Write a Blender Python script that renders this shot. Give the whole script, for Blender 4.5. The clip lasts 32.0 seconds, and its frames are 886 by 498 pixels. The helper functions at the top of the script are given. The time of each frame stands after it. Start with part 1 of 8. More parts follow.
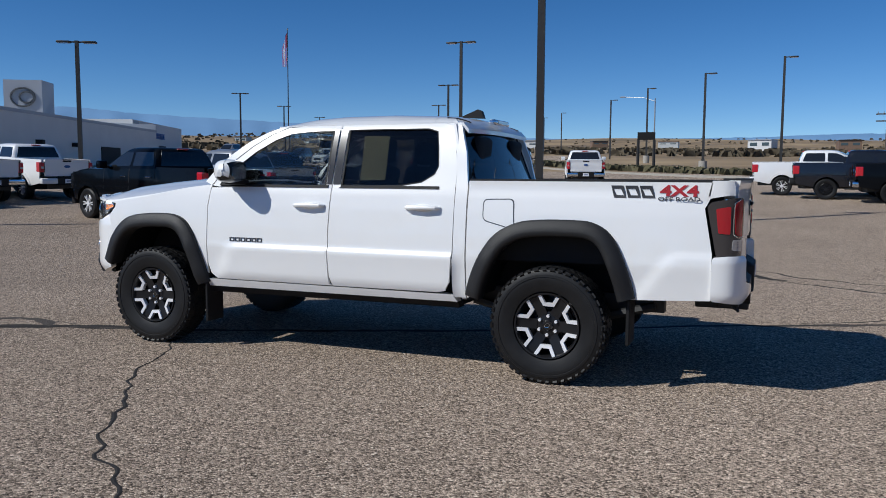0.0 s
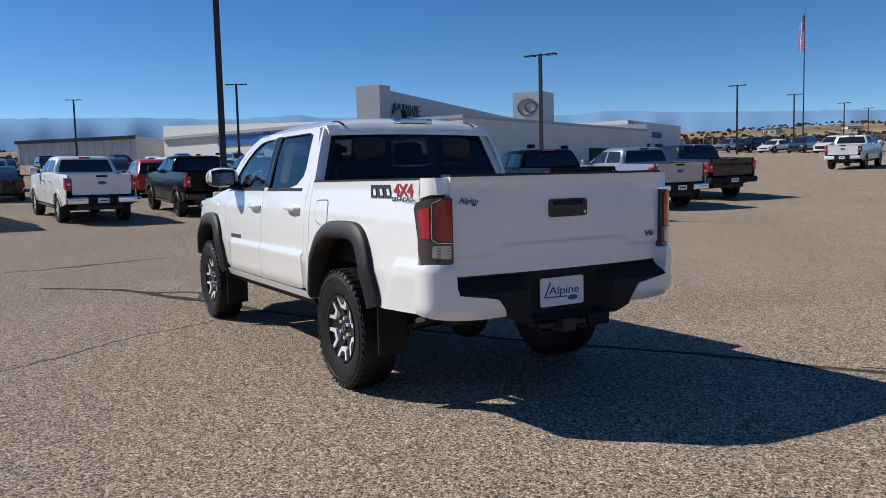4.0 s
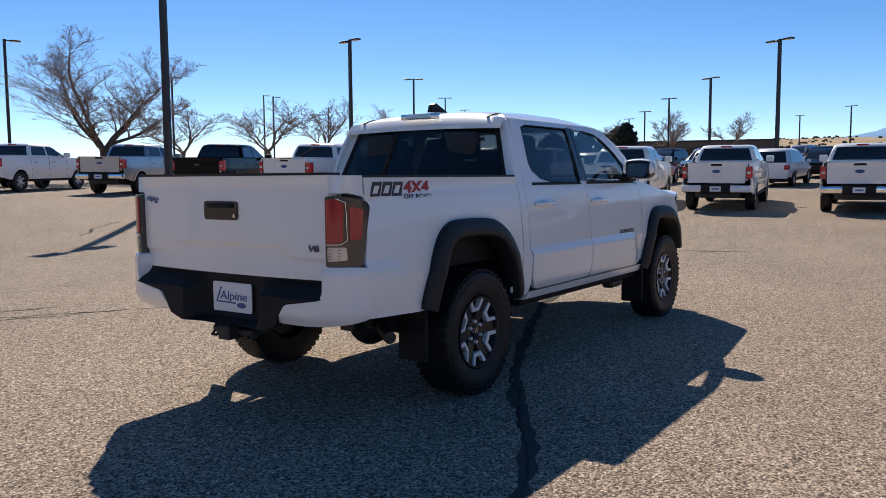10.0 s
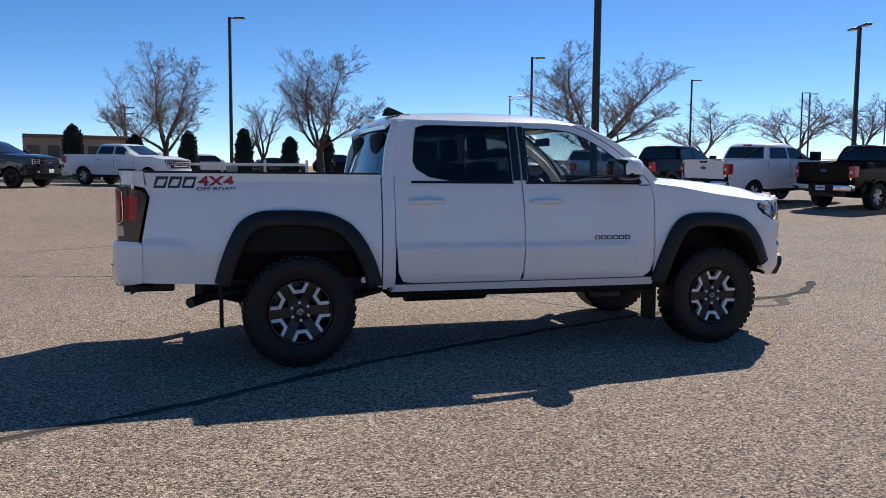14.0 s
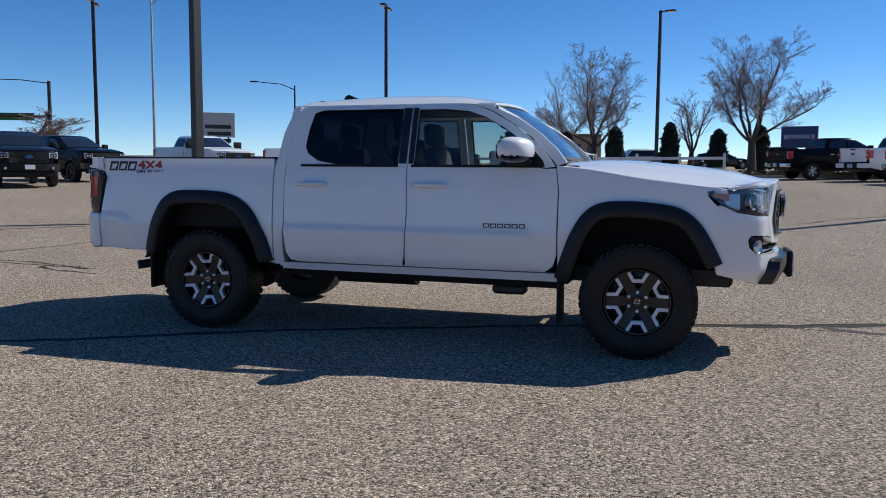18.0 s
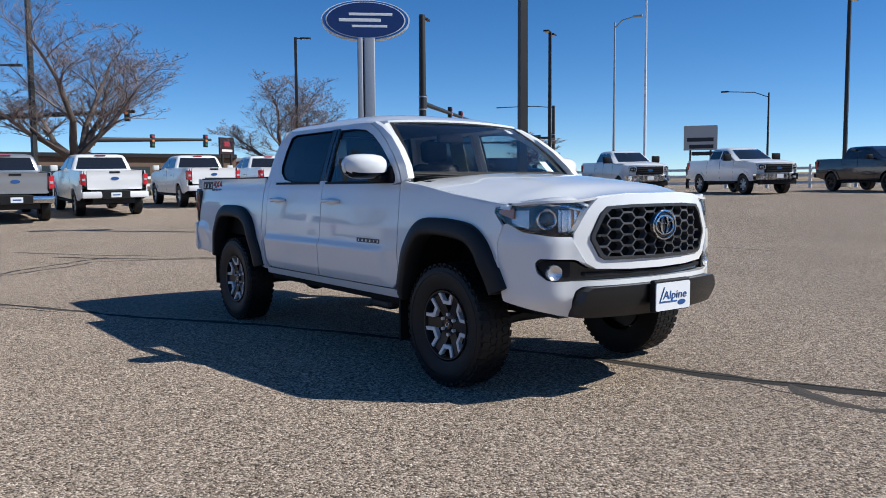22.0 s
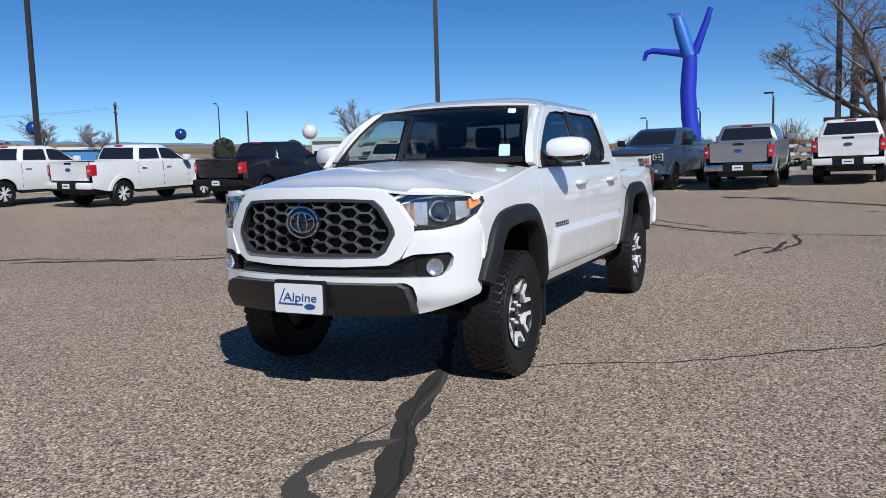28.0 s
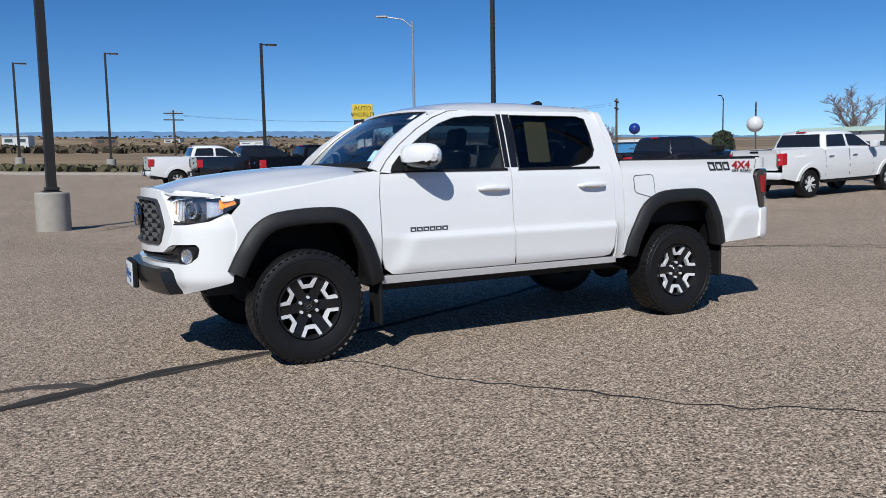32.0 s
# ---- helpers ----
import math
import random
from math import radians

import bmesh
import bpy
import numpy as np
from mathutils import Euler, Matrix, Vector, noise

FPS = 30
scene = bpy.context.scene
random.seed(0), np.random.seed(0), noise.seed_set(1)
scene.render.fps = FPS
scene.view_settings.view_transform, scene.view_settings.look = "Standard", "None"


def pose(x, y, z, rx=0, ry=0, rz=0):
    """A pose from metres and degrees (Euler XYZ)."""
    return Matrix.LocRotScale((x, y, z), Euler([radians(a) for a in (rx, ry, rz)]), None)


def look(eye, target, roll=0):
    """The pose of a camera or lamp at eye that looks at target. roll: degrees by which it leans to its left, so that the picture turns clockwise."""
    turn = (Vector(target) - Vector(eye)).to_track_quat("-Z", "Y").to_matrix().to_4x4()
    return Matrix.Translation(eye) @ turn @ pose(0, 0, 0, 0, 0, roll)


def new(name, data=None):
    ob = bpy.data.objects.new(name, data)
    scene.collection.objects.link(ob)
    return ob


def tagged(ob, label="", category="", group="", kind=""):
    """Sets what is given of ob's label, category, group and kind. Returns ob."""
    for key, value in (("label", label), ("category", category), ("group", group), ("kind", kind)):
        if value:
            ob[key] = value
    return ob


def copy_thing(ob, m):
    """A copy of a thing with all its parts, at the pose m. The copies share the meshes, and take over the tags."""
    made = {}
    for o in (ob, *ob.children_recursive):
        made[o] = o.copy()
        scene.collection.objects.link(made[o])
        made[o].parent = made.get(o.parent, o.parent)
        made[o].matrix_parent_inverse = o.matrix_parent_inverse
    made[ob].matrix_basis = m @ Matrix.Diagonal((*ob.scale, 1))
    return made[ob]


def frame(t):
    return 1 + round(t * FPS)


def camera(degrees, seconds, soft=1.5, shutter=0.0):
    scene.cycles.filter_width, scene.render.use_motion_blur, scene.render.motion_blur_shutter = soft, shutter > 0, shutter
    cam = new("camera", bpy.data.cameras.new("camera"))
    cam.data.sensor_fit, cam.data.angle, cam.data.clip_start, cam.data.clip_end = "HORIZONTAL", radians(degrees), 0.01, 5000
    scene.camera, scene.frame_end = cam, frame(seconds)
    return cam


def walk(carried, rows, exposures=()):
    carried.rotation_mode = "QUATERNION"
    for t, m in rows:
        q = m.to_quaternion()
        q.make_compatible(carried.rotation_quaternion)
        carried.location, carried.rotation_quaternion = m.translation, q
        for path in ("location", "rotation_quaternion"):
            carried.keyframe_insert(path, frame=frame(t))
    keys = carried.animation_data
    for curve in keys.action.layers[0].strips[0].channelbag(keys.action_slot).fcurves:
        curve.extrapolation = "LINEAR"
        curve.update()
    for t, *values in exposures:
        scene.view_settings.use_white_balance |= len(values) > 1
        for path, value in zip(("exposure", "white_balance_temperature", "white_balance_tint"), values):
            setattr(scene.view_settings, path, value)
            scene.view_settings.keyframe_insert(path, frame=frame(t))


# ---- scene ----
cam = camera(58.0, 32.0, 0.9)
PATH = [
    (0, (-2.972, 5.826, 1.336), (-2.199, 3.991, 1.154), 0.3),
    (0.5, (-3.483, 5.594, 1.318), (-2.569, 3.823, 1.147), 0.4),
    (1, (-3.96, 5.311, 1.323), (-2.919, 3.611, 1.15), 0.0),
    (1.5, (-4.428, 5.009, 1.319), (-3.263, 3.392, 1.148), -0.4),
    (2, (-4.857, 4.626, 1.319), (-3.597, 3.082, 1.146), -0.6),
    (2.5, (-5.268, 4.266, 1.324), (-3.878, 2.839, 1.147), -0.9),
    (4.5, (-6.475, 2.283, 1.31), (-4.668, 1.445, 1.135), -1.5),
    (5, (-6.603, 1.732, 1.3), (-4.721, 1.078, 1.129), -1.5),
    (5.5, (-6.764, 1.224, 1.3), (-4.82, 0.789, 1.125), -1.1),
    (6, (-6.806, 0.687, 1.296), (-4.831, 0.43, 1.116), -0.9),
    (6.5, (-6.815, 0.123, 1.303), (-4.826, 0.03, 1.12), -1.1),
    (7, (-6.767, -0.4, 1.304), (-4.78, -0.268, 1.123), -0.4),
    (7.5, (-6.718, -0.914, 1.311), (-4.753, -0.585, 1.128), -0.2),
    (8, (-6.632, -1.413, 1.302), (-4.712, -0.884, 1.12), -0.3),
    (8.5, (-6.467, -1.925, 1.31), (-4.596, -1.241, 1.131), -0.5),
    (9, (-6.188, -2.423, 1.31), (-4.399, -1.547, 1.13), -0.4),
    (9.5, (-5.894, -2.907, 1.309), (-4.17, -1.909, 1.128), -0.6),
    (10, (-5.628, -3.418, 1.3), (-3.991, -2.282, 1.123), -0.4),
    (10.5, (-5.3, -3.871, 1.298), (-3.757, -2.61, 1.122), 0.4),
    (10.6, (-5.234, -3.959, 1.297), (-3.725, -2.656, 1.148), -0.9),
    (11, (-4.966, -4.302, 1.283), (-3.591, -2.86, 1.106), 0.8),
    (11.5, (-4.58, -4.695, 1.285), (-3.327, -3.146, 1.109), 1.1),
    (12, (-4.186, -5.096, 1.265), (-3.096, -3.428, 1.086), 1.0),
    (12.5, (-3.726, -5.452, 1.27), (-2.744, -3.719, 1.098), 0.4),
    (13, (-3.256, -5.797, 1.262), (-2.435, -3.981, 1.094), 0.2),
    (13.5, (-2.757, -6.063, 1.275), (-2.004, -4.217, 1.115), -0.0),
    (14, (-2.24, -6.274, 1.272), (-1.665, -4.366, 1.1), 0.4),
    (14.5, (-1.7, -6.369, 1.256), (-1.278, -4.422, 1.073), 0.0),
    (16.5, (0.369, -6.534, 1.211), (0.239, -4.549, 1.01), -1.0),
    (17, (0.888, -6.487, 1.213), (0.585, -4.52, 1.016), -0.8),
    (17.5, (1.428, -6.326, 1.198), (1.008, -4.38, 1.007), -0.3),
    (18, (1.945, -6.187, 1.212), (1.351, -4.286, 1.021), 0.4),
    (18.5, (2.444, -5.973, 1.209), (1.73, -4.114, 1.017), 0.2),
    (19, (2.963, -5.777, 1.215), (2.105, -3.98, 1.032), -0.0),
    (19.5, (3.45, -5.519, 1.215), (2.432, -3.806, 1.042), 0.0),
    (20, (3.918, -5.27, 1.223), (2.779, -3.634, 1.062), -0.1),
    (20.5, (4.355, -4.96, 1.221), (3.109, -3.404, 1.064), -0.1),
    (21, (4.762, -4.625, 1.228), (3.406, -3.162, 1.076), -0.1),
    (21.5, (5.133, -4.216, 1.215), (3.67, -2.862, 1.06), -0.1),
    (22, (5.484, -3.82, 1.23), (3.892, -2.619, 1.072), -0.4),
    (22.5, (5.817, -3.38, 1.216), (4.125, -2.327, 1.052), -0.5),
    (23, (6.112, -2.9, 1.228), (4.343, -1.981, 1.059), -0.1),
    (23.5, (6.345, -2.391, 1.221), (4.51, -1.615, 1.043), -0.0),
    (24, (6.536, -1.865, 1.24), (4.641, -1.253, 1.058), -0.1),
    (24.5, (6.693, -1.344, 1.248), (4.751, -0.911, 1.052), -0.1),
    (25, (6.772, -0.794, 1.269), (4.791, -0.598, 1.067), -0.7),
    (25.5, (6.829, -0.231, 1.278), (4.84, -0.239, 1.069), -1.1),
    (26, (6.779, 0.342, 1.29), (4.795, 0.197, 1.081), -1.4),
    (26.5, (6.725, 0.914, 1.295), (4.761, 0.603, 1.086), -1.6),
    (28.5, (5.836, 3.094, 1.288), (4.121, 2.087, 1.078), -1.4),
    (29, (5.57, 3.616, 1.277), (3.923, 2.5, 1.073), -1.1),
    (29.5, (5.293, 4.15, 1.278), (3.742, 2.903, 1.074), -0.9),
    (30, (4.942, 4.612, 1.276), (3.501, 3.24, 1.071), -1.2),
    (30.5, (4.586, 5.038, 1.28), (3.245, 3.569, 1.077), -1.0),
    (31, (4.16, 5.407, 1.274), (2.913, 3.858, 1.066), -1.1),
    (31.5, (3.742, 5.686, 1.247), (2.684, 3.999, 1.059), -1.7),
    (32, (3.24, 5.927, 1.276), (2.321, 4.162, 1.074), -1.1),
]
walk(cam, [(t, look(eye, target, roll)) for t, eye, target, roll in PATH], exposures=[(0.0, -0.03, 5980, 7), (2.0, 0.0, 5980, 7), (5.0, 0.52, 6800, 9), (6.5, 0.66, 7050, 11), (8.0, 0.68, 7150, 11), (11.0, 0.66, 7100, 12), (14.0, 0.54, 6600, 10), (17.0, 0.38, 6200, 7), (21.0, 0.44, 6100, 6), (24.0, 0.42, 6020, 6), (26.0, 0.25, 5980, 7), (29.0, 0.07, 6000, 7), (32.0, 0.08, 6050, 7)])
# ---- sky, sun and exposure ----
SUN_AZ, SUN_EL = 45.7, 41.2
world = bpy.data.worlds.new("sky")
scene.world = world
world.use_nodes = True
wn = world.node_tree.nodes
sky = wn.new("ShaderNodeTexSky")
sky.sky_type, sky.sun_disc = "NISHITA", False
sky.sun_elevation, sky.sun_rotation = radians(SUN_EL), radians(90 - SUN_AZ)
sky.altitude, sky.air_density, sky.dust_density, sky.ozone_density = 2000, 0.7, 0.25, 1.7
deep = wn.new("ShaderNodeHueSaturation")
deep.inputs["Saturation"].default_value, deep.inputs["Value"].default_value = 1.30, 1.0
deep.inputs["Hue"].default_value = 0.503
world.node_tree.links.new(sky.outputs[0], deep.inputs["Color"])
world.node_tree.links.new(deep.outputs[0], wn["Background"].inputs[0])
wn["Background"].inputs[1].default_value = 0.093
sun_data = bpy.data.lights.new("sun", "SUN")
sun_data.energy, sun_data.angle, sun_data.color = 4.1, radians(0.53), (1.0, 0.94, 0.86)
sun = new("sun", sun_data)
sun.matrix_world = look((0, 0, 0), (-math.cos(radians(SUN_AZ)) * math.cos(radians(SUN_EL)), -math.sin(radians(SUN_AZ)) * math.cos(radians(SUN_EL)), -math.sin(radians(SUN_EL))))


# ---- small tools ----
def ramp(x, pts):
    """Piecewise linear value at x."""
    if x <= pts[0][0]:
        return pts[0][1]
    for (a, b), (c, d) in zip(pts, pts[1:]):
        if x <= c:
            return b + (d - b) * (x - a) / (c - a)
    return pts[-1][1]


def smooth(a, b, x):
    k = min(1.0, max(0.0, (x - a) / (b - a)))
    return k * k * (3 - 2 * k)


def ground_z(x, y):
    """Height of the lot: level round the middle, rising gently outwards."""
    r = math.hypot(x, y)
    q = max(0.0, r - 6)
    z = 0.0013 * q * q if q < 18 else 0.4212 + math.tan(radians(1.55 + 1.1 * math.cos(math.atan2(y, x) + radians(50)))) * (q - 18)
    return z + (0.011 if y > 0 else 0.006) * max(-60, min(60, y)) * smooth(8, 20, r)


def finish(me, material, smooth_deg=35):
    if material:
        me.materials.append(material)
    if smooth_deg:
        me.polygons.foreach_set("use_smooth", [True] * len(me.polygons))
        me.set_sharp_from_angle(angle=radians(smooth_deg))
    return me


def part(name, bm, material, parent=None, label="", smooth_deg=35):
    """Links a bmesh as one mesh object under a thing or a part."""
    me = bpy.data.meshes.new(name)
    bm.to_mesh(me)
    bm.free()
    ob = new(name, finish(me, material, smooth_deg))
    ob.parent = parent
    if label:
        ob["label"] = label
    return ob


def thing(name, m, label, category, group="", kind=""):
    ob = new(name)
    ob.empty_display_size = 0.2
    ob.matrix_world = m
    return tagged(ob, label, category, group, kind)


def box(x0, x1, y0, y1, z0, z1, bevel=0.0, segs=2, bm=None):
    bm = bm or bmesh.new()
    r = bmesh.ops.create_cube(bm, size=1.0, matrix=Matrix.Translation(((x0 + x1) / 2, (y0 + y1) / 2, (z0 + z1) / 2)) @ Matrix.Diagonal((abs(x1 - x0), abs(y1 - y0), abs(z1 - z0), 1)))
    if bevel:
        es = list({e for v in r["verts"] for e in v.link_edges})
        bmesh.ops.bevel(bm, geom=es, offset=bevel, segments=segs, profile=0.5, affect="EDGES")
    return bm


def rod(a, b, r0, r1=None, n=10, bm=None, caps=True):
    """A straight tapered rod from a to b."""
    bm = bm or bmesh.new()
    a, b = Vector(a), Vector(b)
    d = b - a
    m = Matrix.Translation((a + b) / 2) @ d.to_track_quat("Z", "Y").to_matrix().to_4x4()
    bmesh.ops.create_cone(bm, cap_ends=caps, segments=n, radius1=r0, radius2=r0 if r1 is None else r1, depth=d.length, matrix=m)
    return bm


def tube(pts, radii, n=8, bm=None):
    """A bent tube through points."""
    bm = bm or bmesh.new()
    pts = [Vector(p) for p in pts]
    rings = []
    for i, p in enumerate(pts):
        d = (pts[min(i + 1, len(pts) - 1)] - pts[max(i - 1, 0)]).normalized()
        if i == 0:
            u = d.orthogonal().normalized()
        u = (u - d * u.dot(d)).normalized()
        q = Matrix((u, d.cross(u), d)).transposed()
        r = radii[i] if isinstance(radii, (list, tuple)) else radii
        rings.append([bm.verts.new(p + q @ Vector((r * math.cos(2 * math.pi * k / n), r * math.sin(2 * math.pi * k / n), 0))) for k in range(n)])
    for a, b in zip(rings, rings[1:]):
        for k in range(n):
            bm.faces.new((a[k], a[(k + 1) % n], b[(k + 1) % n], b[k]))
    bm.faces.new(rings[0][::-1])
    bm.faces.new(rings[-1])
    return bm


def lathe(profile, n=48, axis="y", bm=None):
    """Turns a profile of (radius, along) round an axis through the origin."""
    bm = bm or bmesh.new()
    rings = []
    for r, h in profile:
        ring = []
        for k in range(n):
            c, s = r * math.cos(2 * math.pi * k / n), r * math.sin(2 * math.pi * k / n)
            ring.append(bm.verts.new((c, h, s) if axis == "y" else ((c, s, h) if axis == "z" else (h, c, s))))
        rings.append(ring)
    for a, b in zip(rings, rings[1:]):
        for k in range(n):
            bm.faces.new((a[k], a[(k + 1) % n], b[(k + 1) % n], b[k]))
    bmesh.ops.recalc_face_normals(bm, faces=bm.faces)
    return bm


def curve_pts(pts, steps=5, closed=False):
    """Catmull-Rom points through pts."""
    n, out = len(pts), []
    for i in range(n if closed else n - 1):
        g = lambda k: Vector(pts[k % n] if closed else pts[max(0, min(n - 1, k))])
        p0, p1, p2, p3 = g(i - 1), g(i), g(i + 1), g(i + 2)
        for s in range(steps):
            t = s / steps
            out.append(0.5 * (2 * p1 + (p2 - p0) * t + (2 * p0 - 5 * p1 + 4 * p2 - p3) * t * t + (3 * p1 - p0 - 3 * p2 + p3) * t ** 3))
    if not closed:
        out.append(Vector(pts[-1]))
    return out


def rounded(pts, r=0.02, steps=3):
    """Rounds the corners of a closed outline in the plane."""
    out, n = [], len(pts)
    for i in range(n):
        p, a, b = Vector(pts[i]), Vector(pts[i - 1]), Vector(pts[(i + 1) % n])
        k = min(r, (a - p).length * 0.45, (b - p).length * 0.45)
        s, e = p + (a - p).normalized() * k, p + (b - p).normalized() * k
        for j in range(steps + 1):
            t = j / steps
            out.append((1 - t) ** 2 * s + 2 * t * (1 - t) * p + t * t * e)
    return [(v.x, v.y) for v in out]


def shell(bm, fn, thick):
    """Maps the flat faces of bm by fn(u, v, w) and gives them a back at w = thick and a rim."""
    faces = [[v.index for v in f.verts] for f in bm.faces]
    flat = [(v.co.x, v.co.y) for v in bm.verts]
    rim = [[v.index for v in e.verts] for e in bm.edges if len(e.link_faces) == 1]
    bm.free()
    out = bmesh.new()
    a = [out.verts.new(fn(u, v, 0.0)) for u, v in flat]
    b = [out.verts.new(fn(u, v, thick)) for u, v in flat]
    for f in faces:
        try:
            out.faces.new([a[i] for i in f])
            out.faces.new([b[i] for i in reversed(f)])
        except ValueError:
            pass
    for i, j in rim:
        try:
            out.faces.new((a[i], a[j], b[j], b[i]))
        except ValueError:
            pass
    bmesh.ops.recalc_face_normals(out, faces=out.faces)
    return out


def plate(outline, fn, thick=0.012, step=0.06, step_v=None):
    """A bent panel: a flat outline of (u, v), cut into a grid, mapped by fn(u, v, w)."""
    bm = bmesh.new()
    bm.faces.new([bm.verts.new((u, v, 0)) for u, v in outline])
    us, vs = [p[0] for p in outline], [p[1] for p in outline]
    for lo, hi, st, ax in ((min(us), max(us), step, 0), (min(vs), max(vs), step_v or step, 1)):
        n = max(1, int((hi - lo) / st))
        for i in range(1, n):
            c = lo + (hi - lo) * i / n
            co, no = [0, 0, 0], [0, 0, 0]
            co[ax], no[ax] = c, 1
            bmesh.ops.bisect_plane(bm, geom=bm.verts[:] + bm.edges[:] + bm.faces[:], dist=1e-5, plane_co=co, plane_no=no)
    bm.verts.index_update()
    return shell(bm, fn, thick)


def hoop(outer, inner, fn, thick=0.012, closed=True, rows=2):
    """A bent band between two outlines with the same count of points."""
    bm = bmesh.new()
    n = len(outer)
    lines = [[bm.verts.new((o[0] + (i[0] - o[0]) * r / rows, o[1] + (i[1] - o[1]) * r / rows, 0)) for o, i in zip(outer, inner)] for r in range(rows + 1)]
    for a, b in zip(lines, lines[1:]):
        for k in range(n if closed else n - 1):
            bm.faces.new((a[k], a[(k + 1) % n], b[(k + 1) % n], b[k]))
    bm.verts.index_update()
    return shell(bm, fn, thick)


def surface(us, vs, fn, thick=0.0, tn=None):
    """A grid over us and vs, mapped by fn(u, v, w)."""
    bm = bmesh.new()
    g = [[bm.verts.new((u, v, 0)) for v in vs] for u in us]
    for a, b in zip(g, g[1:]):
        for k in range(len(vs) - 1):
            bm.faces.new((a[k], b[k], b[k + 1], a[k + 1]))
    bm.verts.index_update()
    return shell(bm, fn, thick)


def steps(a, b, n):
    return [a + (b - a) * i / n for i in range(n + 1)]


def text(body, size, m, material, parent, name="lettering", depth=0.002, width=1.0, shear=0.0, bold=0.0):
    """Raised letters in Blender's own font as a mesh."""
    cu = bpy.data.curves.new(name, "FONT")
    cu.body, cu.size, cu.extrude, cu.align_x, cu.align_y = body, size, depth, "CENTER", "CENTER"
    cu.shear, cu.offset, cu.resolution_u = shear, bold, 3
    tmp = bpy.data.objects.new(name, cu)
    scene.collection.objects.link(tmp)
    me = bpy.data.meshes.new_from_object(tmp.evaluated_get(bpy.context.evaluated_depsgraph_get()))
    bpy.data.objects.remove(tmp)
    bpy.data.curves.remove(cu)
    me.transform(Matrix.Diagonal((width, 1, 1, 1)))
    me.materials.clear()
    me.materials.append(material)
    ob = new(name, me)
    ob.parent = parent
    ob.matrix_local = m
    return ob


# ---- materials ----
def nodes(name):
    m = bpy.data.materials.new(name)
    m.use_nodes = True
    t = m.node_tree
    return m, t, t.nodes["Principled BSDF"]


def plain(name, colour, rough=0.5, metal=0.0, coat=0.0, grime=0.12, scale=6.0, bump=0.0, bump_scale=80.0, emit=0.0, spec=None):
    """Paint, plastic, metal or rubber with a little uneven dirt and grain."""
    m, t, b = nodes(name)
    L = t.links.new
    tc = t.nodes.new("ShaderNodeTexCoord")
    n1 = t.nodes.new("ShaderNodeTexNoise")
    n1.inputs["Scale"].default_value, n1.inputs["Detail"].default_value = scale, 5
    L(tc.outputs["Object"], n1.inputs["Vector"])
    mix = t.nodes.new("ShaderNodeMix")
    mix.data_type = "RGBA"
    mix.inputs[6].default_value = (*colour, 1)
    mix.inputs[7].default_value = (*[c * (1 - grime) + 0.03 * grime for c in colour], 1)
    L(n1.outputs[0], mix.inputs[0])
    L(mix.outputs[2], b.inputs["Base Color"])
    mr = t.nodes.new("ShaderNodeMapRange")
    mr.inputs[3].default_value, mr.inputs[4].default_value = rough * 0.85, min(1, rough * 1.2)
    L(n1.outputs[0], mr.inputs[0])
    L(mr.outputs[0], b.inputs["Roughness"])
    b.inputs["Metallic"].default_value = metal
    b.inputs["Coat Weight"].default_value = coat
    b.inputs["Coat Roughness"].default_value = 0.03
    if spec is not None:
        b.inputs["Specular IOR Level"].default_value = spec
    if bump:
        n2 = t.nodes.new("ShaderNodeTexNoise")
        n2.inputs["Scale"].default_value, n2.inputs["Detail"].default_value = bump_scale, 3
        L(tc.outputs["Object"], n2.inputs["Vector"])
        bp = t.nodes.new("ShaderNodeBump")
        bp.inputs["Strength"].default_value, bp.inputs["Distance"].default_value = bump, 0.004
        L(n2.outputs[0], bp.inputs["Height"])
        L(bp.outputs[0], b.inputs["Normal"])
    if emit:
        b.inputs["Emission Color"].default_value, b.inputs["Emission Strength"].default_value = (*colour, 1), emit
    return m


def glass(name, tint, rough=0.0):
    m, t, b = nodes(name)
    b.inputs["Base Color"].default_value = (*tint, 1)
    b.inputs["Roughness"].default_value, b.inputs["Transmission Weight"].default_value, b.inputs["IOR"].default_value = rough, 1.0, 1.45
    return m


WHITE = plain("white_paint", (0.86, 0.86, 0.85), 0.30, coat=1.0, grime=0.05, scale=2.0)
FLARE = plain("black_grained_plastic", (0.012, 0.012, 0.013), 0.5, grime=0.3, scale=9, bump=0.25, bump_scale=700, spec=0.35)
GLOSSBLACK = plain("gloss_black", (0.012, 0.012, 0.014), 0.18, coat=0.3, grime=0.1)
BLACKPL = plain("matt_black_plastic", (0.007, 0.007, 0.008), 0.6, grime=0.3, bump=0.2, bump_scale=300, spec=0.25)
RUBBER = plain("tyre_rubber", (0.005, 0.005, 0.0055), 0.5, grime=0.3, scale=14, bump=0.15, bump_scale=160, spec=0.35)
CHROME = plain("chrome", (0.75, 0.76, 0.78), 0.08, metal=1.0, grime=0.1)
ALLOY = plain("machined_alloy", (0.86, 0.86, 0.87), 0.38, metal=0.15, grime=0.2, scale=20)
RIMDARK = plain("dark_rim_paint", (0.012, 0.012, 0.014), 0.30, metal=0.2, grime=0.3)
STEELDARK = plain("dark_steel", (0.05, 0.05, 0.05), 0.55, metal=0.6, grime=0.4)
REDLENS = plain("red_lens", (0.42, 0.012, 0.02), 0.12, coat=0.7, grime=0.15, scale=30)
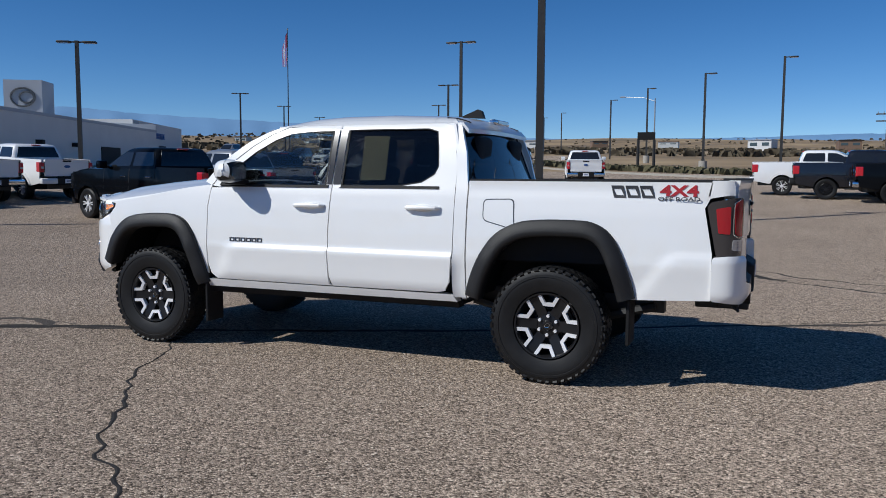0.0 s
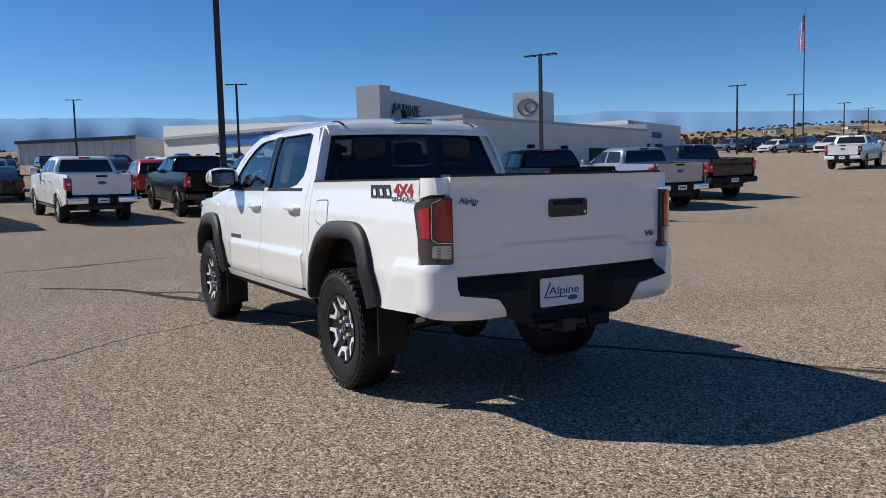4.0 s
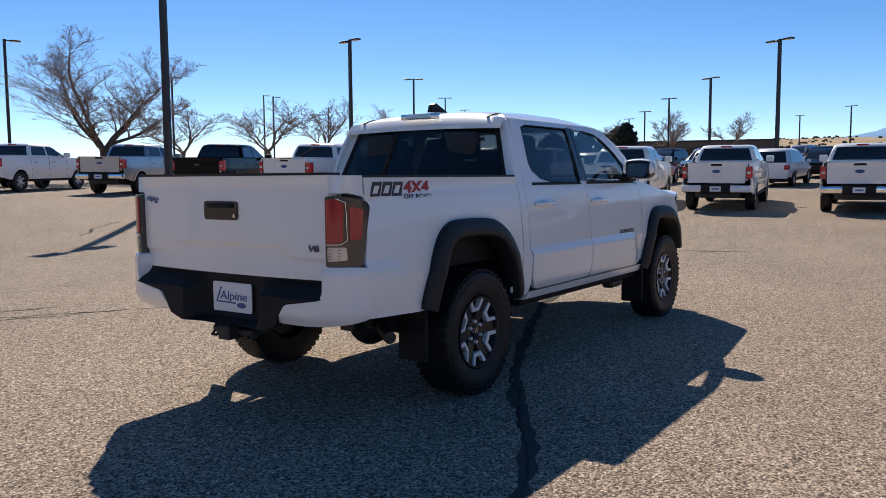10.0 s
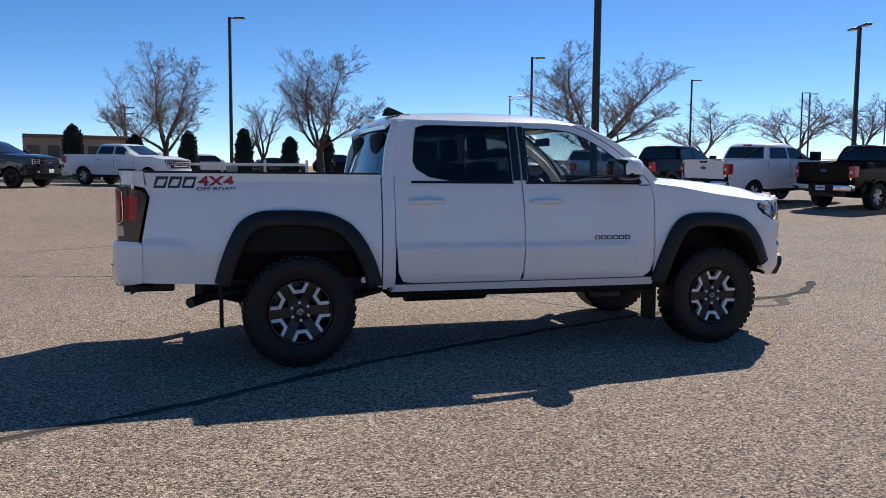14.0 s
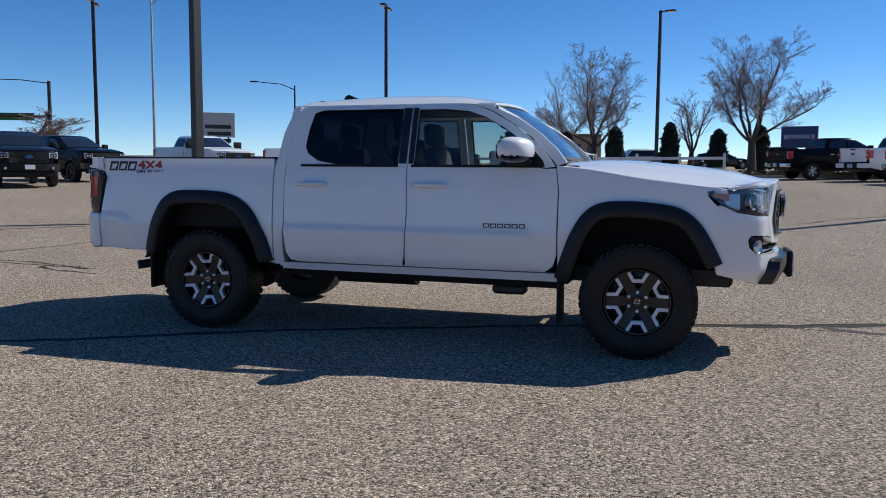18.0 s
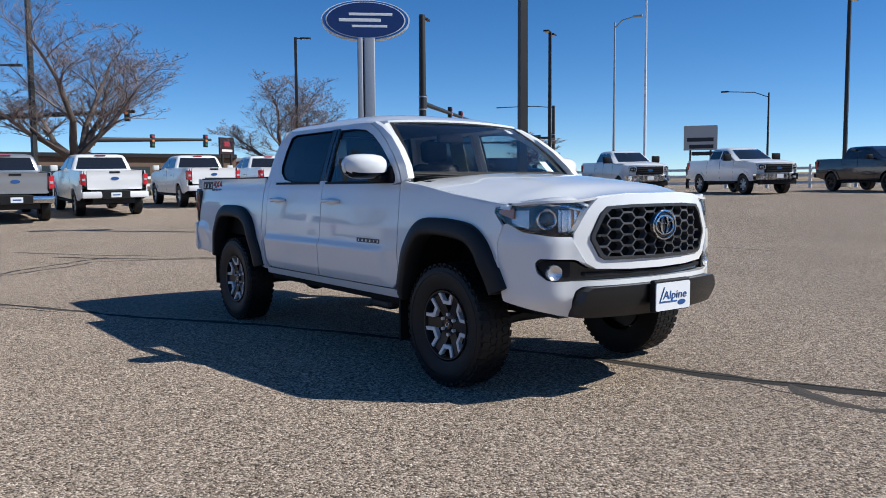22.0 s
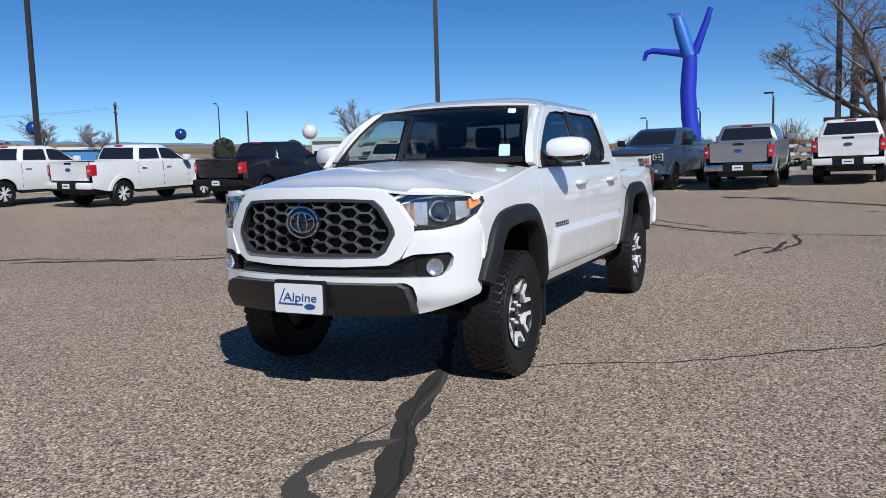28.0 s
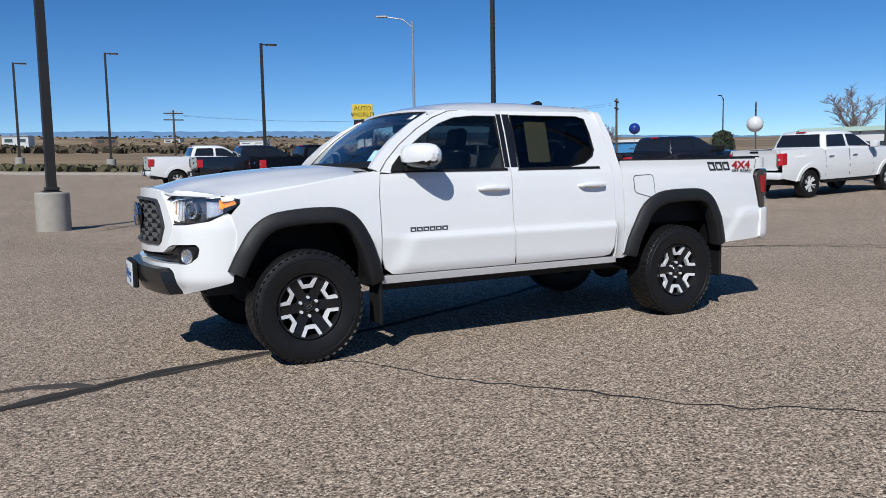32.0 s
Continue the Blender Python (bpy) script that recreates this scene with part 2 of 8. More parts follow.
CLEARLENS = plain("clear_lens", (0.62, 0.63, 0.66), 0.12, metal=0.5, coat=0.8, grime=0.4, scale=40)
AMBER = plain("amber_lens", (0.75, 0.22, 0.03), 0.15, coat=0.7, grime=0.2, scale=40)
TINT = glass("tinted_glass", (0.62, 0.67, 0.65))
DARKTINT = glass("privacy_glass", (0.085, 0.09, 0.10))
CLEAR = glass("clear_glass", (0.95, 0.97, 0.98))
DARKGLASS = plain("dark_window_glass", (0.014, 0.016, 0.019), 0.04, coat=0.5, grime=0.2, scale=3)
SEATCLOTH = plain("dark_seat_cloth", (0.03, 0.03, 0.033), 0.9, bump=0.3, bump_scale=400)
PLATEWHITE = plain("white_plate", (0.78, 0.80, 0.82), 0.4, grime=0.05)
INKBLUE = plain("blue_ink", (0.025, 0.09, 0.27), 0.45)
DECALRED = plain("red_decal", (0.42, 0.02, 0.03), 0.45)
DECALGREY = plain("dark_grey_decal", (0.03, 0.03, 0.035), 0.45)
BADGE = plain("grey_badge", (0.10, 0.10, 0.11), 0.3, metal=0.5)
CONCRETE = plain("concrete", (0.42, 0.39, 0.34), 0.9, grime=0.35, scale=5, bump=0.5, bump_scale=60)
POLEPAINT = plain("dark_bronze_paint", (0.020, 0.018, 0.016), 0.5, grime=0.3)
GALV = plain("galvanised_steel", (0.45, 0.46, 0.47), 0.45, metal=0.7, grime=0.2)

# ---- ground ----
def asphalt():
    m, t, b = nodes("worn_asphalt")
    L = t.links.new
    N = t.nodes.new
    tc = N("ShaderNodeTexCoord")
    big = N("ShaderNodeTexNoise")
    big.inputs["Scale"].default_value, big.inputs["Detail"].default_value = 0.35, 6
    L(tc.outputs["Object"], big.inputs["Vector"])
    med = N("ShaderNodeTexNoise")
    med.inputs["Scale"].default_value, med.inputs["Detail"].default_value = 24, 6
    L(tc.outputs["Object"], med.inputs["Vector"])
    vor = N("ShaderNodeTexVoronoi")
    vor.inputs["Scale"].default_value = 105
    L(tc.outputs["Object"], vor.inputs["Vector"])
    vor2 = N("ShaderNodeTexVoronoi")
    vor2.inputs["Scale"].default_value = 72
    L(tc.outputs["Object"], vor2.inputs["Vector"])
    cr = N("ShaderNodeValToRGB")
    e = cr.color_ramp.elements
    e[0].position, e[0].color = 0.0, (0.032, 0.024, 0.019, 1)
    e[1].position, e[1].color = 1.0, (0.80, 0.72, 0.58, 1)
    for p, c in ((0.22, (0.099, 0.076, 0.058, 1)), (0.5, (0.295, 0.231, 0.175, 1)), (0.72, (0.466, 0.366, 0.281, 1)), (0.88, (0.66, 0.535, 0.415, 1))):
        x = e.new(p)
        x.color = c
    sep = N("ShaderNodeSeparateColor")
    L(vor.outputs["Color"], sep.inputs[0])
    sep2 = N("ShaderNodeSeparateColor")
    L(vor2.outputs["Color"], sep2.inputs[0])
    ad = N("ShaderNodeMath")
    ad.operation, ad.inputs[1].default_value = "MULTIPLY_ADD", 0.68
    L(sep.outputs[0], ad.inputs[0])
    ml = N("ShaderNodeMath")
    ml.operation, ml.inputs[1].default_value = "MULTIPLY", 0.32
    L(sep2.outputs[0], ml.inputs[0])
    L(ml.outputs[0], ad.inputs[2])
    L(ad.outputs[0], cr.inputs[0])
    tint = N("ShaderNodeMapRange")
    tint.inputs[1].default_value, tint.inputs[2].default_value, tint.inputs[3].default_value, tint.inputs[4].default_value = 0.3, 0.7, 0.93, 1.13
    L(big.outputs[0], tint.inputs[0])
    tint2 = N("ShaderNodeMapRange")
    tint2.inputs[1].default_value, tint2.inputs[2].default_value, tint2.inputs[3].default_value, tint2.inputs[4].default_value = 0.3, 0.7, 0.85, 1.12
    L(med.outputs[0], tint2.inputs[0])
    mm = N("ShaderNodeMath")
    mm.operation = "MULTIPLY"
    L(tint.outputs[0], mm.inputs[0])
    L(tint2.outputs[0], mm.inputs[1])
    mx = N("ShaderNodeVectorMath")
    mx.operation = "SCALE"
    L(cr.outputs[0], mx.inputs[0])
    L(mm.outputs[0], mx.inputs["Scale"])
    L(mx.outputs[0], b.inputs["Base Color"])
    b.inputs["Roughness"].default_value = 0.85
    b.inputs["Diffuse Roughness"].default_value = 0.25
    b.inputs["Specular IOR Level"].default_value = 0.12
    bp = N("ShaderNodeBump")
    bp.inputs["Strength"].default_value, bp.inputs["Distance"].default_value = 0.8, 0.008
    L(vor.outputs["Distance"], bp.inputs["Height"])
    bp.invert = True
    L(bp.outputs[0], b.inputs["Normal"])
    return m


def prairie():
    m, t, b = nodes("dry_prairie")
    L = t.links.new
    tc = t.nodes.new("ShaderNodeTexCoord")
    mp = t.nodes.new("ShaderNodeMapping")
    L(tc.outputs["Object"], mp.inputs[0])
    n1 = t.nodes.new("ShaderNodeTexNoise")
    n1.inputs["Scale"].default_value, n1.inputs["Detail"].default_value, n1.inputs["Roughness"].default_value = 0.02, 10, 0.7
    L(mp.outputs[0], n1.inputs["Vector"])
    cr = t.nodes.new("ShaderNodeValToRGB")
    e = cr.color_ramp.elements
    e[0].position, e[0].color = 0.33, (0.10, 0.075, 0.045, 1)
    e[1].position, e[1].color = 0.68, (0.40, 0.29, 0.16, 1)
    x = e.new(0.5)
    x.color = (0.25, 0.175, 0.095, 1)
    L(n1.outputs[0], cr.inputs[0])
    L(cr.outputs[0], b.inputs["Base Color"])
    b.inputs["Roughness"].default_value = 0.95
    return m


ASPHALT, PRAIRIE = asphalt(), prairie()


def lot(x, y):
    """Whether a spot is paved."""
    return math.hypot(x, y) < 130 if x > 20 else math.hypot(x, y) < 62


def build_ground():
    radii = [0, 1.2, 2.4, 3.6, 5, 6.5, 8, 10, 12, 14, 16, 18, 20, 23, 26, 29, 32, 36, 40, 45, 50, 56, 62, 70, 80, 90, 100, 115, 130, 160, 200, 260, 340, 450, 600, 800, 1100, 1500, 2000, 2800, 3800]
    n = 96
    bm = bmesh.new()
    mid = bm.verts.new((0, 0, 0))
    rings = []
    for r in radii[1:]:
        row = []
        for k in range(n):
            a = 2 * math.pi * k / n
            x, y = r * math.cos(a), r * math.sin(a)
            z = ground_z(x, y)
            if r > 130:
                z += smooth(130, 700, r) * (noise.noise(Vector((x / 260, y / 260, 0.3))) * 9 + noise.noise(Vector((x / 90, y / 90, 1.3))) * 2.0)
            if r > 2000:
                z -= (r - 2000) * 0.035
            row.append(bm.verts.new((x, y, z)))
        rings.append(row)
    for k in range(n):
        bm.faces.new((mid, rings[0][k], rings[0][(k + 1) % n]))
    for a, b in zip(rings, rings[1:]):
        for k in range(n):
            f = bm.faces.new((a[k], b[k], b[(k + 1) % n], a[(k + 1) % n]))
            c = f.calc_center_median()
            f.material_index = 0 if lot(c.x, c.y) else 1
    ob = part("ground", bm, ASPHALT, None, "", 60)
    ob.data.materials.append(PRAIRIE)
    tagged(ob, "worn tan-grey asphalt lot fading into dry brown prairie", "ground", "", "structure")
    return ob


ground = build_ground()

# ---- the white pickup in the middle of the lot ----
WB = 1.618
SIDE = [(0.44, 0.815), (0.50, 0.845), (0.56, 0.868), (0.70, 0.878), (0.80, 0.888), (0.83, 0.884), (0.95, 0.876), (1.10, 0.862), (1.20, 0.845), (1.25, 0.83), (1.34, 0.80), (1.50, 0.755), (1.62, 0.712), (1.69, 0.682), (1.74, 0.60)]


def half_width(x, z):
    """Half the width of the body at a place along it and a height."""
    w = ramp(z, SIDE)
    if x > 1.2:
        w -= 0.034 * ((x - 1.2) / 1.1) ** 2
    if x < -1.9:
        w -= 0.03 * ((-1.9 - x) / 0.8) ** 2
    if x < -1.05 and z > 1.2:
        w = max(w, 0.83)
    return w


def nose(y):
    """How far forward the front reaches at a distance from the middle."""
    y = abs(y)
    return 2.535 - 0.33 * y * y - 1.3 * max(0.0, y - 0.70) ** 1.6


def bulge(x, z):
    """The lower doors and the rear corners stand proud of the body below a crease."""
    if -0.96 < x < 1.09:
        k = smooth(0.828, 0.785, z) * smooth(0.0, 0.06, 1.01 - x - 0.45 * (z - 0.56))
        return 0.020 * k * (0.35 + 0.65 * smooth(0.535, 0.61, z))
    if x < -2.1:
        return 0.014 * smooth(0.885, 0.85, z) * smooth(0.0, 0.05, -2.15 - x - 0.78 * (z - 0.60))
    return 0.0


def skin(s):
    return lambda x, z, w: Vector((x, s * (half_width(x, z) + bulge(x, z) - w), z))


ARCH_R = [(-2.125, 0.58), (-2.085, 0.72), (-2.03, 0.86), (-1.97, 0.955), (-1.88, 1.005), (-1.76, 1.015), (-1.57, 1.012), (-1.42, 0.99), (-1.29, 0.92), (-1.20, 0.80), (-1.135, 0.66), (-1.10, 0.535)]
ARCH_F = [(1.115, 0.50), (1.165, 0.66), (1.225, 0.81), (1.30, 0.925), (1.39, 0.975), (1.52, 0.985), (1.66, 0.98), (1.83, 0.955), (1.94, 0.885), (2.02, 0.77), (2.09, 0.63)]

SMOKED = plain("smoked_lamp_housing", (0.05, 0.045, 0.045), 0.12, coat=0.6)
hero = thing("pickup_truck", pose(0, 0, 0), "clean white double-cab pickup truck with black fender flares, parked on asphalt", "truck")


class Plan:
    """A curve seen from above, walked by its length from the first point."""

    def __init__(self, pts):
        self.p = [Vector((v.x, v.y)) for v in curve_pts([Vector((x, y, 0)) for x, y in pts], 6)]
        self.s = [0.0]
        for a, b in zip(self.p, self.p[1:]):
            self.s.append(self.s[-1] + (b - a).length)

    def at(self, s):
        i = 0
        while i < len(self.s) - 2 and self.s[i + 1] < s:
            i += 1
        a, b = self.p[i], self.p[i + 1]
        d = (b - a).normalized()
        return a + d * (s - self.s[i]), d

    def y(self, y):
        return ramp(y, [(v.y, s) for v, s in zip(self.p, self.s)])

    def x(self, x):
        q = [(v.x, s) for v, s in zip(self.p, self.s)]
        return ramp(x, q if q[0][0] < q[-1][0] else q[::-1])

    def wrap(self, side, off=0.0, tuck=None):
        """Maps (length, height, depth) onto the curve, outside to the right of its way."""
        def fn(s, z, w):
            v, d = self.at(s)
            k = w - off + (tuck(z) if tuck else 0.0)
            out = Vector((d.y, -d.x)) if (d.y * v.x - d.x * v.y) > 0 else Vector((-d.y, d.x))
            q = v - out * k
            return Vector((q.x, side * q.y, z))
        return fn


FRONT_PLAN = Plan([(2.535, 0.0), (2.515, 0.30), (2.470, 0.50), (2.410, 0.62), (2.375, 0.69), (2.31, 0.757), (2.22, 0.812), (2.12, 0.846), (2.03, 0.856)])
LAMP_PLAN = Plan([(2.45, 0.46), (2.405, 0.60), (2.365, 0.68), (2.30, 0.752), (2.21, 0.808), (2.12, 0.844), (2.02, 0.860)])
REAR_PLAN = Plan([(-2.825, 0.30), (-2.822, 0.55), (-2.808, 0.70), (-2.775, 0.80), (-2.72, 0.862), (-2.65, 0.884), (-2.58, 0.888)])
TAIL_PLAN = Plan([(-2.768, 0.72), (-2.760, 0.77), (-2.735, 0.815), (-2.690, 0.842), (-2.63, 0.853), (-2.55, 0.858)])


def both(make):
    for s in (1, -1):
        make(s)


def hero_side(s):
    fn = skin(s)
    # bed side with its arch cut out
    arch = [(p.x, p.y) for p in curve_pts([Vector((a, b)) for a, b in ARCH_R], 3)]
    out = [(-1.055, 0.52), (-1.055, 1.305), (-2.60, 1.305), (-2.585, 1.20), (-2.56, 1.15), (-2.61, 0.88), (-2.61, 0.60), (-2.50, 0.595)] + arch
    bed = part("bed_side", plate(out, fn, 0.02, 0.04, 0.022), WHITE, hero)
    part("fuel_door" if s > 0 else "side_cap", plate(rounded([(-1.38, 0.995), (-1.17, 1.05), (-1.17, 1.18), (-1.37, 1.185)] if s > 0 else [(-1.2, 0.56), (-1.13, 0.56), (-1.13, 0.6), (-1.2, 0.6)], 0.03), lambda x, z, w: Vector((x, s * (half_width(x, z) + 0.003 - w), z)), 0.006, 0.05), WHITE, bed)
    if s > 0:
        part("fuel_door_gap", plate(rounded([(-1.386, 0.988), (-1.163, 1.045), (-1.163, 1.187), (-1.378, 1.192)], 0.035), lambda x, z, w: Vector((x, s * (half_width(x, z) + 0.0012 - w), z)), 0.004, 0.05), BADGE, bed)
    part("bed_rail_cap", plate([(-2.60, 1.300), (-1.06, 1.300), (-1.06, 1.318), (-2.60, 1.318)], lambda x, z, w: Vector((x, s * (0.822 - w), z)), 0.09, 0.3), FLARE, hero, "black textured bed rail cap")
    # front fender
    arch = [(p.x, p.y) for p in curve_pts([Vector((a, b)) for a, b in ARCH_F], 3)]
    out = arch[::-1] + [(1.09, 0.50), (1.088, 0.70), (1.088, 1.10), (1.065, 1.262), (1.30, 1.235), (1.65, 1.17), (2.03, 1.115), (2.035, 1.07), (2.095, 1.005), (2.065, 0.90)]
    part("fender", plate(out, fn, 0.02, 0.05), WHITE, hero)
    # flares
    for name, arch, lo, hi in (("rear_flare", ARCH_R, -1, 1), ("front_flare", ARCH_F, -1, 1)):
        pts = curve_pts([Vector((a, b)) for a, b in arch], 4)
        c = Vector((sum(p.x for p in pts) / len(pts), 0.48))
        bm = bmesh.new()
        rows = []
        for i, p in enumerate(pts):
            q0, q1 = pts[max(0, i - 1)], pts[min(len(pts) - 1, i + 1)]
            t = (q1 - q0).normalized()
            nrm = Vector((-t.y, t.x))
            if nrm.dot(p - c) < 0:
                nrm = -nrm
            wd = half_width(p.x, p.y)
            row = []
            for off, y in ((0.048, wd - 0.012), (0.050, wd + 0.022), (0.040, wd + 0.034), (-0.02, wd + 0.058), (-0.048, wd + 0.056), (-0.058, wd + 0.045), (-0.055, wd - 0.06)):
                a = p + nrm * off
                row.append(bm.verts.new((a.x, s * y, a.y)))
            rows.append(row)
        for a, b in zip(rows, rows[1:]):
            for k in range(len(a) - 1):
                bm.faces.new((a[k], a[k + 1], b[k + 1], b[k]))
        bm.faces.new(rows[0])
        bm.faces.new(rows[-1][::-1])
        bmesh.ops.recalc_face_normals(bm, faces=bm.faces)
        part(name, bm, FLARE, hero, "matt black plastic fender flare", 50)
        # dark wheel housing
        rows = []
        bm = bmesh.new()
        for p in pts:
            k = p - (p - c).normalized() * 0.03
            rows.append([bm.verts.new((k.x, s * y, k.y)) for y in (half_width(p.x, p.y) - 0.02, 0.45)])
        for a, b in zip(rows, rows[1:]):
            bm.faces.new((a[0], a[1], b[1], b[0]))
        bm.faces.new([r[1] for r in rows])
        part("wheel_housing", bm, BLACKPL, hero)
    # doors
    f_low = [(0.004, 0.56), (-0.016, 0.545), (1.00, 0.545), (1.055, 0.585), (1.078, 0.66), (1.08, 1.10), (1.062, 1.240), (0.004, 1.240), (0.016, 0.95), (0.012, 0.80)]
    r_low = [(-0.024, 0.545), (-0.84, 0.548), (-0.90, 0.560), (-0.935, 0.62), (-0.952, 0.80), (-0.956, 1.10), (-0.955, 1.240), (-0.004, 1.240), (0.008, 0.95), (0.004, 0.80), (-0.004, 0.62)]
    f_win = [(0.05, 1.660), (0.25, 1.660), (0.42, 1.643), (0.55, 1.598), (0.70, 1.514), (0.84, 1.412), (0.945, 1.315), (0.975, 1.262), (0.90, 1.252), (0.05, 1.252)]
    f_out = [(0.004, 1.700), (0.25, 1.702), (0.45, 1.688), (0.585, 1.638), (0.735, 1.552), (0.88, 1.445), (1.0, 1.33), (1.055, 1.255), (0.95, 1.240), (0.004, 1.240)]
    r_win = [(-0.775, 1.645), (-0.70, 1.666), (-0.07, 1.668), (-0.07, 1.256), (-0.55, 1.266), (-0.70, 1.290), (-0.79, 1.345), (-0.815, 1.40), (-0.80, 1.53)]
    r_out = [(-0.86, 1.688), (-0.72, 1.704), (-0.004, 1.702), (-0.004, 1.240), (-0.55, 1.240), (-0.78, 1.240), (-0.954, 1.240), (-0.952, 1.38), (-0.925, 1.53)]
    for name, low, win, outl, hx, pane in (("front_door", f_low, f_win, f_out, 0.175, TINT), ("rear_door", r_low, r_win, r_out, -0.73, DARKTINT)):
        door = part(name, plate(low, fn, 0.02, 0.05, 0.018), WHITE, hero)
        part("window_frame", hoop(outl, win, fn, 0.02), WHITE, door)
        part("window_seal", hoop([(x, z) for x, z in win], [(x * 0.975 + 0.025 * sum(p[0] for p in win) / len(win), z * 0.965 + 0.035 * 1.47) for x, z in win], lambda x, z, w: Vector((x, s * (half_width(x, z) + 0.002 - w), z)), 0.012), BLACKPL, door, "black rubber window seal")
        g = part("window_pane", plate(win, lambda x, z, w: Vector((x, s * (half_width(x, z) - 0.010 - w), z)), 0.004, 0.08), pane, door, "dark tinted window glass")
        g.visible_shadow = False
        belt = [(min(p[0] for p in win) - 0.02, 1.248), (max(p[0] for p in win) + 0.01, 1.248), (max(p[0] for p in win) - 0.02, 1.266), (min(p[0] for p in win) - 0.02, 1.266)]
        part("belt_moulding", plate(belt, lambda x, z, w: Vector((x, s * (half_width(x, z) + 0.006 - w), z)), 0.012, 0.1), BLACKPL, door)
        # handle: a bowed bar over a shallow cup
        y0 = half_width(hx, 1.115)
        cup = bmesh.new()
        bmesh.ops.create_uvsphere(cup, u_segments=20, v_segments=10, radius=1, matrix=Matrix.Translation((hx, s * (y0 - 0.004), 1.113)) @ Matrix.Diagonal((0.095, 0.012, 0.03, 1)))
        handle = part("door_handle", tube([(hx - 0.125, s * (y0 + 0.004), 1.118), (hx - 0.10, s * (y0 + 0.026), 1.120), (hx, s * (y0 + 0.036), 1.122), (hx + 0.10, s * (y0 + 0.028), 1.120), (hx + 0.128, s * (y0 + 0.004), 1.118)], [0.012, 0.016, 0.017, 0.016, 0.012], 10), WHITE, door)
        part("handle_cup", cup, WHITE, door)
    for x0, x1 in ((-0.066, -0.007), (0.007, 0.046)):
        part("pillar_trim", plate([(x0, 1.272), (x1, 1.272), (x1, 1.672), (x0, 1.672)], lambda x, z, w: Vector((x, s * (half_width(x, z) + 0.003 - w), z)), 0.004, 0.1), GLOSSBLACK, hero, "black door pillar trim")
    # C pillar, roof rail, A pillar
    pil = [(-0.960, 0.52), (-0.960, 1.25), (-0.935, 1.50), (-0.85, 1.695), (-0.72, 1.710), (-0.72, 1.74), (-0.86, 1.735), (-0.945, 1.68), (-1.005, 1.50), (-1.045, 1.25), (-1.045, 0.52)]
    part("rear_pillar", plate(pil, fn, 0.03, 0.05), WHITE, hero)
    rail = [(-0.73, 1.708), (-0.0, 1.708), (0.26, 1.707), (0.455, 1.693), (0.592, 1.643), (0.742, 1.557), (0.888, 1.450), (1.007, 1.336), (1.068, 1.258), (1.13, 1.285), (1.06, 1.372), (0.94, 1.482), (0.79, 1.583), (0.63, 1.655), (0.47, 1.708), (0.0, 1.738), (-0.73, 1.74)]
    part("roof_rail", plate(rail, fn, 0.05, 0.05), WHITE, hero)
    # rocker
    part("rocker_panel", plate([(-0.985, 0.488), (1.09, 0.480), (1.085, 0.538), (-0.955, 0.538)], lambda x, z, w: Vector((x, s * (half_width(x, z) + 0.012 - w), z)), 0.08, 0.2, 0.02), WHITE, hero)
    part("rocker_trim", plate([(-0.98, 0.440), (1.09, 0.430), (1.09, 0.476), (-0.98, 0.484)], lambda x, z, w: Vector((x, s * (half_width(x, z) - 0.01 - w), z)), 0.1, 0.3), BLACKPL, hero)
    # black backing added to darken the gap between cab and bed like shade
    part("cab_gap_shade", box(-1.06, -1.035, s * 0.70, s * 0.80, 0.50, 1.28), BLACKPL, hero)
    # mirror
    shell_bm, under_bm = bmesh.new(), bmesh.new()
    stations = [(0.835, 0.060, 0.058), (0.865, 0.092, 0.078), (0.92, 0.112, 0.087), (0.98, 0.118, 0.088), (1.035, 0.110, 0.082), (1.072, 0.090, 0.068), (1.095, 0.056, 0.042), (1.103, 0.012, 0.010)]
    rings = []
    for y, a, b in stations:
        ring = []
        for k in range(28):
            c, q = math.cos(2 * math.pi * k / 28), math.sin(2 * math.pi * k / 28)
            px = 0.80 + a * math.copysign(abs(c) ** 0.75, c) - 0.35 * (y - 0.95) * (1 if c > 0 else 0)
            pz = 1.362 + b * math.copysign(abs(q) ** 0.75, q) * (1.0 if q > 0 else 0.95)
            ring.append(Vector((max(px, 0.712 - 0.10 * (y - 0.95)), s * y, pz)))
        rings.append(ring)
    for ra, rb in zip(rings, rings[1:]):
        for k in range(28):
            quad = (ra[k], ra[(k + 1) % 28], rb[(k + 1) % 28], rb[k])
            mid = sum(quad, Vector()) / 4
            bm = shell_bm if mid.z > 1.325 and mid.x > 0.725 else under_bm
            try:
                bm.faces.new([bm.verts.new(v) for v in quad])
            except ValueError:
                pass
    for bm in (shell_bm, under_bm):
        bmesh.ops.remove_doubles(bm, verts=bm.verts, dist=0.0004)
        bmesh.ops.recalc_face_normals(bm, faces=bm.faces)
    for bm in (shell_bm, under_bm):
        f = max(bm.faces, key=lambda g: g.calc_center_median().x)
        if f.normal.x < 0:
            bmesh.ops.reverse_faces(bm, faces=bm.faces)
    mir = part("door_mirror", shell_bm, WHITE, hero, "white mirror cap over a black housing", 60)
    part("mirror_housing", under_bm, GLOSSBLACK, mir, "", 60)
    part("turn_signal", tube([(0.895, s * 0.90, 1.318), (0.885, s * 0.97, 1.318), (0.86, s * 1.03, 1.320), (0.80, s * 1.068, 1.322)], 0.008, 6), CHROME, mir)
    part("mirror_base", box(0.74, 0.90, s * 0.79, s * 0.90, 1.262, 1.305, 0.018, 2), BLACKPL, mir)
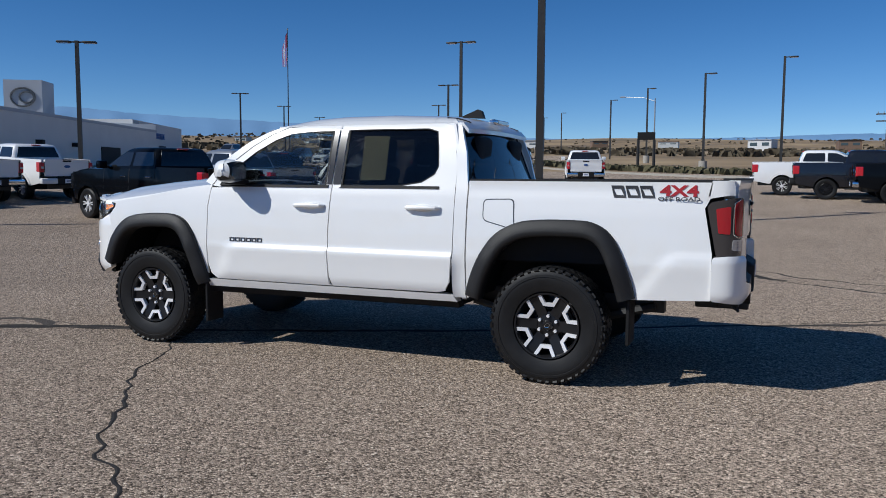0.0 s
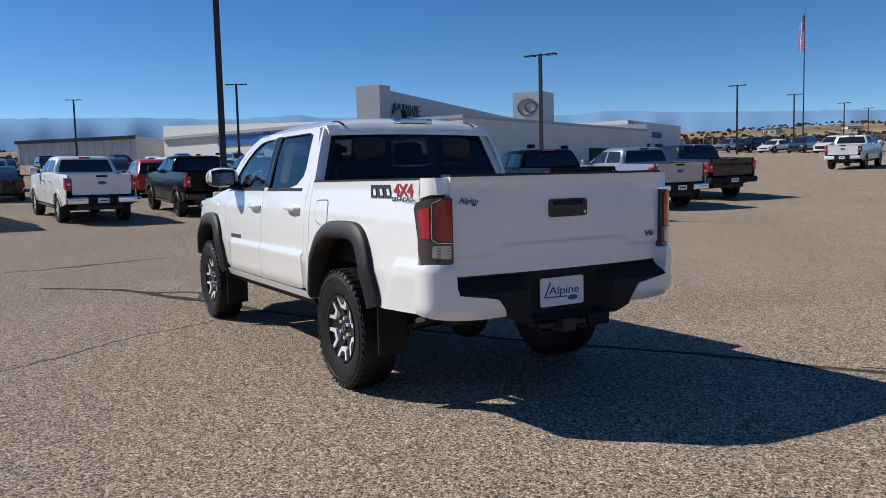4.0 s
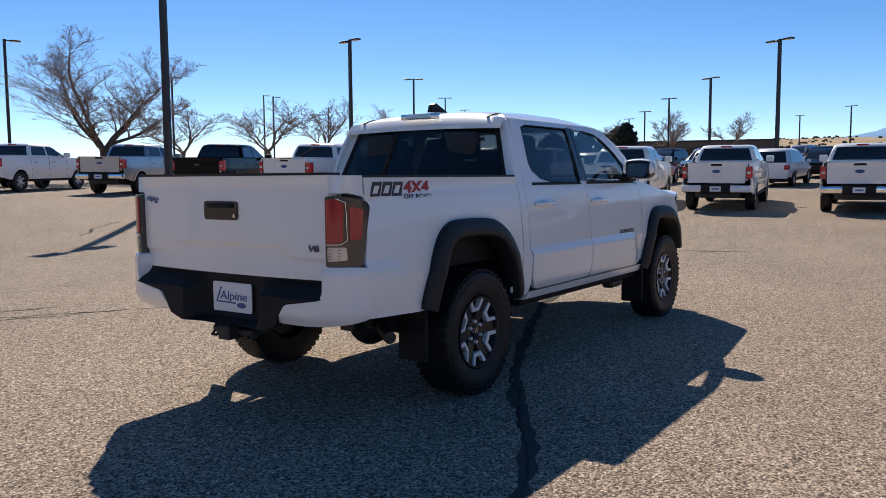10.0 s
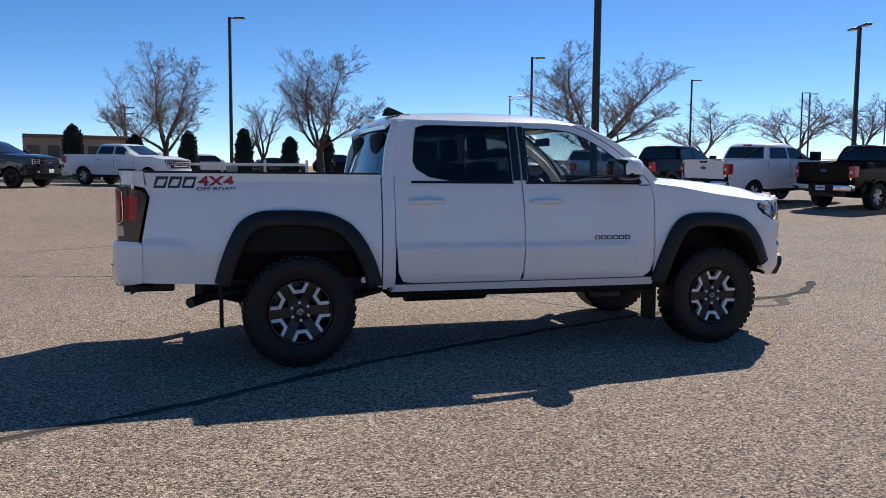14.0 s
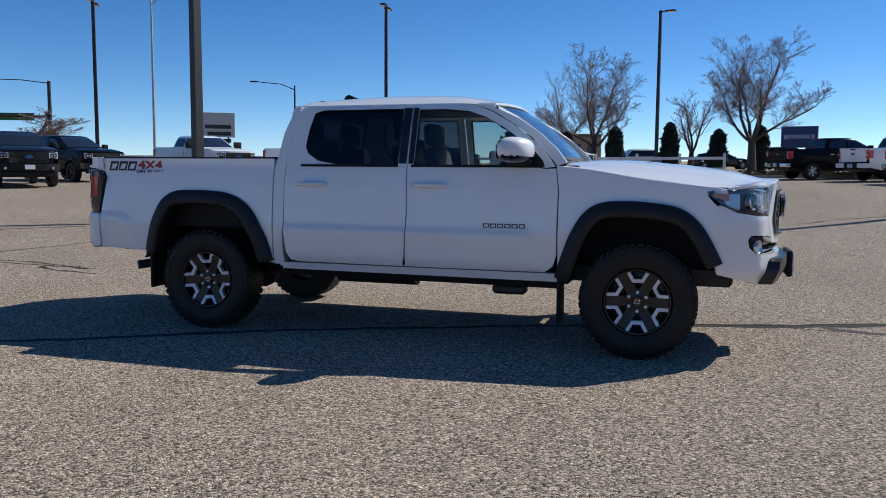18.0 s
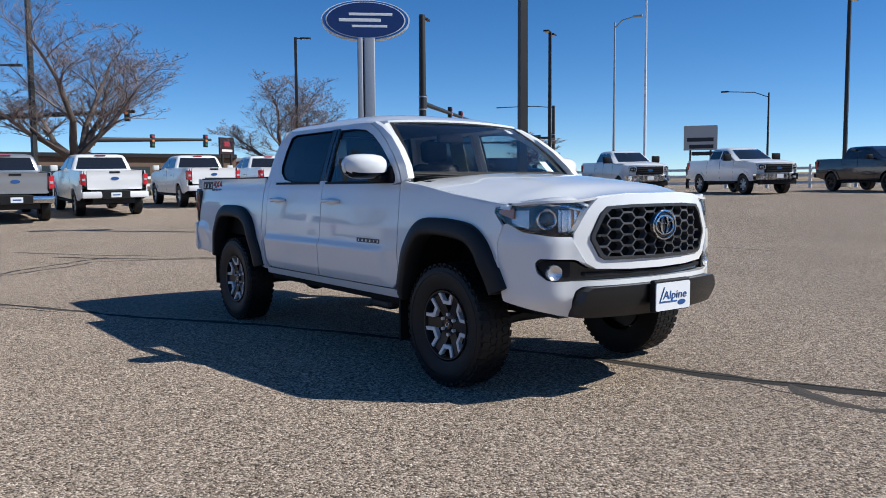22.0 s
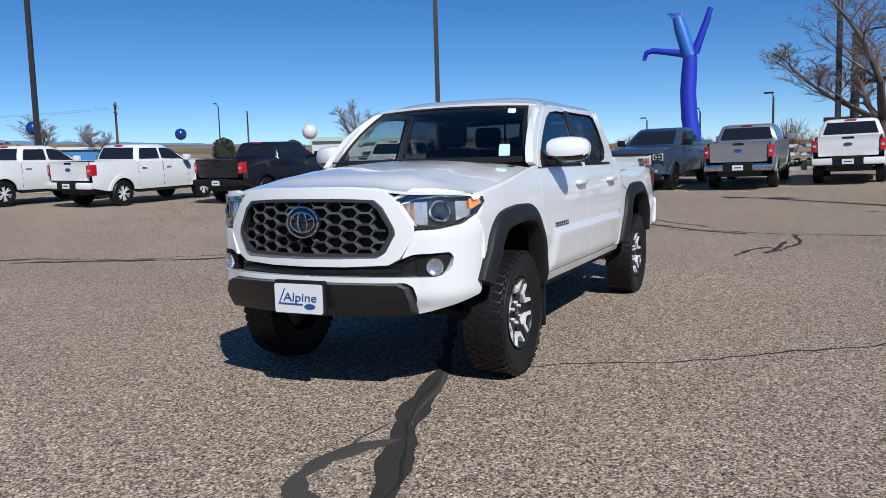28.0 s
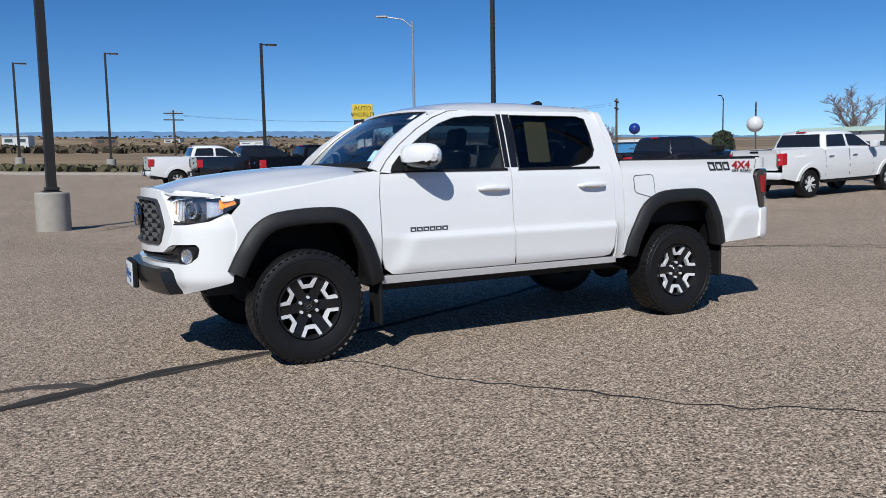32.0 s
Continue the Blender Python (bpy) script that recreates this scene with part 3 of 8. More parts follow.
    part("mirror_foot", plate([(0.80, 1.258), (0.985, 1.258), (0.965, 1.30), (0.90, 1.368)], lambda x, z, w: Vector((x, s * (half_width(x, z) + 0.012 - w), z)), 0.03, 0.05), BLACKPL, mir)
    part("mirror_glass", plate([(s * 0.885, 1.305), (s * 1.03, 1.305), (s * 1.055, 1.33), (s * 1.05, 1.395), (s * 0.90, 1.412), (s * 0.875, 1.38)], lambda y, z, w: Vector((0.706 - 0.10 * (abs(y) - 0.95) + w, y, z)), 0.003, 0.2), CHROME, mir)
    # tail lamp
    ty, tx = TAIL_PLAN.y, TAIL_PLAN.x
    lamp = part("tail_lamp", plate(rounded([(ty(0.738), 1.214), (ty(0.80), 1.216), (tx(-2.70), 1.208), (tx(-2.60), 1.190), (tx(-2.575), 1.162), (tx(-2.632), 0.868), (tx(-2.70), 0.862), (ty(0.738), 0.872)], 0.012), TAIL_PLAN.wrap(s, 0.004), 0.05, 0.02), SMOKED, hero, "tail lamp with red and clear lenses")
    part("red_lens_back", plate(rounded([(ty(0.746), 1.200), (ty(0.795), 1.202), (tx(-2.728), 1.175), (tx(-2.732), 1.00), (ty(0.80), 0.988), (ty(0.746), 0.986)], 0.012), TAIL_PLAN.wrap(s, 0.010), 0.02, 0.015), REDLENS, lamp)
    part("red_lens", plate(rounded([(tx(-2.705), 1.165), (tx(-2.625), 1.150), (tx(-2.640), 1.005), (tx(-2.705), 1.0)], 0.010), TAIL_PLAN.wrap(s, 0.008), 0.02, 0.02), REDLENS, lamp)
    part("chrome_strip", tube([TAIL_PLAN.wrap(s, 0.012)(u, z, 0) for u, z in ((ty(0.795), 1.206), (tx(-2.722), 1.185), (tx(-2.718), 1.10), (tx(-2.718), 1.0), (ty(0.81), 0.982), (ty(0.746), 0.980))], 0.0035, 6), CHROME, lamp)
    part("reverse_lens", plate(rounded([(ty(0.752), 0.968), (tx(-2.720), 0.968), (tx(-2.715), 0.905), (ty(0.752), 0.897)], 0.012), TAIL_PLAN.wrap(s, 0.009), 0.02, 0.015), CLEARLENS, lamp)
    for k in range(4):
        part("lens_rib", plate([(ty(0.757), 0.908 + 0.015 * k), (ty(0.81), 0.908 + 0.015 * k), (ty(0.81), 0.912 + 0.015 * k), (ty(0.757), 0.912 + 0.015 * k)], TAIL_PLAN.wrap(s, 0.0115), 0.006, 0.05), BADGE, lamp)
    # rear corner between bed side and tailgate
    part("rear_corner", plate([(s * 0.735, 1.30), (s * 0.80, 1.30), (s * 0.815, 1.235), (s * 0.735, 1.235)], lambda y, z, w: Vector((-2.70 + w + 0.05 * ((abs(y) - 0.73) / 0.08) ** 2, y, z)), 0.12, 0.02), WHITE, hero)
    part("corner_post", plate([(-2.572, 1.195), (-2.598, 1.316), (-2.722, 1.316), (-2.730, 1.228), (-2.70, 1.230), (-2.60, 1.212)], lambda x, z, w: Vector((x, s * (half_width(x, z) - 0.02 * max(0, (-2.66 - x) / 0.06) ** 2 - w), z)), 0.09, 0.03), WHITE, hero)
    # rear bumper ends
    ry, rx = REAR_PLAN.y, REAR_PLAN.x
    low = lambda z: 0.035 * smooth(0.64, 0.56, z) ** 1.5 + 0.012 * smooth(0.845, 0.872, z)
    b = [(ry(0.42), 0.568), (ry(0.60), 0.566), (ry(0.75), 0.574), (rx(-2.715), 0.588), (rx(-2.610), 0.600), (rx(-2.612), 0.862), (rx(-2.715), 0.870), (ry(0.740), 0.870), (ry(0.735), 0.735), (ry(0.715), 0.705), (ry(0.50), 0.672)]
    bump = part("rear_bumper_end", plate(rounded(b, 0.02), REAR_PLAN.wrap(s, 0.0, low), 0.10, 0.03, 0.025), WHITE, hero)
    part("sensor", rod((-2.782, s * 0.775, 0.79), (-2.755, s * 0.765, 0.79), 0.014, n=14), BLACKPL, bump)
    # mudflaps
    for x0 in (-2.13, 1.10):
        part("mudflap", box(x0 - 0.012, x0 + 0.012, s * 0.69, s * 0.88, 0.29 if x0 < 0 else 0.20, 0.58, 0.005, 1), BLACKPL, hero)


both(hero_side)


def hero_top():
    ys = steps(-1, 1, 24)

    def roof(x, k, w):
        zt = ramp(x, [(-0.985, 1.672), (-0.955, 1.715), (-0.88, 1.755), (-0.75, 1.775), (-0.3, 1.795), (0.1, 1.793), (0.30, 1.781), (0.45, 1.764), (0.56, 1.742), (0.64, 1.722)])
        edge = 0.668 - 0.055 * smooth(0.3, 0.64, x)
        y = k * edge
        return Vector((x - 0.055 * k * k * smooth(0.2, 0.64, x), y, zt - (zt - min(zt, 1.715)) * abs(k) ** 5 - 0.012 * k * k - w))

    part("roof", surface(steps(-0.985, 0.64, 42), ys, roof, 0.03), WHITE, hero)
    for s in (1, -1):
        part("roof_strip", plate([(-0.955, s * 0.535), (-0.955, s * 0.552), (-0.78, s * 0.552), (-0.78, s * 0.535)], lambda x, y, w: roof(x, y / 0.665, w) + Vector((0, 0, 0.007)), 0.008, 0.04), BLACKPL, hero)

    # windscreen
    def screen(k, v, w):
        x = 0.625 + (1.13 - 0.625) * v
        z = 1.702 + (1.285 - 1.702) * v
        half = 0.595 + (0.765 - 0.595) * v
        return Vector((x - 0.065 * k * k + 0.03 * math.sin(math.pi * v) - w * 0.6, k * half, z + 0.022 * math.sin(math.pi * v) + 0.010 * (1 - k * k) * (1 - v) - w))

    for s in (1, -1):
        pairs = [(1.13, 1.285, 1.0), (1.06, 1.372, 0.78), (0.94, 1.482, 0.53), (0.79, 1.583, 0.29), (0.63, 1.655, 0.06)]

        def face(i, v, w):
            i = int(round(i))
            x, z, u = pairs[i]
            a, b = skin(s)(x, z, 0.0), screen(s * 1.0, u, 0.0)
            return a + (b - a) * v + Vector((0.006, s * 0.006, 0.012)) * math.sin(math.pi * v) - Vector((0, 0, w))

        part("pillar_face", surface([0, 1, 2, 3, 4], steps(0, 1, 4), face, 0.006), WHITE, hero)
    ws = part("windscreen", surface(ys, steps(0, 1, 10), screen, 0.005), glass("windscreen_glass", (0.80, 0.83, 0.82)), hero, "lightly tinted windscreen")
    ws.visible_shadow = False
    ro = [(a, 0.0) for a in steps(-1, 1, 10)] + [(1, v) for v in steps(0, 1, 6)[1:]] + [(a, 1.0) for a in steps(1, -1, 10)[1:]] + [(-1, v) for v in steps(1, 0, 6)[1:-1]]
    ri = [(a * 0.955, 0.06 + v * 0.86) for a, v in ro]
    part("windscreen_border", hoop(ro, ri, lambda k, v, w: screen(k, v, w - 0.003), 0.003), BLACKPL, ws)
    part("price_sticker", plate([(0.76, 0.07), (0.85, 0.07), (0.85, 0.16), (0.76, 0.16)], lambda k, v, w: screen(k, v, w + 0.012), 0.001, 0.1), PLATEWHITE, ws)
    part("permit_sticker", plate([(0.73, 0.72), (0.83, 0.72), (0.83, 0.88), (0.73, 0.88)], lambda k, v, w: screen(k, v, w + 0.012), 0.001, 0.1), plain("pale_blue_sticker", (0.35, 0.55, 0.75), 0.5), ws)
    part("cowl", box(1.06, 1.20, -0.70, 0.70, 1.20, 1.265, 0.01, 1), BLACKPL, hero)
    for y in (0.35, -0.25):
        part("wiper", tube([(1.14, y - 0.02, 1.285), (1.10, y - 0.05, 1.30), (1.09, y - 0.55, 1.315)], 0.008, 6), BLACKPL, hero)

    # rear window and the frame round it
    def back(k, v, w):
        z = 1.70 + (1.295 - 1.70) * v
        half = 0.60 + (0.735 - 0.60) * v
        return Vector((-0.955 - 0.115 * v + 0.03 * k * k * 1.6 + w, k * half, z))

    part("rear_window", surface(ys, steps(0.06, 1, 8), lambda k, v, w: back(k * 0.965, v, w), 0.005), DARKTINT, hero, "dark rear window with a sliding pane").visible_shadow = False
    part("rear_window_border", hoop(ro, [(a * 0.955, 0.05 + v * 0.93) for a, v in ro], lambda k, v, w: back(k, v, w - 0.004), 0.02), BLACKPL, hero)
    for y in (-0.30, 0.30):
        part("sliding_pane_bar", plate([(y - 0.012, 0.04), (y + 0.012, 0.04), (y + 0.012, 0.98), (y - 0.012, 0.98)], lambda k, v, w: back(k, v, w + 0.006), 0.006, 0.1), BLACKPL, hero)
    cb = [(-0.80, 0.50), (0.80, 0.50), (0.825, 1.20), (0.80, 1.30), (-0.80, 1.30), (-0.825, 1.20)]
    part("cab_back", plate(cb, lambda y, z, w: Vector((-1.03 + w, y, z)), 0.03, 0.2), WHITE, hero)
    for s in (1, -1):
        part("rear_window_side", hoop([(s * 0.60, 1.715), (s * 0.735, 1.290)], [(s * 0.70, 1.69), (s * 0.805, 1.29)], lambda y, z, w: Vector((-0.955 - 0.115 * (1.70 - z) / 0.405 + 0.05 + 0.02 * (abs(y) - 0.6) + w, y, z)), 0.02, False), WHITE, hero)
    part("third_brake_lamp", box(-1.005, -0.95, -0.16, 0.16, 1.715, 1.757, 0.012, 2), CHROME, hero)
    part("cargo_lamp_lens", box(-1.010, -1.0, -0.11, 0.11, 1.722, 1.752, 0.003, 1), CLEARLENS, hero)
    fin = plate([(-0.86, 1.775), (-0.84, 1.83), (-0.81, 1.845), (-0.66, 1.785)], lambda x, z, w: Vector((x, 0.022 - w, z)), 0.044, 0.05)
    part("antenna_fin", fin, BLACKPL, hero, "black shark-fin antenna")

    # bonnet
    def front_edge(y):
        """Where the bonnet ends in front: over the grille, then over the lamps."""
        a = abs(y)
        if a < 0.5:
            x = nose(a) - 0.024
        else:
            x = min(nose(0.5) - 0.024, LAMP_PLAN.at(LAMP_PLAN.y(a))[0].x - 0.006)
        return x, ramp(a, [(0.0, 1.181), (0.24, 1.181), (0.40, 1.172), (0.50, 1.156), (0.58, 1.147), (0.72, 1.144), (0.80, 1.137), (0.86, 1.112)])

    def bonnet(u, k, w):
        a = abs(k)
        y = k * (0.785 + 0.035 * u)
        xf, zf = front_edge(y)
        x = 1.10 + (xf - 1.10) * u
        zc = ramp(x, [(1.10, 1.300), (1.35, 1.305), (1.60, 1.293), (1.85, 1.272), (2.10, 1.243), (2.25, 1.222), (2.36, 1.203), (2.50, 1.178)])
        side = ramp(x, [(1.10, 1.248), (1.65, 1.180), (2.03, 1.134), (2.3, 1.13)])
        z = side + (zc - side) * (1 - a ** 2.6) + 0.010 * (1 - smooth(0.40, 0.58, abs(y))) * smooth(0.0, 0.15, u)
        z += (zf - z) * smooth(0.74, 1.0, u) ** 1.5
        return Vector((x, y, z - w))

    part("bonnet", surface(steps(0, 1, 34), steps(-1, 1, 52), bonnet, 0.015), WHITE, hero, "white bonnet with a raised centre", 50)
    # shoulder of each fender, from the bonnet's edge out to the wing
    for s in (1, -1):
        def shoulder(u, v, w):
            q = bonnet(u, s, 0) - Vector((0, s * 0.004, 0.003))
            zf = ramp(q.x, [(1.065, 1.262), (1.30, 1.235), (1.65, 1.17), (2.03, 1.115), (2.12, 1.10)])
            e = Vector((q.x, s * (half_width(q.x, zf) - 0.001), zf))
            m = q + (e - q) * v
            return m + Vector((0, s * 0.004, 0.010) if u < 0.95 else (0, 0, 0)) * math.sin(math.pi * v) - Vector((0, 0, w))

        part("fender_shoulder", surface(steps(0, 0.97, 24), steps(0, 1, 6), shoulder, 0.01), WHITE, hero, "", 60)


hero_top()


PROJECTOR = plain("projector_glass", (0.02, 0.022, 0.03), 0.06, coat=0.8)
GRILLEGREY = plain("grille_grey", (0.14, 0.14, 0.145), 0.35, metal=0.3)
BOWL = plain("headlamp_bowl", (0.11, 0.11, 0.12), 0.2, metal=0.6, grime=0.5, scale=25)
AMBERFACETS = plain("amber_reflector", (0.72, 0.30, 0.10), 0.15, metal=0.6, grime=0.4, scale=60, bump=0.9, bump_scale=90)
FACETS = plain("fluted_reflector", (0.80, 0.80, 0.81), 0.12, metal=0.8, grime=0.2, scale=30, bump=0.9, bump_scale=90)


def hero_front():
    fr = lambda off: (lambda y, z, w: Vector((nose(y) + off - 0.10 * max(0, z - 0.98) ** 1.2 - w, y, z)))
    mirror_pts = lambda half: half + [(-y, z) for y, z in reversed(half) if y > 0]
    grille = mirror_pts([(0.0, 1.118), (0.22, 1.117), (0.40, 1.108), (0.445, 1.07), (0.505, 0.955), (0.508, 0.925), (0.455, 0.83), (0.42, 0.812), (0.22, 0.808), (0.0, 0.807)])
    surround = mirror_pts([(0.0, 1.178), (0.24, 1.178), (0.455, 1.155), (0.52, 1.09), (0.60, 0.965), (0.605, 0.915), (0.53, 0.795), (0.47, 0.762), (0.24, 0.752), (0.0, 0.750)])
    frame_i = [(y * 0.955, 0.963 + (z - 0.963) * 0.90) for y, z in grille]
    sur = part("grille_surround", hoop(surround, [(y * 1.005, 0.963 + (z - 0.963) * 1.01) for y, z in grille], fr(0.0), 0.05, True, 3), WHITE, hero)
    gr = part("grille_frame", hoop(grille, frame_i, fr(0.012), 0.05), plain("dark_grey_trim", (0.06, 0.06, 0.063), 0.35, metal=0.3), hero, "dark grey honeycomb grille frame")
    part("grille_back", plate(grille, fr(-0.055), 0.01, 0.1), BLACKPL, gr)
    # honeycomb bars: zigzag rows with short uprights
    rows, pitch = 9, 0.172
    for i in range(rows):
        z = 0.837 + i * 0.0315
        bm = bmesh.new()
        lim = ramp(z, [(0.82, 0.425), (0.94, 0.487), (1.10, 0.405)])
        pts = []
        for k in range(-4, 5):
            x0 = (k + 0.5 * (i % 2)) * pitch
            pts += [(x0 - 0.030, z + 0.0157), (x0 + 0.030, z + 0.0157), (x0 + 0.056, z - 0.0157), (x0 + pitch - 0.056, z - 0.0157)]
        pts = [q for q in pts if abs(q[0]) <= lim]
        for (ya, za), (yb, zb) in zip(pts, pts[1:]):
            v = []
            for y, zz in ((ya, za), (yb, zb)):
                for dx, dz in ((0.0, 0.0058), (0.0, -0.0058), (-0.045, -0.003), (-0.045, 0.003)):
                    v.append(bm.verts.new((nose(y) - 0.006 + dx - 0.05 * max(0, zz - 0.98), y, zz + dz)))
            for q in ((0, 1, 5, 4), (1, 2, 6, 5), (2, 3, 7, 6), (3, 0, 4, 7)):
                bm.faces.new([v[n] for n in q])
        bmesh.ops.recalc_face_normals(bm, faces=bm.faces)
        part("grille_bar", bm, GRILLEGREY, gr, "", 30)
    # emblem: three plain ovals
    m = Matrix.Translation((nose(0) + 0.022, 0, 0.995)) @ Matrix.Rotation(radians(90), 4, "Z") @ Matrix.Rotation(radians(90), 4, "X")
    emb = part("emblem", lathe([(0.0, 0.0), (0.082, 0.0), (0.098, -0.004), (0.104, -0.016)], 40, "x"), plain("dark_emblem_disc", (0.012, 0.014, 0.02), 0.1, coat=0.6), hero, "oval chrome badge on a dark disc")
    emb.data.transform(Matrix.Translation((nose(0) + 0.018, 0, 0.995)) @ Matrix.Diagonal((1, 1, 0.80, 1)))
    for rx, rz, dz, n in ((0.100, 0.082, 0, 40), (0.078, 0.054, 0.0, 36), (0.030, 0.054, 0.0, 24), (0.060, 0.022, 0.030, 30)):
        ring = [(nose(0) + 0.024, rx * math.cos(2 * math.pi * k / n), 0.995 + dz + rz * math.sin(2 * math.pi * k / n)) for k in range(n + 1)]
        part("badge_ring", tube(ring, 0.006, 6), CHROME, emb)
    # bumper: body-coloured upper cheeks with fog lamps, dark intake band, lower wings and black skid
    part("intake_band", plate(mirror_pts([(0.0, 0.752), (0.50, 0.765), (0.56, 0.80), (0.74, 0.815), (0.755, 0.80), (0.72, 0.69), (0.55, 0.672), (0.30, 0.680), (0.0, 0.680)]), fr(-0.05), 0.03, 0.05), GLOSSBLACK, hero, "gloss black lower intake")
    part("intake_slat", plate(mirror_pts([(0.0, 0.735), (0.52, 0.74), (0.52, 0.722), (0.0, 0.716)]), fr(-0.02), 0.04, 0.05), BLACKPL, hero)
    skid = part("skid_bumper", plate(mirror_pts([(0.0, 0.666), (0.30, 0.666), (0.54, 0.664), (0.58, 0.645), (0.60, 0.59), (0.596, 0.495), (0.50, 0.490), (0.25, 0.487), (0.0, 0.485)]), lambda y, z, w: Vector((2.59 - 0.26 * y * y - 0.9 * max(0, 0.60 - z) ** 1.3 - w, y, z)), 0.10, 0.05), plain("satin_black_bumper", (0.011, 0.011, 0.012), 0.30, grime=0.2, bump=0.15, bump_scale=500), hero, "satin black lower bumper")
    for s in (1, -1):
        fy, fx = FRONT_PLAN.y, FRONT_PLAN.x
        under = lambda z: 0.05 * smooth(0.62, 0.49, z) ** 1.4 + 0.02 * smooth(0.90, 1.03, z)
        cheek = [(fy(0.0), 0.696), (fy(0.45), 0.696), (fy(0.70), 0.694), (fy(0.735), 0.705), (fy(0.768), 0.745), (fy(0.775), 0.800), (fy(0.76), 0.824), (fy(0.60), 0.818), (fy(0.545), 0.795), (fy(0.60), 0.905), (fy(0.61), 0.943), (fy(0.72), 0.946), (fx(2.22), 0.968), (fx(2.12), 1.018), (fx(2.090), 1.005), (fx(2.04), 0.90), (fx(2.055), 0.80), (fx(2.085), 0.68), (fx(2.10), 0.575), (fx(2.26), 0.535), (fy(0.66), 0.500), (fy(0.605), 0.490), (fy(0.612), 0.590), (fy(0.595), 0.645), (fy(0.56), 0.668), (fy(0.0), 0.668)]
        part("bumper_cheek", plate(rounded(cheek, 0.012, 2), FRONT_PLAN.wrap(s, 0.0, under), 0.05, 0.03, 0.025), WHITE, hero, "", 45)
        # fog lamp
        bez = part("fog_lamp_bezel", plate([(s * y, z) for y, z in rounded([(0.60, 0.805), (0.745, 0.81), (0.76, 0.79), (0.715, 0.695), (0.60, 0.69)], 0.015)], fr(-0.03), 0.02, 0.04), BLACKPL, hero)
        fog = part("fog_lamp", lathe([(0.0, -0.004), (0.03, -0.002), (0.038, 0.004), (0.043, 0.010), (0.047, 0.0), (0.05, -0.03)], 24, "x"), FACETS, hero, "round clear fog lamp")
        fog.data.transform(Matrix.Translation((nose(0.69) - 0.025, s * 0.69, 0.745)) @ Matrix.Rotation(radians(22 * s), 4, "Z"))
        # headlamp: housing, projector, reflector, amber corner
        ly, lx = LAMP_PLAN.y, LAMP_PLAN.x
        lean = lambda z: 0.10 * max(0, z - 1.0)
        hl = [(ly(0.50), 1.104), (ly(0.555), 0.992), (ly(0.605), 0.953), (ly(0.72), 0.948), (lx(2.21), 0.975), (lx(2.12), 1.022), (lx(2.035), 1.078), (lx(2.048), 1.105), (lx(2.15), 1.128), (ly(0.72), 1.143), (ly(0.60), 1.142)]
        n = len(hl)
        cs, cz = sum(q[0] for q in hl) / n, sum(q[1] for q in hl) / n
        lampb = part("headlamp", plate(hl, LAMP_PLAN.wrap(s, -0.040, lean), 0.05, 0.03), BOWL, hero, "clear headlamp with a round projector and amber corner")
        part("headlamp_rim", hoop(hl, [(cs + (u - cs) * 0.955, cz + (z - cz) * 0.90) for u, z in hl], LAMP_PLAN.wrap(s, -0.002, lean), 0.045), GLOSSBLACK, lampb)
        part("headlamp_lens", plate(hl, LAMP_PLAN.wrap(s, 0.003, lean), 0.003, 0.03), CLEAR, lampb).visible_shadow = False
        lip = [(ly(0.50), 1.104), (ly(0.60), 1.142), (ly(0.72), 1.143), (lx(2.20), 1.133)]
        part("lamp_top_trim", plate(lip + [(u, z + dz) for (u, z), dz in zip(lip[::-1], (0.006, 0.018, 0.024, 0.016))], LAMP_PLAN.wrap(s, -0.006, lean), 0.03, 0.03), WHITE, lampb)
        part("bright_strip", tube([LAMP_PLAN.wrap(s, -0.012, lean)(u, z, 0) for u, z in ((ly(0.53), 1.086), (ly(0.62), 1.108), (ly(0.74), 1.122), (lx(2.19), 1.116))], 0.007, 6), CHROME, lampb)
        for k in range(7):
            u0, u1 = ly(0.545 + 0.018 * k), ly(0.545 + 0.018 * k + 0.017)
            zl = ramp(0.545 + 0.018 * k, [(0.54, 1.02), (0.60, 0.972), (0.68, 0.965)])
            part("reflector", plate([(u0, zl), (u1, zl), (u1, 1.095), (u0, 1.085)], LAMP_PLAN.wrap(s, -0.030 + 0.006 * (k % 2), lean), 0.006, 0.2, 0.03), AMBERFACETS if k in (0, 2) else FACETS, lampb)
        pj = lathe([(0.0, 0.030), (0.022, 0.024), (0.038, 0.008), (0.040, 0.0), (0.050, 0.004), (0.055, -0.02)], 24, "x")
        ob = part("projector", pj, PROJECTOR, lampb)
        q = LAMP_PLAN.wrap(s, -0.030, lean)(ly(0.728), 1.040, 0)
        ob.data.transform(Matrix.Translation(q) @ Matrix.Rotation(radians(28 * s), 4, "Z"))
        ring = [Vector((0.012, 0.052 * math.cos(2 * math.pi * k / 24), 0.052 * math.sin(2 * math.pi * k / 24))) for k in range(25)]
        part("projector_ring", tube([q + Matrix.Rotation(radians(28 * s), 3, "Z") @ v for v in ring], 0.008, 6), CHROME, lampb)
        part("reflector", plate([(ly(0.79), 0.985), (lx(2.15), 1.01), (lx(2.13), 1.085), (ly(0.79), 1.09)], LAMP_PLAN.wrap(s, -0.028, lean), 0.006, 0.04), FACETS, lampb)
        part("side_marker", plate(rounded([(lx(2.165), 1.040), (lx(2.06), 1.072), (lx(2.066), 1.092), (lx(2.165), 1.100)], 0.006), LAMP_PLAN.wrap(s, -0.010, lean), 0.006, 0.03), AMBER, lampb, "small amber side marker")
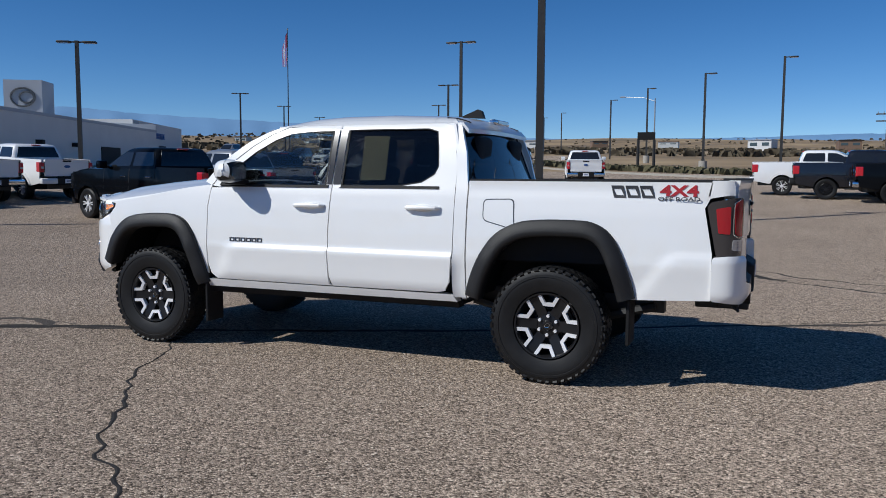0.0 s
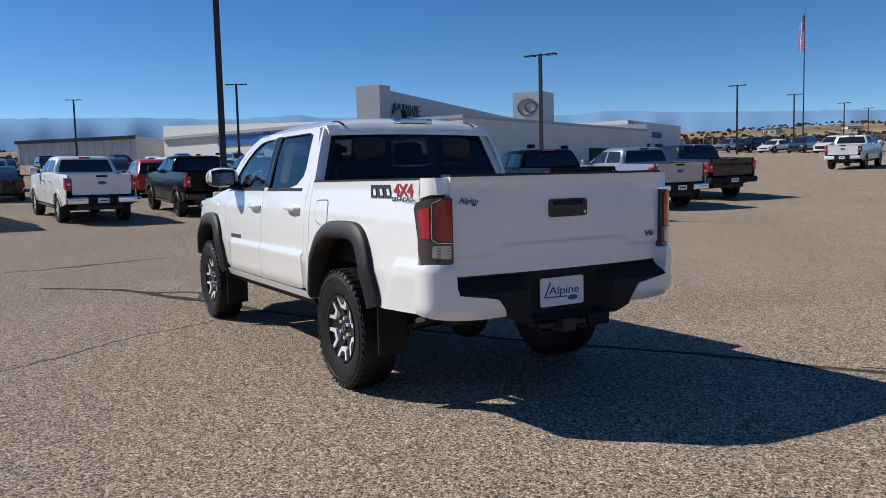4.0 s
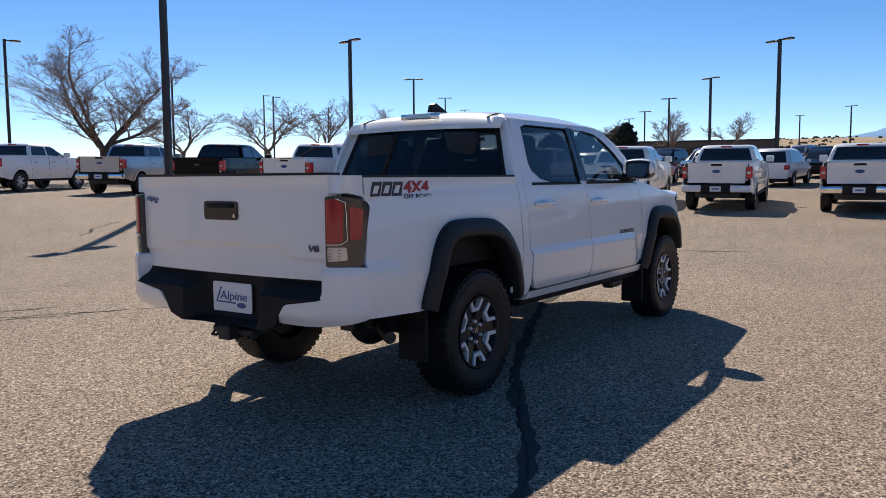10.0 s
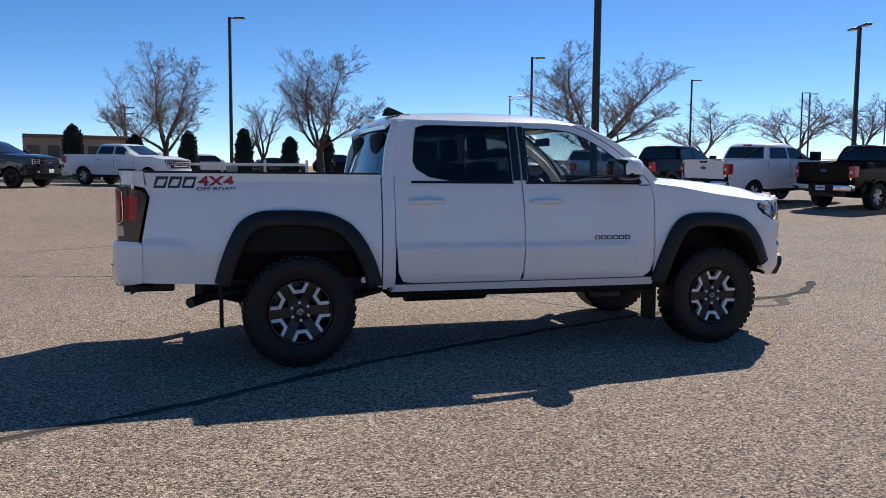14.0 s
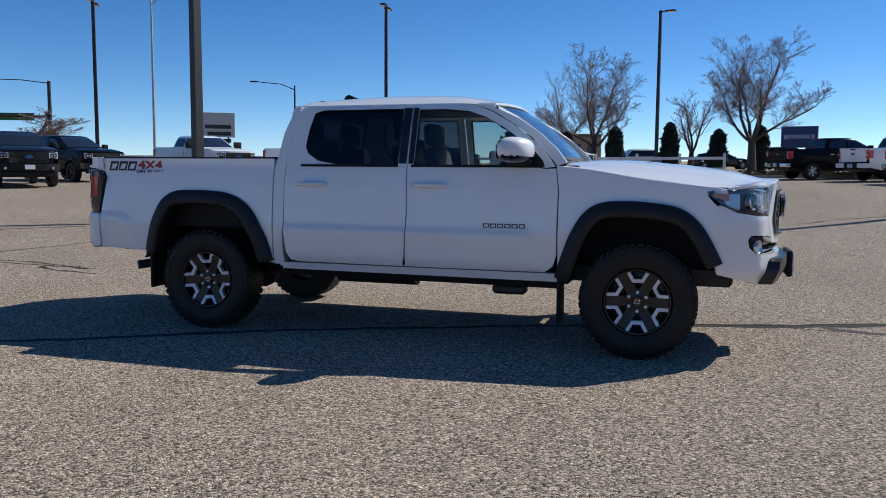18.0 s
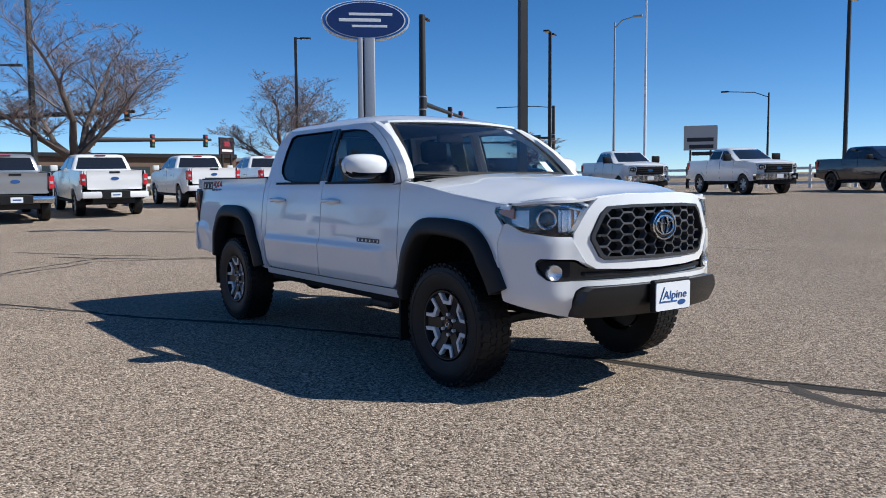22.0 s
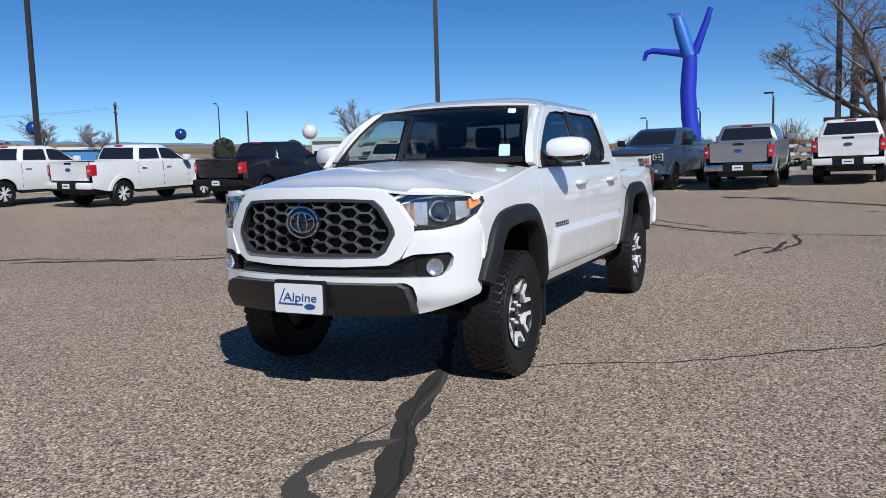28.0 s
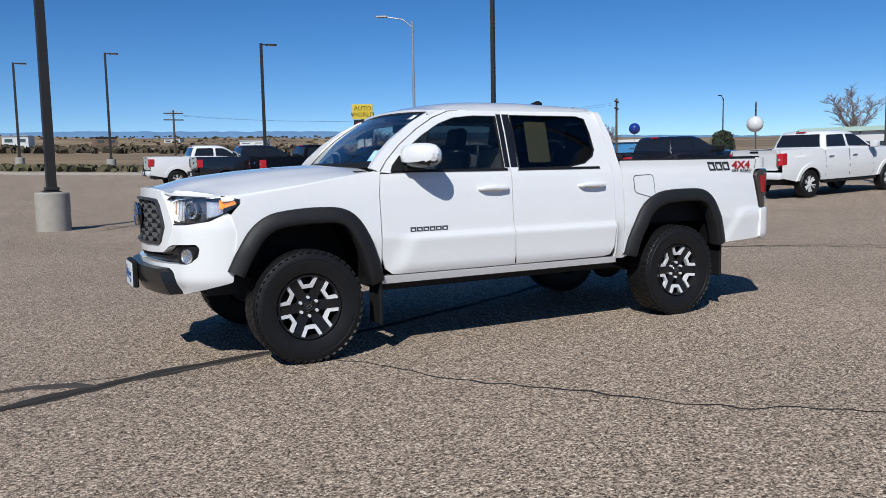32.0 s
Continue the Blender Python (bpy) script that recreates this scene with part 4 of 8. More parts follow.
        part("headlamp_seal", plate([(ly(0.60), 0.952), (ly(0.695), 0.948), (ly(0.70), 0.932), (ly(0.61), 0.930)], LAMP_PLAN.wrap(s, 0.006, lean), 0.03, 0.04), BLACKPL, lampb)
    # number plate with the dealer's name
    pl = part("front_plate", plate(rounded([(-0.155, 0.508), (0.155, 0.508), (0.155, 0.668), (-0.155, 0.668)], 0.012), lambda y, z, w: Vector((2.628 - w, y, z)), 0.006, 0.2), PLATEWHITE, hero, "white dealer plate with blue lettering")
    part("plate_holder", box(2.585, 2.621, -0.165, 0.165, 0.50, 0.685, 0.008, 1), BLACKPL, hero)
    face = Matrix.Translation((2.630, 0, 0.588)) @ Matrix.Rotation(radians(90), 4, "Z") @ Matrix.Rotation(radians(90), 4, "X")
    dealer_plate(face, pl)


def dealer_plate(face, parent):
    """The name, its swoosh and the plain blue oval of a dealer's plate."""
    text("Alpine", 0.066, face @ Matrix.Translation((0.012, 0.006, 0)), INKBLUE, parent, "lettering", 0.001, 1.28, 0.08, 0.0002)
    bm = bmesh.new()
    tube([(-0.125, -0.028, 0.0), (-0.085, 0.055, 0.0)], 0.004, 5, bm)
    tube([(-0.125, -0.028, 0.0), (0.03, -0.030, 0.0)], 0.004, 5, bm)
    bm.transform(face)
    part("swoosh", bm, INKBLUE, parent)
    bm = lathe([(0.0, 0.002), (0.034, 0.002), (0.036, 0.0)], 24, "z")
    bm.transform(face @ Matrix.Translation((0.075, -0.040, 0)) @ Matrix.Diagonal((1, 0.42, 1, 1)))
    part("oval_mark", bm, INKBLUE, parent)


hero_front()


def hero_rear():
    # tailgate with a shallow sculpted ledge
    def gate(y, z, w):
        x = -2.785 + 0.085 * y * y
        lip = 0.010 * smooth(1.26, 1.31, z)
        zc = 0.90 + 0.055 * (1 - smooth(0.40, 0.52, abs(y)))
        dip = 0.018 * (1 - smooth(zc - 0.012, zc + 0.008, z))
        return Vector((x - lip + dip * 0.9 + w, y, z))

    tg = part("tailgate", plate([(-0.728, 0.795), (0.728, 0.795), (0.735, 1.318), (-0.735, 1.318)], gate, 0.06, 0.04, 0.01), WHITE, hero, "white tailgate with a black handle", 60)
    part("tailgate_cap", plate([(-0.735, 1.318), (0.735, 1.318), (0.735, 1.331), (-0.735, 1.331)], lambda y, z, w: Vector((-2.798 + 0.085 * y * y + w, y, z)), 0.10, 0.08), FLARE, tg)
    h = part("tailgate_handle", plate(rounded([(-0.135, 1.085), (0.135, 1.085), (0.135, 1.185), (-0.135, 1.185)], 0.02), lambda y, z, w: gate(y, z, w) - Vector((0.006, 0, 0)), 0.02, 0.1), GLOSSBLACK, tg, "black handle recess")
    part("handle_bar", box(-2.803, -2.785, -0.10, 0.10, 1.15, 1.175, 0.006, 1), BLACKPL, h)
    part("reversing_camera", rod((-2.785, -0.112, 1.108), (-2.797, -0.112, 1.108), 0.011, n=12), CHROME, h)
    back = lambda y, z, d=0.742: Matrix.Translation((-d - 2.0, y, z)) @ Matrix.Rotation(radians(-90), 4, "Z") @ Matrix.Rotation(radians(90), 4, "X")
    text("V6", 0.044, back(-0.640, 0.953, 0.754), BADGE, tg, "badge_lettering", 0.003, 1.5, 0.15, 0.001)
    text("Alpine", 0.040, back(0.627, 1.192, 0.756), INKBLUE, tg, "dealer_sticker", 0.001, 1.25, 0.2, 0.0008)
    bm = lathe([(0.0, 0.001), (0.016, 0.001)], 16, "z")
    bm.transform(back(0.60, 1.172, 0.757) @ Matrix.Diagonal((1, 0.45, 1, 1)))
    part("sticker_oval", bm, INKBLUE, tg)
    # bumper middle, step, plate, hitch
    mid = [(-0.72, 0.862), (0.72, 0.862), (0.728, 0.71), (0.49, 0.675), (0.42, 0.555), (0.32, 0.52), (-0.32, 0.52), (-0.42, 0.555), (-0.49, 0.675), (-0.728, 0.71)]
    rb = part("rear_bumper", plate(mid, lambda y, z, w: Vector((-2.818 + 0.10 * smooth(0.70, 0.78, z) + 0.105 * (1 - smooth(0.22, 0.30, abs(y))) * smooth(0.50, 0.56, z) * (1 - smooth(0.70, 0.78, z)) + w, y, z)), 0.10, 0.03, 0.025), BLACKPL, hero, "black plastic rear bumper with a recessed plate")
    pl = part("rear_plate", plate(rounded([(-0.155, 0.578), (0.155, 0.578), (0.155, 0.74), (-0.155, 0.74)], 0.012), lambda y, z, w: Vector((-2.728 + w, y, z)), 0.006, 0.2), PLATEWHITE, hero, "white dealer plate with blue lettering")
    dealer_plate(Matrix.Translation((-2.7295, 0, 0.658)) @ Matrix.Rotation(radians(-90), 4, "Z") @ Matrix.Rotation(radians(90), 4, "X"), pl)
    hit = part("hitch_receiver", box(-2.80, -2.45, -0.045, 0.045, 0.435, 0.515, 0.008, 1), STEELDARK, hero)
    part("hitch_plate", box(-2.74, -2.60, -0.16, 0.16, 0.455, 0.495, 0.01, 1), STEELDARK, hit)
    for s in (1, -1):
        part("chain_loop", tube([(-2.70, s * 0.10, 0.47), (-2.74, s * 0.13, 0.44), (-2.74, s * 0.16, 0.44), (-2.70, s * 0.17, 0.47)], 0.009, 6), STEELDARK, hit)
    # bed
    bed = part("bed_floor", box(-2.66, -1.08, -0.72, 0.72, 0.77, 0.80), BLACKPL, hero, "black composite truck bed")
    for s in (1, -1):
        part("bed_wall", box(-2.66, -1.08, s * 0.715, s * 0.755, 0.78, 1.302), BLACKPL, bed)
        part("wheel_box", box(-2.10, -1.15, s * 0.52, s * 0.72, 0.79, 1.0, 0.04, 2), BLACKPL, bed)
    part("bed_headboard", box(-1.10, -1.07, -0.78, 0.78, 0.52, 1.302, 0.006, 1), WHITE, hero)
    part("tie_down_rail", box(-1.13, -1.10, -0.70, 0.70, 1.24, 1.28, 0.004, 1), ALLOY, bed)


hero_rear()


def hero_below():
    ch = part("chassis", box(-2.30, 2.2, -0.50, -0.40, 0.45, 0.56), STEELDARK, hero)
    part("frame_rail", box(-2.30, 2.2, 0.40, 0.50, 0.45, 0.56), STEELDARK, ch)
    part("underfloor", box(-1.0, 1.15, -0.78, 0.78, 0.46, 0.52), BLACKPL, ch)
    part("engine_tray", box(1.2, 2.22, -0.48, 0.48, 0.45, 0.53, 0.03, 2), BLACKPL, ch)
    part("engine_bay", box(1.15, 2.36, -0.42, 0.42, 0.50, 1.10), BLACKPL, ch)
    part("rear_axle", rod((-WB, -0.72, 0.37), (-WB, 0.72, 0.37), 0.055), STEELDARK, ch)
    d = bmesh.new()
    bmesh.ops.create_uvsphere(d, u_segments=16, v_segments=10, radius=0.16, matrix=Matrix.Translation((-WB, -0.05, 0.37)) @ Matrix.Diagonal((1.0, 0.9, 1.0, 1)))
    part("differential", d, STEELDARK, ch)
    part("front_axle", rod((WB, -0.72, 0.37), (WB, 0.72, 0.37), 0.035), STEELDARK, ch)
    part("drive_shaft", rod((-WB, -0.05, 0.40), (0.6, -0.05, 0.46), 0.035), STEELDARK, ch)
    part("silencer", rod((-0.75, -0.30, 0.43), (-0.1, -0.30, 0.43), 0.10, n=16), STEELDARK, ch)
    part("tailpipe", tube([(-1.1, -0.42, 0.42), (-1.9, -0.55, 0.50), (-2.2, -0.62, 0.47), (-2.33, -0.78, 0.45)], 0.035, 10), STEELDARK, ch)
    part("spare_tyre", lathe([(0.15, -0.1), (0.33, -0.11), (0.375, -0.06), (0.375, 0.06), (0.33, 0.11), (0.15, 0.1)], 32, "z"), RUBBER, ch).location = (-2.22, 0, 0.66)
    for s in (1, -1):
        part("leaf_spring", tube([(-2.25, s * 0.56, 0.50), (-WB, s * 0.56, 0.33), (-1.0, s * 0.56, 0.47)], 0.03, 6), STEELDARK, ch)
        part("control_arm", tube([(1.45, s * 0.35, 0.42), (WB, s * 0.70, 0.32), (1.80, s * 0.35, 0.42)], 0.03, 6), STEELDARK, ch)
        part("damper", rod((-1.75, s * 0.50, 0.30), (-1.60, s * 0.45, 0.72), 0.03), STEELDARK, ch)
    part("step_bracket", box(0.62, 0.86, -0.80, -0.70, 0.37, 0.44, 0.02, 1), STEELDARK, ch)
    # cabin
    cab = part("cabin_floor", box(-0.95, 1.05, -0.76, 0.76, 0.53, 0.58), SEATCLOTH, hero)
    part("dashboard", plate([(-0.73, 1.02), (0.73, 1.02), (0.73, 1.225), (0.40, 1.245), (-0.40, 1.245), (-0.73, 1.225)], lambda y, z, w: Vector((0.78 + 0.25 * (z - 1.02) / 0.2 + w, y, z)), 0.22, 0.1), BLACKPL, cab)
    wheel = [(0.60 + 0.06 * math.sin(2 * math.pi * k / 28), 0.37 + 0.185 * math.cos(2 * math.pi * k / 28), 1.10 + 0.175 * math.sin(2 * math.pi * k / 28)) for k in range(29)]
    sw = part("steering_wheel", tube(wheel, 0.016, 8), BLACKPL, cab)
    part("steering_hub", box(0.58, 0.66, 0.26, 0.48, 1.06, 1.14, 0.02, 2), BLACKPL, sw)
    for x0, ys in ((0.05, (0.37, -0.37)), (-0.72, (0.36, -0.36))):
        for y in ys:
            seat = part("seat", box(x0 - 0.10, x0 + 0.40, y - 0.25, y + 0.25, 0.72, 0.90, 0.06, 3), SEATCLOTH, cab)
            bk = box(-0.06, 0.06, -0.24, 0.24, 0.0, 0.60, 0.05, 3)
            bk.transform(Matrix.Translation((x0 - 0.08, y, 0.83)) @ Matrix.Rotation(radians(-14), 4, "Y"))
            part("seat_back", bk, SEATCLOTH, seat)
            hd = box(-0.05, 0.05, -0.125, 0.125, 0.0, 0.19, 0.04, 3)
            hd.transform(Matrix.Translation((x0 - 0.23, y, 1.43)) @ Matrix.Rotation(radians(-8), 4, "Y"))
            part("headrest", hd, SEATCLOTH, seat)
    part("rear_view_mirror", box(0.50, 0.54, -0.12, 0.12, 1.56, 1.625, 0.015, 2), BLACKPL, cab)
    part("headliner", box(-0.90, 0.40, -0.58, 0.58, 1.685, 1.70), plain("grey_headliner", (0.22, 0.22, 0.21), 0.9), cab)
    for s in (1, -1):
        part("door_card", box(-0.93, 1.0, s * 0.765, s * 0.775, 0.58, 1.245), SEATCLOTH, cab)
    sticker = part("window_sticker", box(-0.40, -0.20, 0.735, 0.737, 1.30, 1.62), plain("yellowed_paper", (0.42, 0.41, 0.22), 0.8), cab, "paper price sheet inside the rear window")
    sticker.data.transform(Matrix.Translation((0, 0.735, 1.46)) @ Matrix.Rotation(radians(14), 4, "X") @ Matrix.Translation((0, -0.735, -1.46)))


hero_below()


def hero_wheel():
    """Tyre with tread blocks and a six-spoke two-tone rim, axis along y, outer face at +y."""
    w = thing("wheel", pose(0, 0, 0), "", "wheel")
    R = 0.379
    ty = part("tyre", lathe([(0.212, 0.075), (0.225, 0.10), (0.29, 0.122), (0.34, 0.120), (0.366, 0.108), (0.376, 0.09), (0.377, 0.0), (0.376, -0.09), (0.366, -0.108), (0.29, -0.12), (0.21, -0.10), (0.205, 0.0)], 64, "y"), RUBBER, w, "black all-terrain tyre", 30)
    bm = bmesh.new()
    n = 44
    for k in range(n):
        for y0, y1, sh in ((0.058, 0.108, 0.0), (0.012, 0.050, 0.5), (-0.034, 0.006, 0.0), (-0.080, -0.040, 0.5), (-0.110, -0.086, 0.0)):
            a = 2 * math.pi * (k + sh) / n
            m = Matrix.Rotation(a, 4, "Y") @ Matrix.Translation((R - 0.0055, (y0 + y1) / 2, 0)) @ Matrix.Rotation(0.25 if sh else -0.15, 4, "X")
            bmesh.ops.create_cube(bm, size=1, matrix=m @ Matrix.Diagonal((0.013 if abs(y0) < 0.085 else 0.011, y1 - y0, 0.036, 1)))
    for k in range(n):
        a = 2 * math.pi * k / n
        bmesh.ops.create_cube(bm, size=1, matrix=Matrix.Rotation(a, 4, "Y") @ Matrix.Translation((0.357, 0.1105, 0)) @ Matrix.Rotation(radians(38), 4, "Z") @ Matrix.Diagonal((0.026, 0.008, 0.028 if k % 2 else 0.020, 1)))
    part("tread", bm, RUBBER, ty, "", 0)
    part("sidewall_ring", lathe([(0.318, 0.1215), (0.320, 0.1245), (0.334, 0.1235), (0.336, 0.1205)], 64, "y"), RUBBER, ty)
    rim = part("rim", lathe([(0.216, 0.095), (0.214, 0.105), (0.206, 0.104), (0.200, 0.09), (0.192, 0.03), (0.190, -0.09)], 56, "y"), RIMDARK, w, "two-tone machined and black alloy rim")
    part("rim_back", lathe([(0.0, -0.01), (0.19, -0.03)], 32, "y"), RIMDARK, rim)
    part("brake_disc", lathe([(0.05, -0.002), (0.155, -0.002), (0.155, -0.02)], 32, "y"), STEELDARK, rim)
    # centre pad and spokes
    part("rim_hub", lathe([(0.0, 0.066), (0.045, 0.066), (0.085, 0.058), (0.10, 0.03), (0.10, 0.0)], 36, "y"), RIMDARK, rim)
    for k in range(6):
        rot = Matrix.Rotation(2 * math.pi * (k + 0.5) / 6, 4, "Y")

        def spoke_pt(r, t):
            return (r, 0.070 + 0.020 * smooth(0.08, 0.2, r), t)

        sp = bmesh.new()
        # black centre web
        prof = [(0.07, 0.033), (0.12, 0.034), (0.165, 0.034), (0.203, 0.034)]
        a = [sp.verts.new(Vector(spoke_pt(r, -h)) - Vector((0, 0.006, 0))) for r, h in prof]
        b = [sp.verts.new(Vector(spoke_pt(r, h)) - Vector((0, 0.006, 0))) for r, h in prof]
        c = [sp.verts.new(Vector(spoke_pt(r, -h)) - Vector((0, 0.05, 0))) for r, h in prof]
        d = [sp.verts.new(Vector(spoke_pt(r, h)) - Vector((0, 0.05, 0))) for r, h in prof]
        for i in range(3):
            sp.faces.new((a[i], a[i + 1], b[i + 1], b[i]))
            sp.faces.new((a[i], c[i], c[i + 1], a[i + 1]))
            sp.faces.new((b[i], b[i + 1], d[i + 1], d[i]))
        bmesh.ops.recalc_face_normals(sp, faces=sp.faces)
        sp.transform(rot)
        web = part("spoke", sp, RIMDARK, rim, "", 25)
        # machined bracket between this spoke and the next: two legs joined by a bar
        fa = bmesh.new()
        c30, s30 = math.cos(radians(30)), 0.5
        leg = lambda r, o: (r * c30 + o * s30, r * s30 - o * c30)
        quad = [(0.126, 0.036), leg(0.209, 0.033), leg(0.206, 0.055), (0.149, 0.024)]
        for q in (quad, [(x, -y) for x, y in quad], [quad[0], quad[3], (0.149, -0.024), (0.126, -0.036)]):
            v = [fa.verts.new((x, 0.082 + 0.016 * smooth(0.12, 0.2, math.hypot(x, y)), y)) for x, y in q]
            u = [fa.verts.new((p.co.x, p.co.y - 0.03, p.co.z)) for p in v]
            fa.faces.new(v)
            for i in range(4):
                fa.faces.new((v[i], v[(i + 1) % 4], u[(i + 1) % 4], u[i]))
        bmesh.ops.recalc_face_normals(fa, faces=fa.faces)
        fa.transform(rot @ Matrix.Rotation(radians(30), 4, "Y"))
        part("machined_face", fa, ALLOY, web, "bright machined rim face", 20)
        nut = rod((0, 0.058, 0), (0, 0.082, 0), 0.011, n=6)
        nut.transform(Matrix.Rotation(2 * math.pi * k / 6, 4, "Y") @ Matrix.Translation((0.062, 0, 0)))
        part("wheel_nut", nut, ALLOY, rim)
    part("centre_cap", lathe([(0.0, 0.080), (0.030, 0.079), (0.036, 0.072), (0.037, 0.05)], 28, "y"), GLOSSBLACK, rim)
    ring = [(0.017 * math.cos(2 * math.pi * k / 20), 0.081, 0.012 * math.sin(2 * math.pi * k / 20)) for k in range(21)]
    part("cap_badge", tube(ring, 0.0022, 5), CHROME, rim)
    return w


first_wheel = hero_wheel()
for k, (x, s) in enumerate(((WB, 1), (-WB, 1), (WB, -1), (-WB, -1))):
    m = pose(x, s * 0.795, 0.378, 0, 0, 0 if s > 0 else 180) @ pose(0, 0, 0, 0, (33, 27, 30, 34)[k], 0)
    w = first_wheel if k == 0 else copy_thing(first_wheel, m)
    w.parent = hero
    w.matrix_local = m
    for key in ("category",):
        if key in w:
            del w[key]


def blocks(n, high, wide, xc, zc, s, mat, name, slant):
    """A row of plain blocks in place of a maker's mark."""
    cell = wide / n
    for i in range(n):
        x0, x1 = xc - wide / 2 + cell * (i + 0.07), xc - wide / 2 + cell * (i + 0.93)
        out = [(x0, zc - high / 2), (x1, zc - high / 2), (x1 + slant, zc + high / 2), (x0 + slant, zc + high / 2)]
        inn = [(x0 + cell * 0.17, zc - high * 0.30), (x1 - cell * 0.17, zc - high * 0.30), (x1 - cell * 0.17 + slant, zc + high * 0.24), (x0 + cell * 0.17 + slant, zc + high * 0.24)]
        h = hoop(out, inn, lambda x, z, w: Vector((x, s * (half_width(x, z) + 0.004 - w), z)), 0.004)
        part(name, h, mat, hero)


def hero_badges():
    for s in (1, -1):
        turn = Matrix.Rotation(radians(0 if s < 0 else 180), 4, "Z") @ Matrix.Rotation(radians(90), 4, "X")
        y = lambda x, z: s * (half_width(x, z) + 0.003)
        blocks(6, 0.030, 0.30, 0.72, 0.852, s, BADGE, "door_badge", 0.0)
        k = -1 if s > 0 else 1
        blocks(3, 0.074, 0.26, -2.28 - k * 0.135, 1.246, s, DECALGREY, "decal_mark", 0.02)
        text("4X4", 0.090, Matrix.Translation((-2.28 + k * 0.13, y(-2.28, 1.236), 1.250)) @ turn, DECALRED, hero, "decal", 0.001, 1.45, 0.0, 0.003)
        text("OFF ROAD", 0.034, Matrix.Translation((-2.28 + k * 0.13, y(-2.28, 1.196), 1.203)) @ turn, DECALGREY, hero, "decal", 0.001, 1.5, 0.0, 0.0005)


hero_badges()

# ---- other parked vehicles: built once for each look, then copied ----
def car_paint(name, colour, metal=0.0, rough=0.3):
    return plain(name, colour, rough, metal=metal, coat=0.7, grime=0.08, scale=1.5)


CARWHITE = car_paint("oxford_white_paint", (0.82, 0.82, 0.82))
CARBLACK = plain("agate_black_paint", (0.0035, 0.0045, 0.0065), 0.12, grime=0.1, scale=1.5, spec=0.12)
CARGREY = car_paint("carbon_grey_paint", (0.017, 0.019, 0.027), 0.4, 0.22)
CARSILVER = car_paint("iconic_silver_paint", (0.42, 0.43, 0.45), 0.6)
CARBLUE = car_paint("slate_blue_paint", (0.085, 0.125, 0.175), 0.5, 0.22)
CARNAVY = plain("dark_navy_paint", (0.010, 0.012, 0.020), 0.2, grime=0.1, scale=1.5, spec=0.15)
CARRED = car_paint("red_paint", (0.35, 0.02, 0.02))
TAILRED = plain("tail_lamp_red", (0.55, 0.015, 0.03), 0.15, coat=0.6, grime=0.2, scale=20)
LAMPCLEAR = plain("lamp_clear", (0.70, 0.72, 0.75), 0.12, metal=0.4, coat=0.6, grime=0.3, scale=20)


def side_width(z, half):
    return half * ramp(z, [(0.40, 0.93), (0.55, 0.975), (0.80, 1.0), (1.05, 0.995), (1.40, 0.95), (1.45, 0.94)])


def car_wheel(r, width, bright):
    w = new("wheel")
    part("tyre", lathe([(r * 0.62, 0.45 * width), (r * 0.72, 0.52 * width), (r * 0.92, 0.50 * width), (r, 0.38 * width), (r, -0.38 * width), (r * 0.92, -0.5 * width), (r * 0.55, -0.4 * width)], 28, "y"), RUBBER, w)
    bm = lathe([(r * 0.63, 0.44 * width), (r * 0.60, 0.47 * width), (r * 0.57, 0.3 * width), (r * 0.54, 0.02 * width), (0, 0.02 * width)], 28, "y")
    rim = part("rim", bm, RIMDARK, w)
    bm = bmesh.new()
    for k in range(6):
        for d in (-0.13, 0.13):
            a = 2 * math.pi * k / 6
            v = []
            for rr, aa in ((0.14, a + d * 0.6 - 0.10), (0.14, a + d * 0.6 + 0.10), (0.60, a + d * 1.35 + 0.065), (0.60, a + d * 1.35 - 0.065)):
                v.append((r * rr * math.cos(aa), 0.42 * width, r * rr * math.sin(aa)))
            top = [bm.verts.new(p) for p in v]
            low = [bm.verts.new((p[0], 0.25 * width, p[2])) for p in v]
            bm.faces.new(top)
            for i in range(4):
                bm.faces.new((top[i], top[(i + 1) % 4], low[(i + 1) % 4], low[i]))
    rod((0, 0.2 * width, 0), (0, 0.43 * width, 0), r * 0.17, n=14, bm=bm)
    bmesh.ops.recalc_face_normals(bm, faces=bm.faces)
    part("spoke_star", bm, ALLOY if bright else RIMDARK, w, "", 25)
    return w


def arch(cx, r, z0, n=12, flip=False):
    a0 = math.acos(max(-1, min(1, (z0 - 0.42) / r)))
    pts = [(cx + r * math.sin(a), 0.42 + r * math.cos(a)) for a in steps(-a0, a0, n)]
    return pts[::-1] if flip else pts


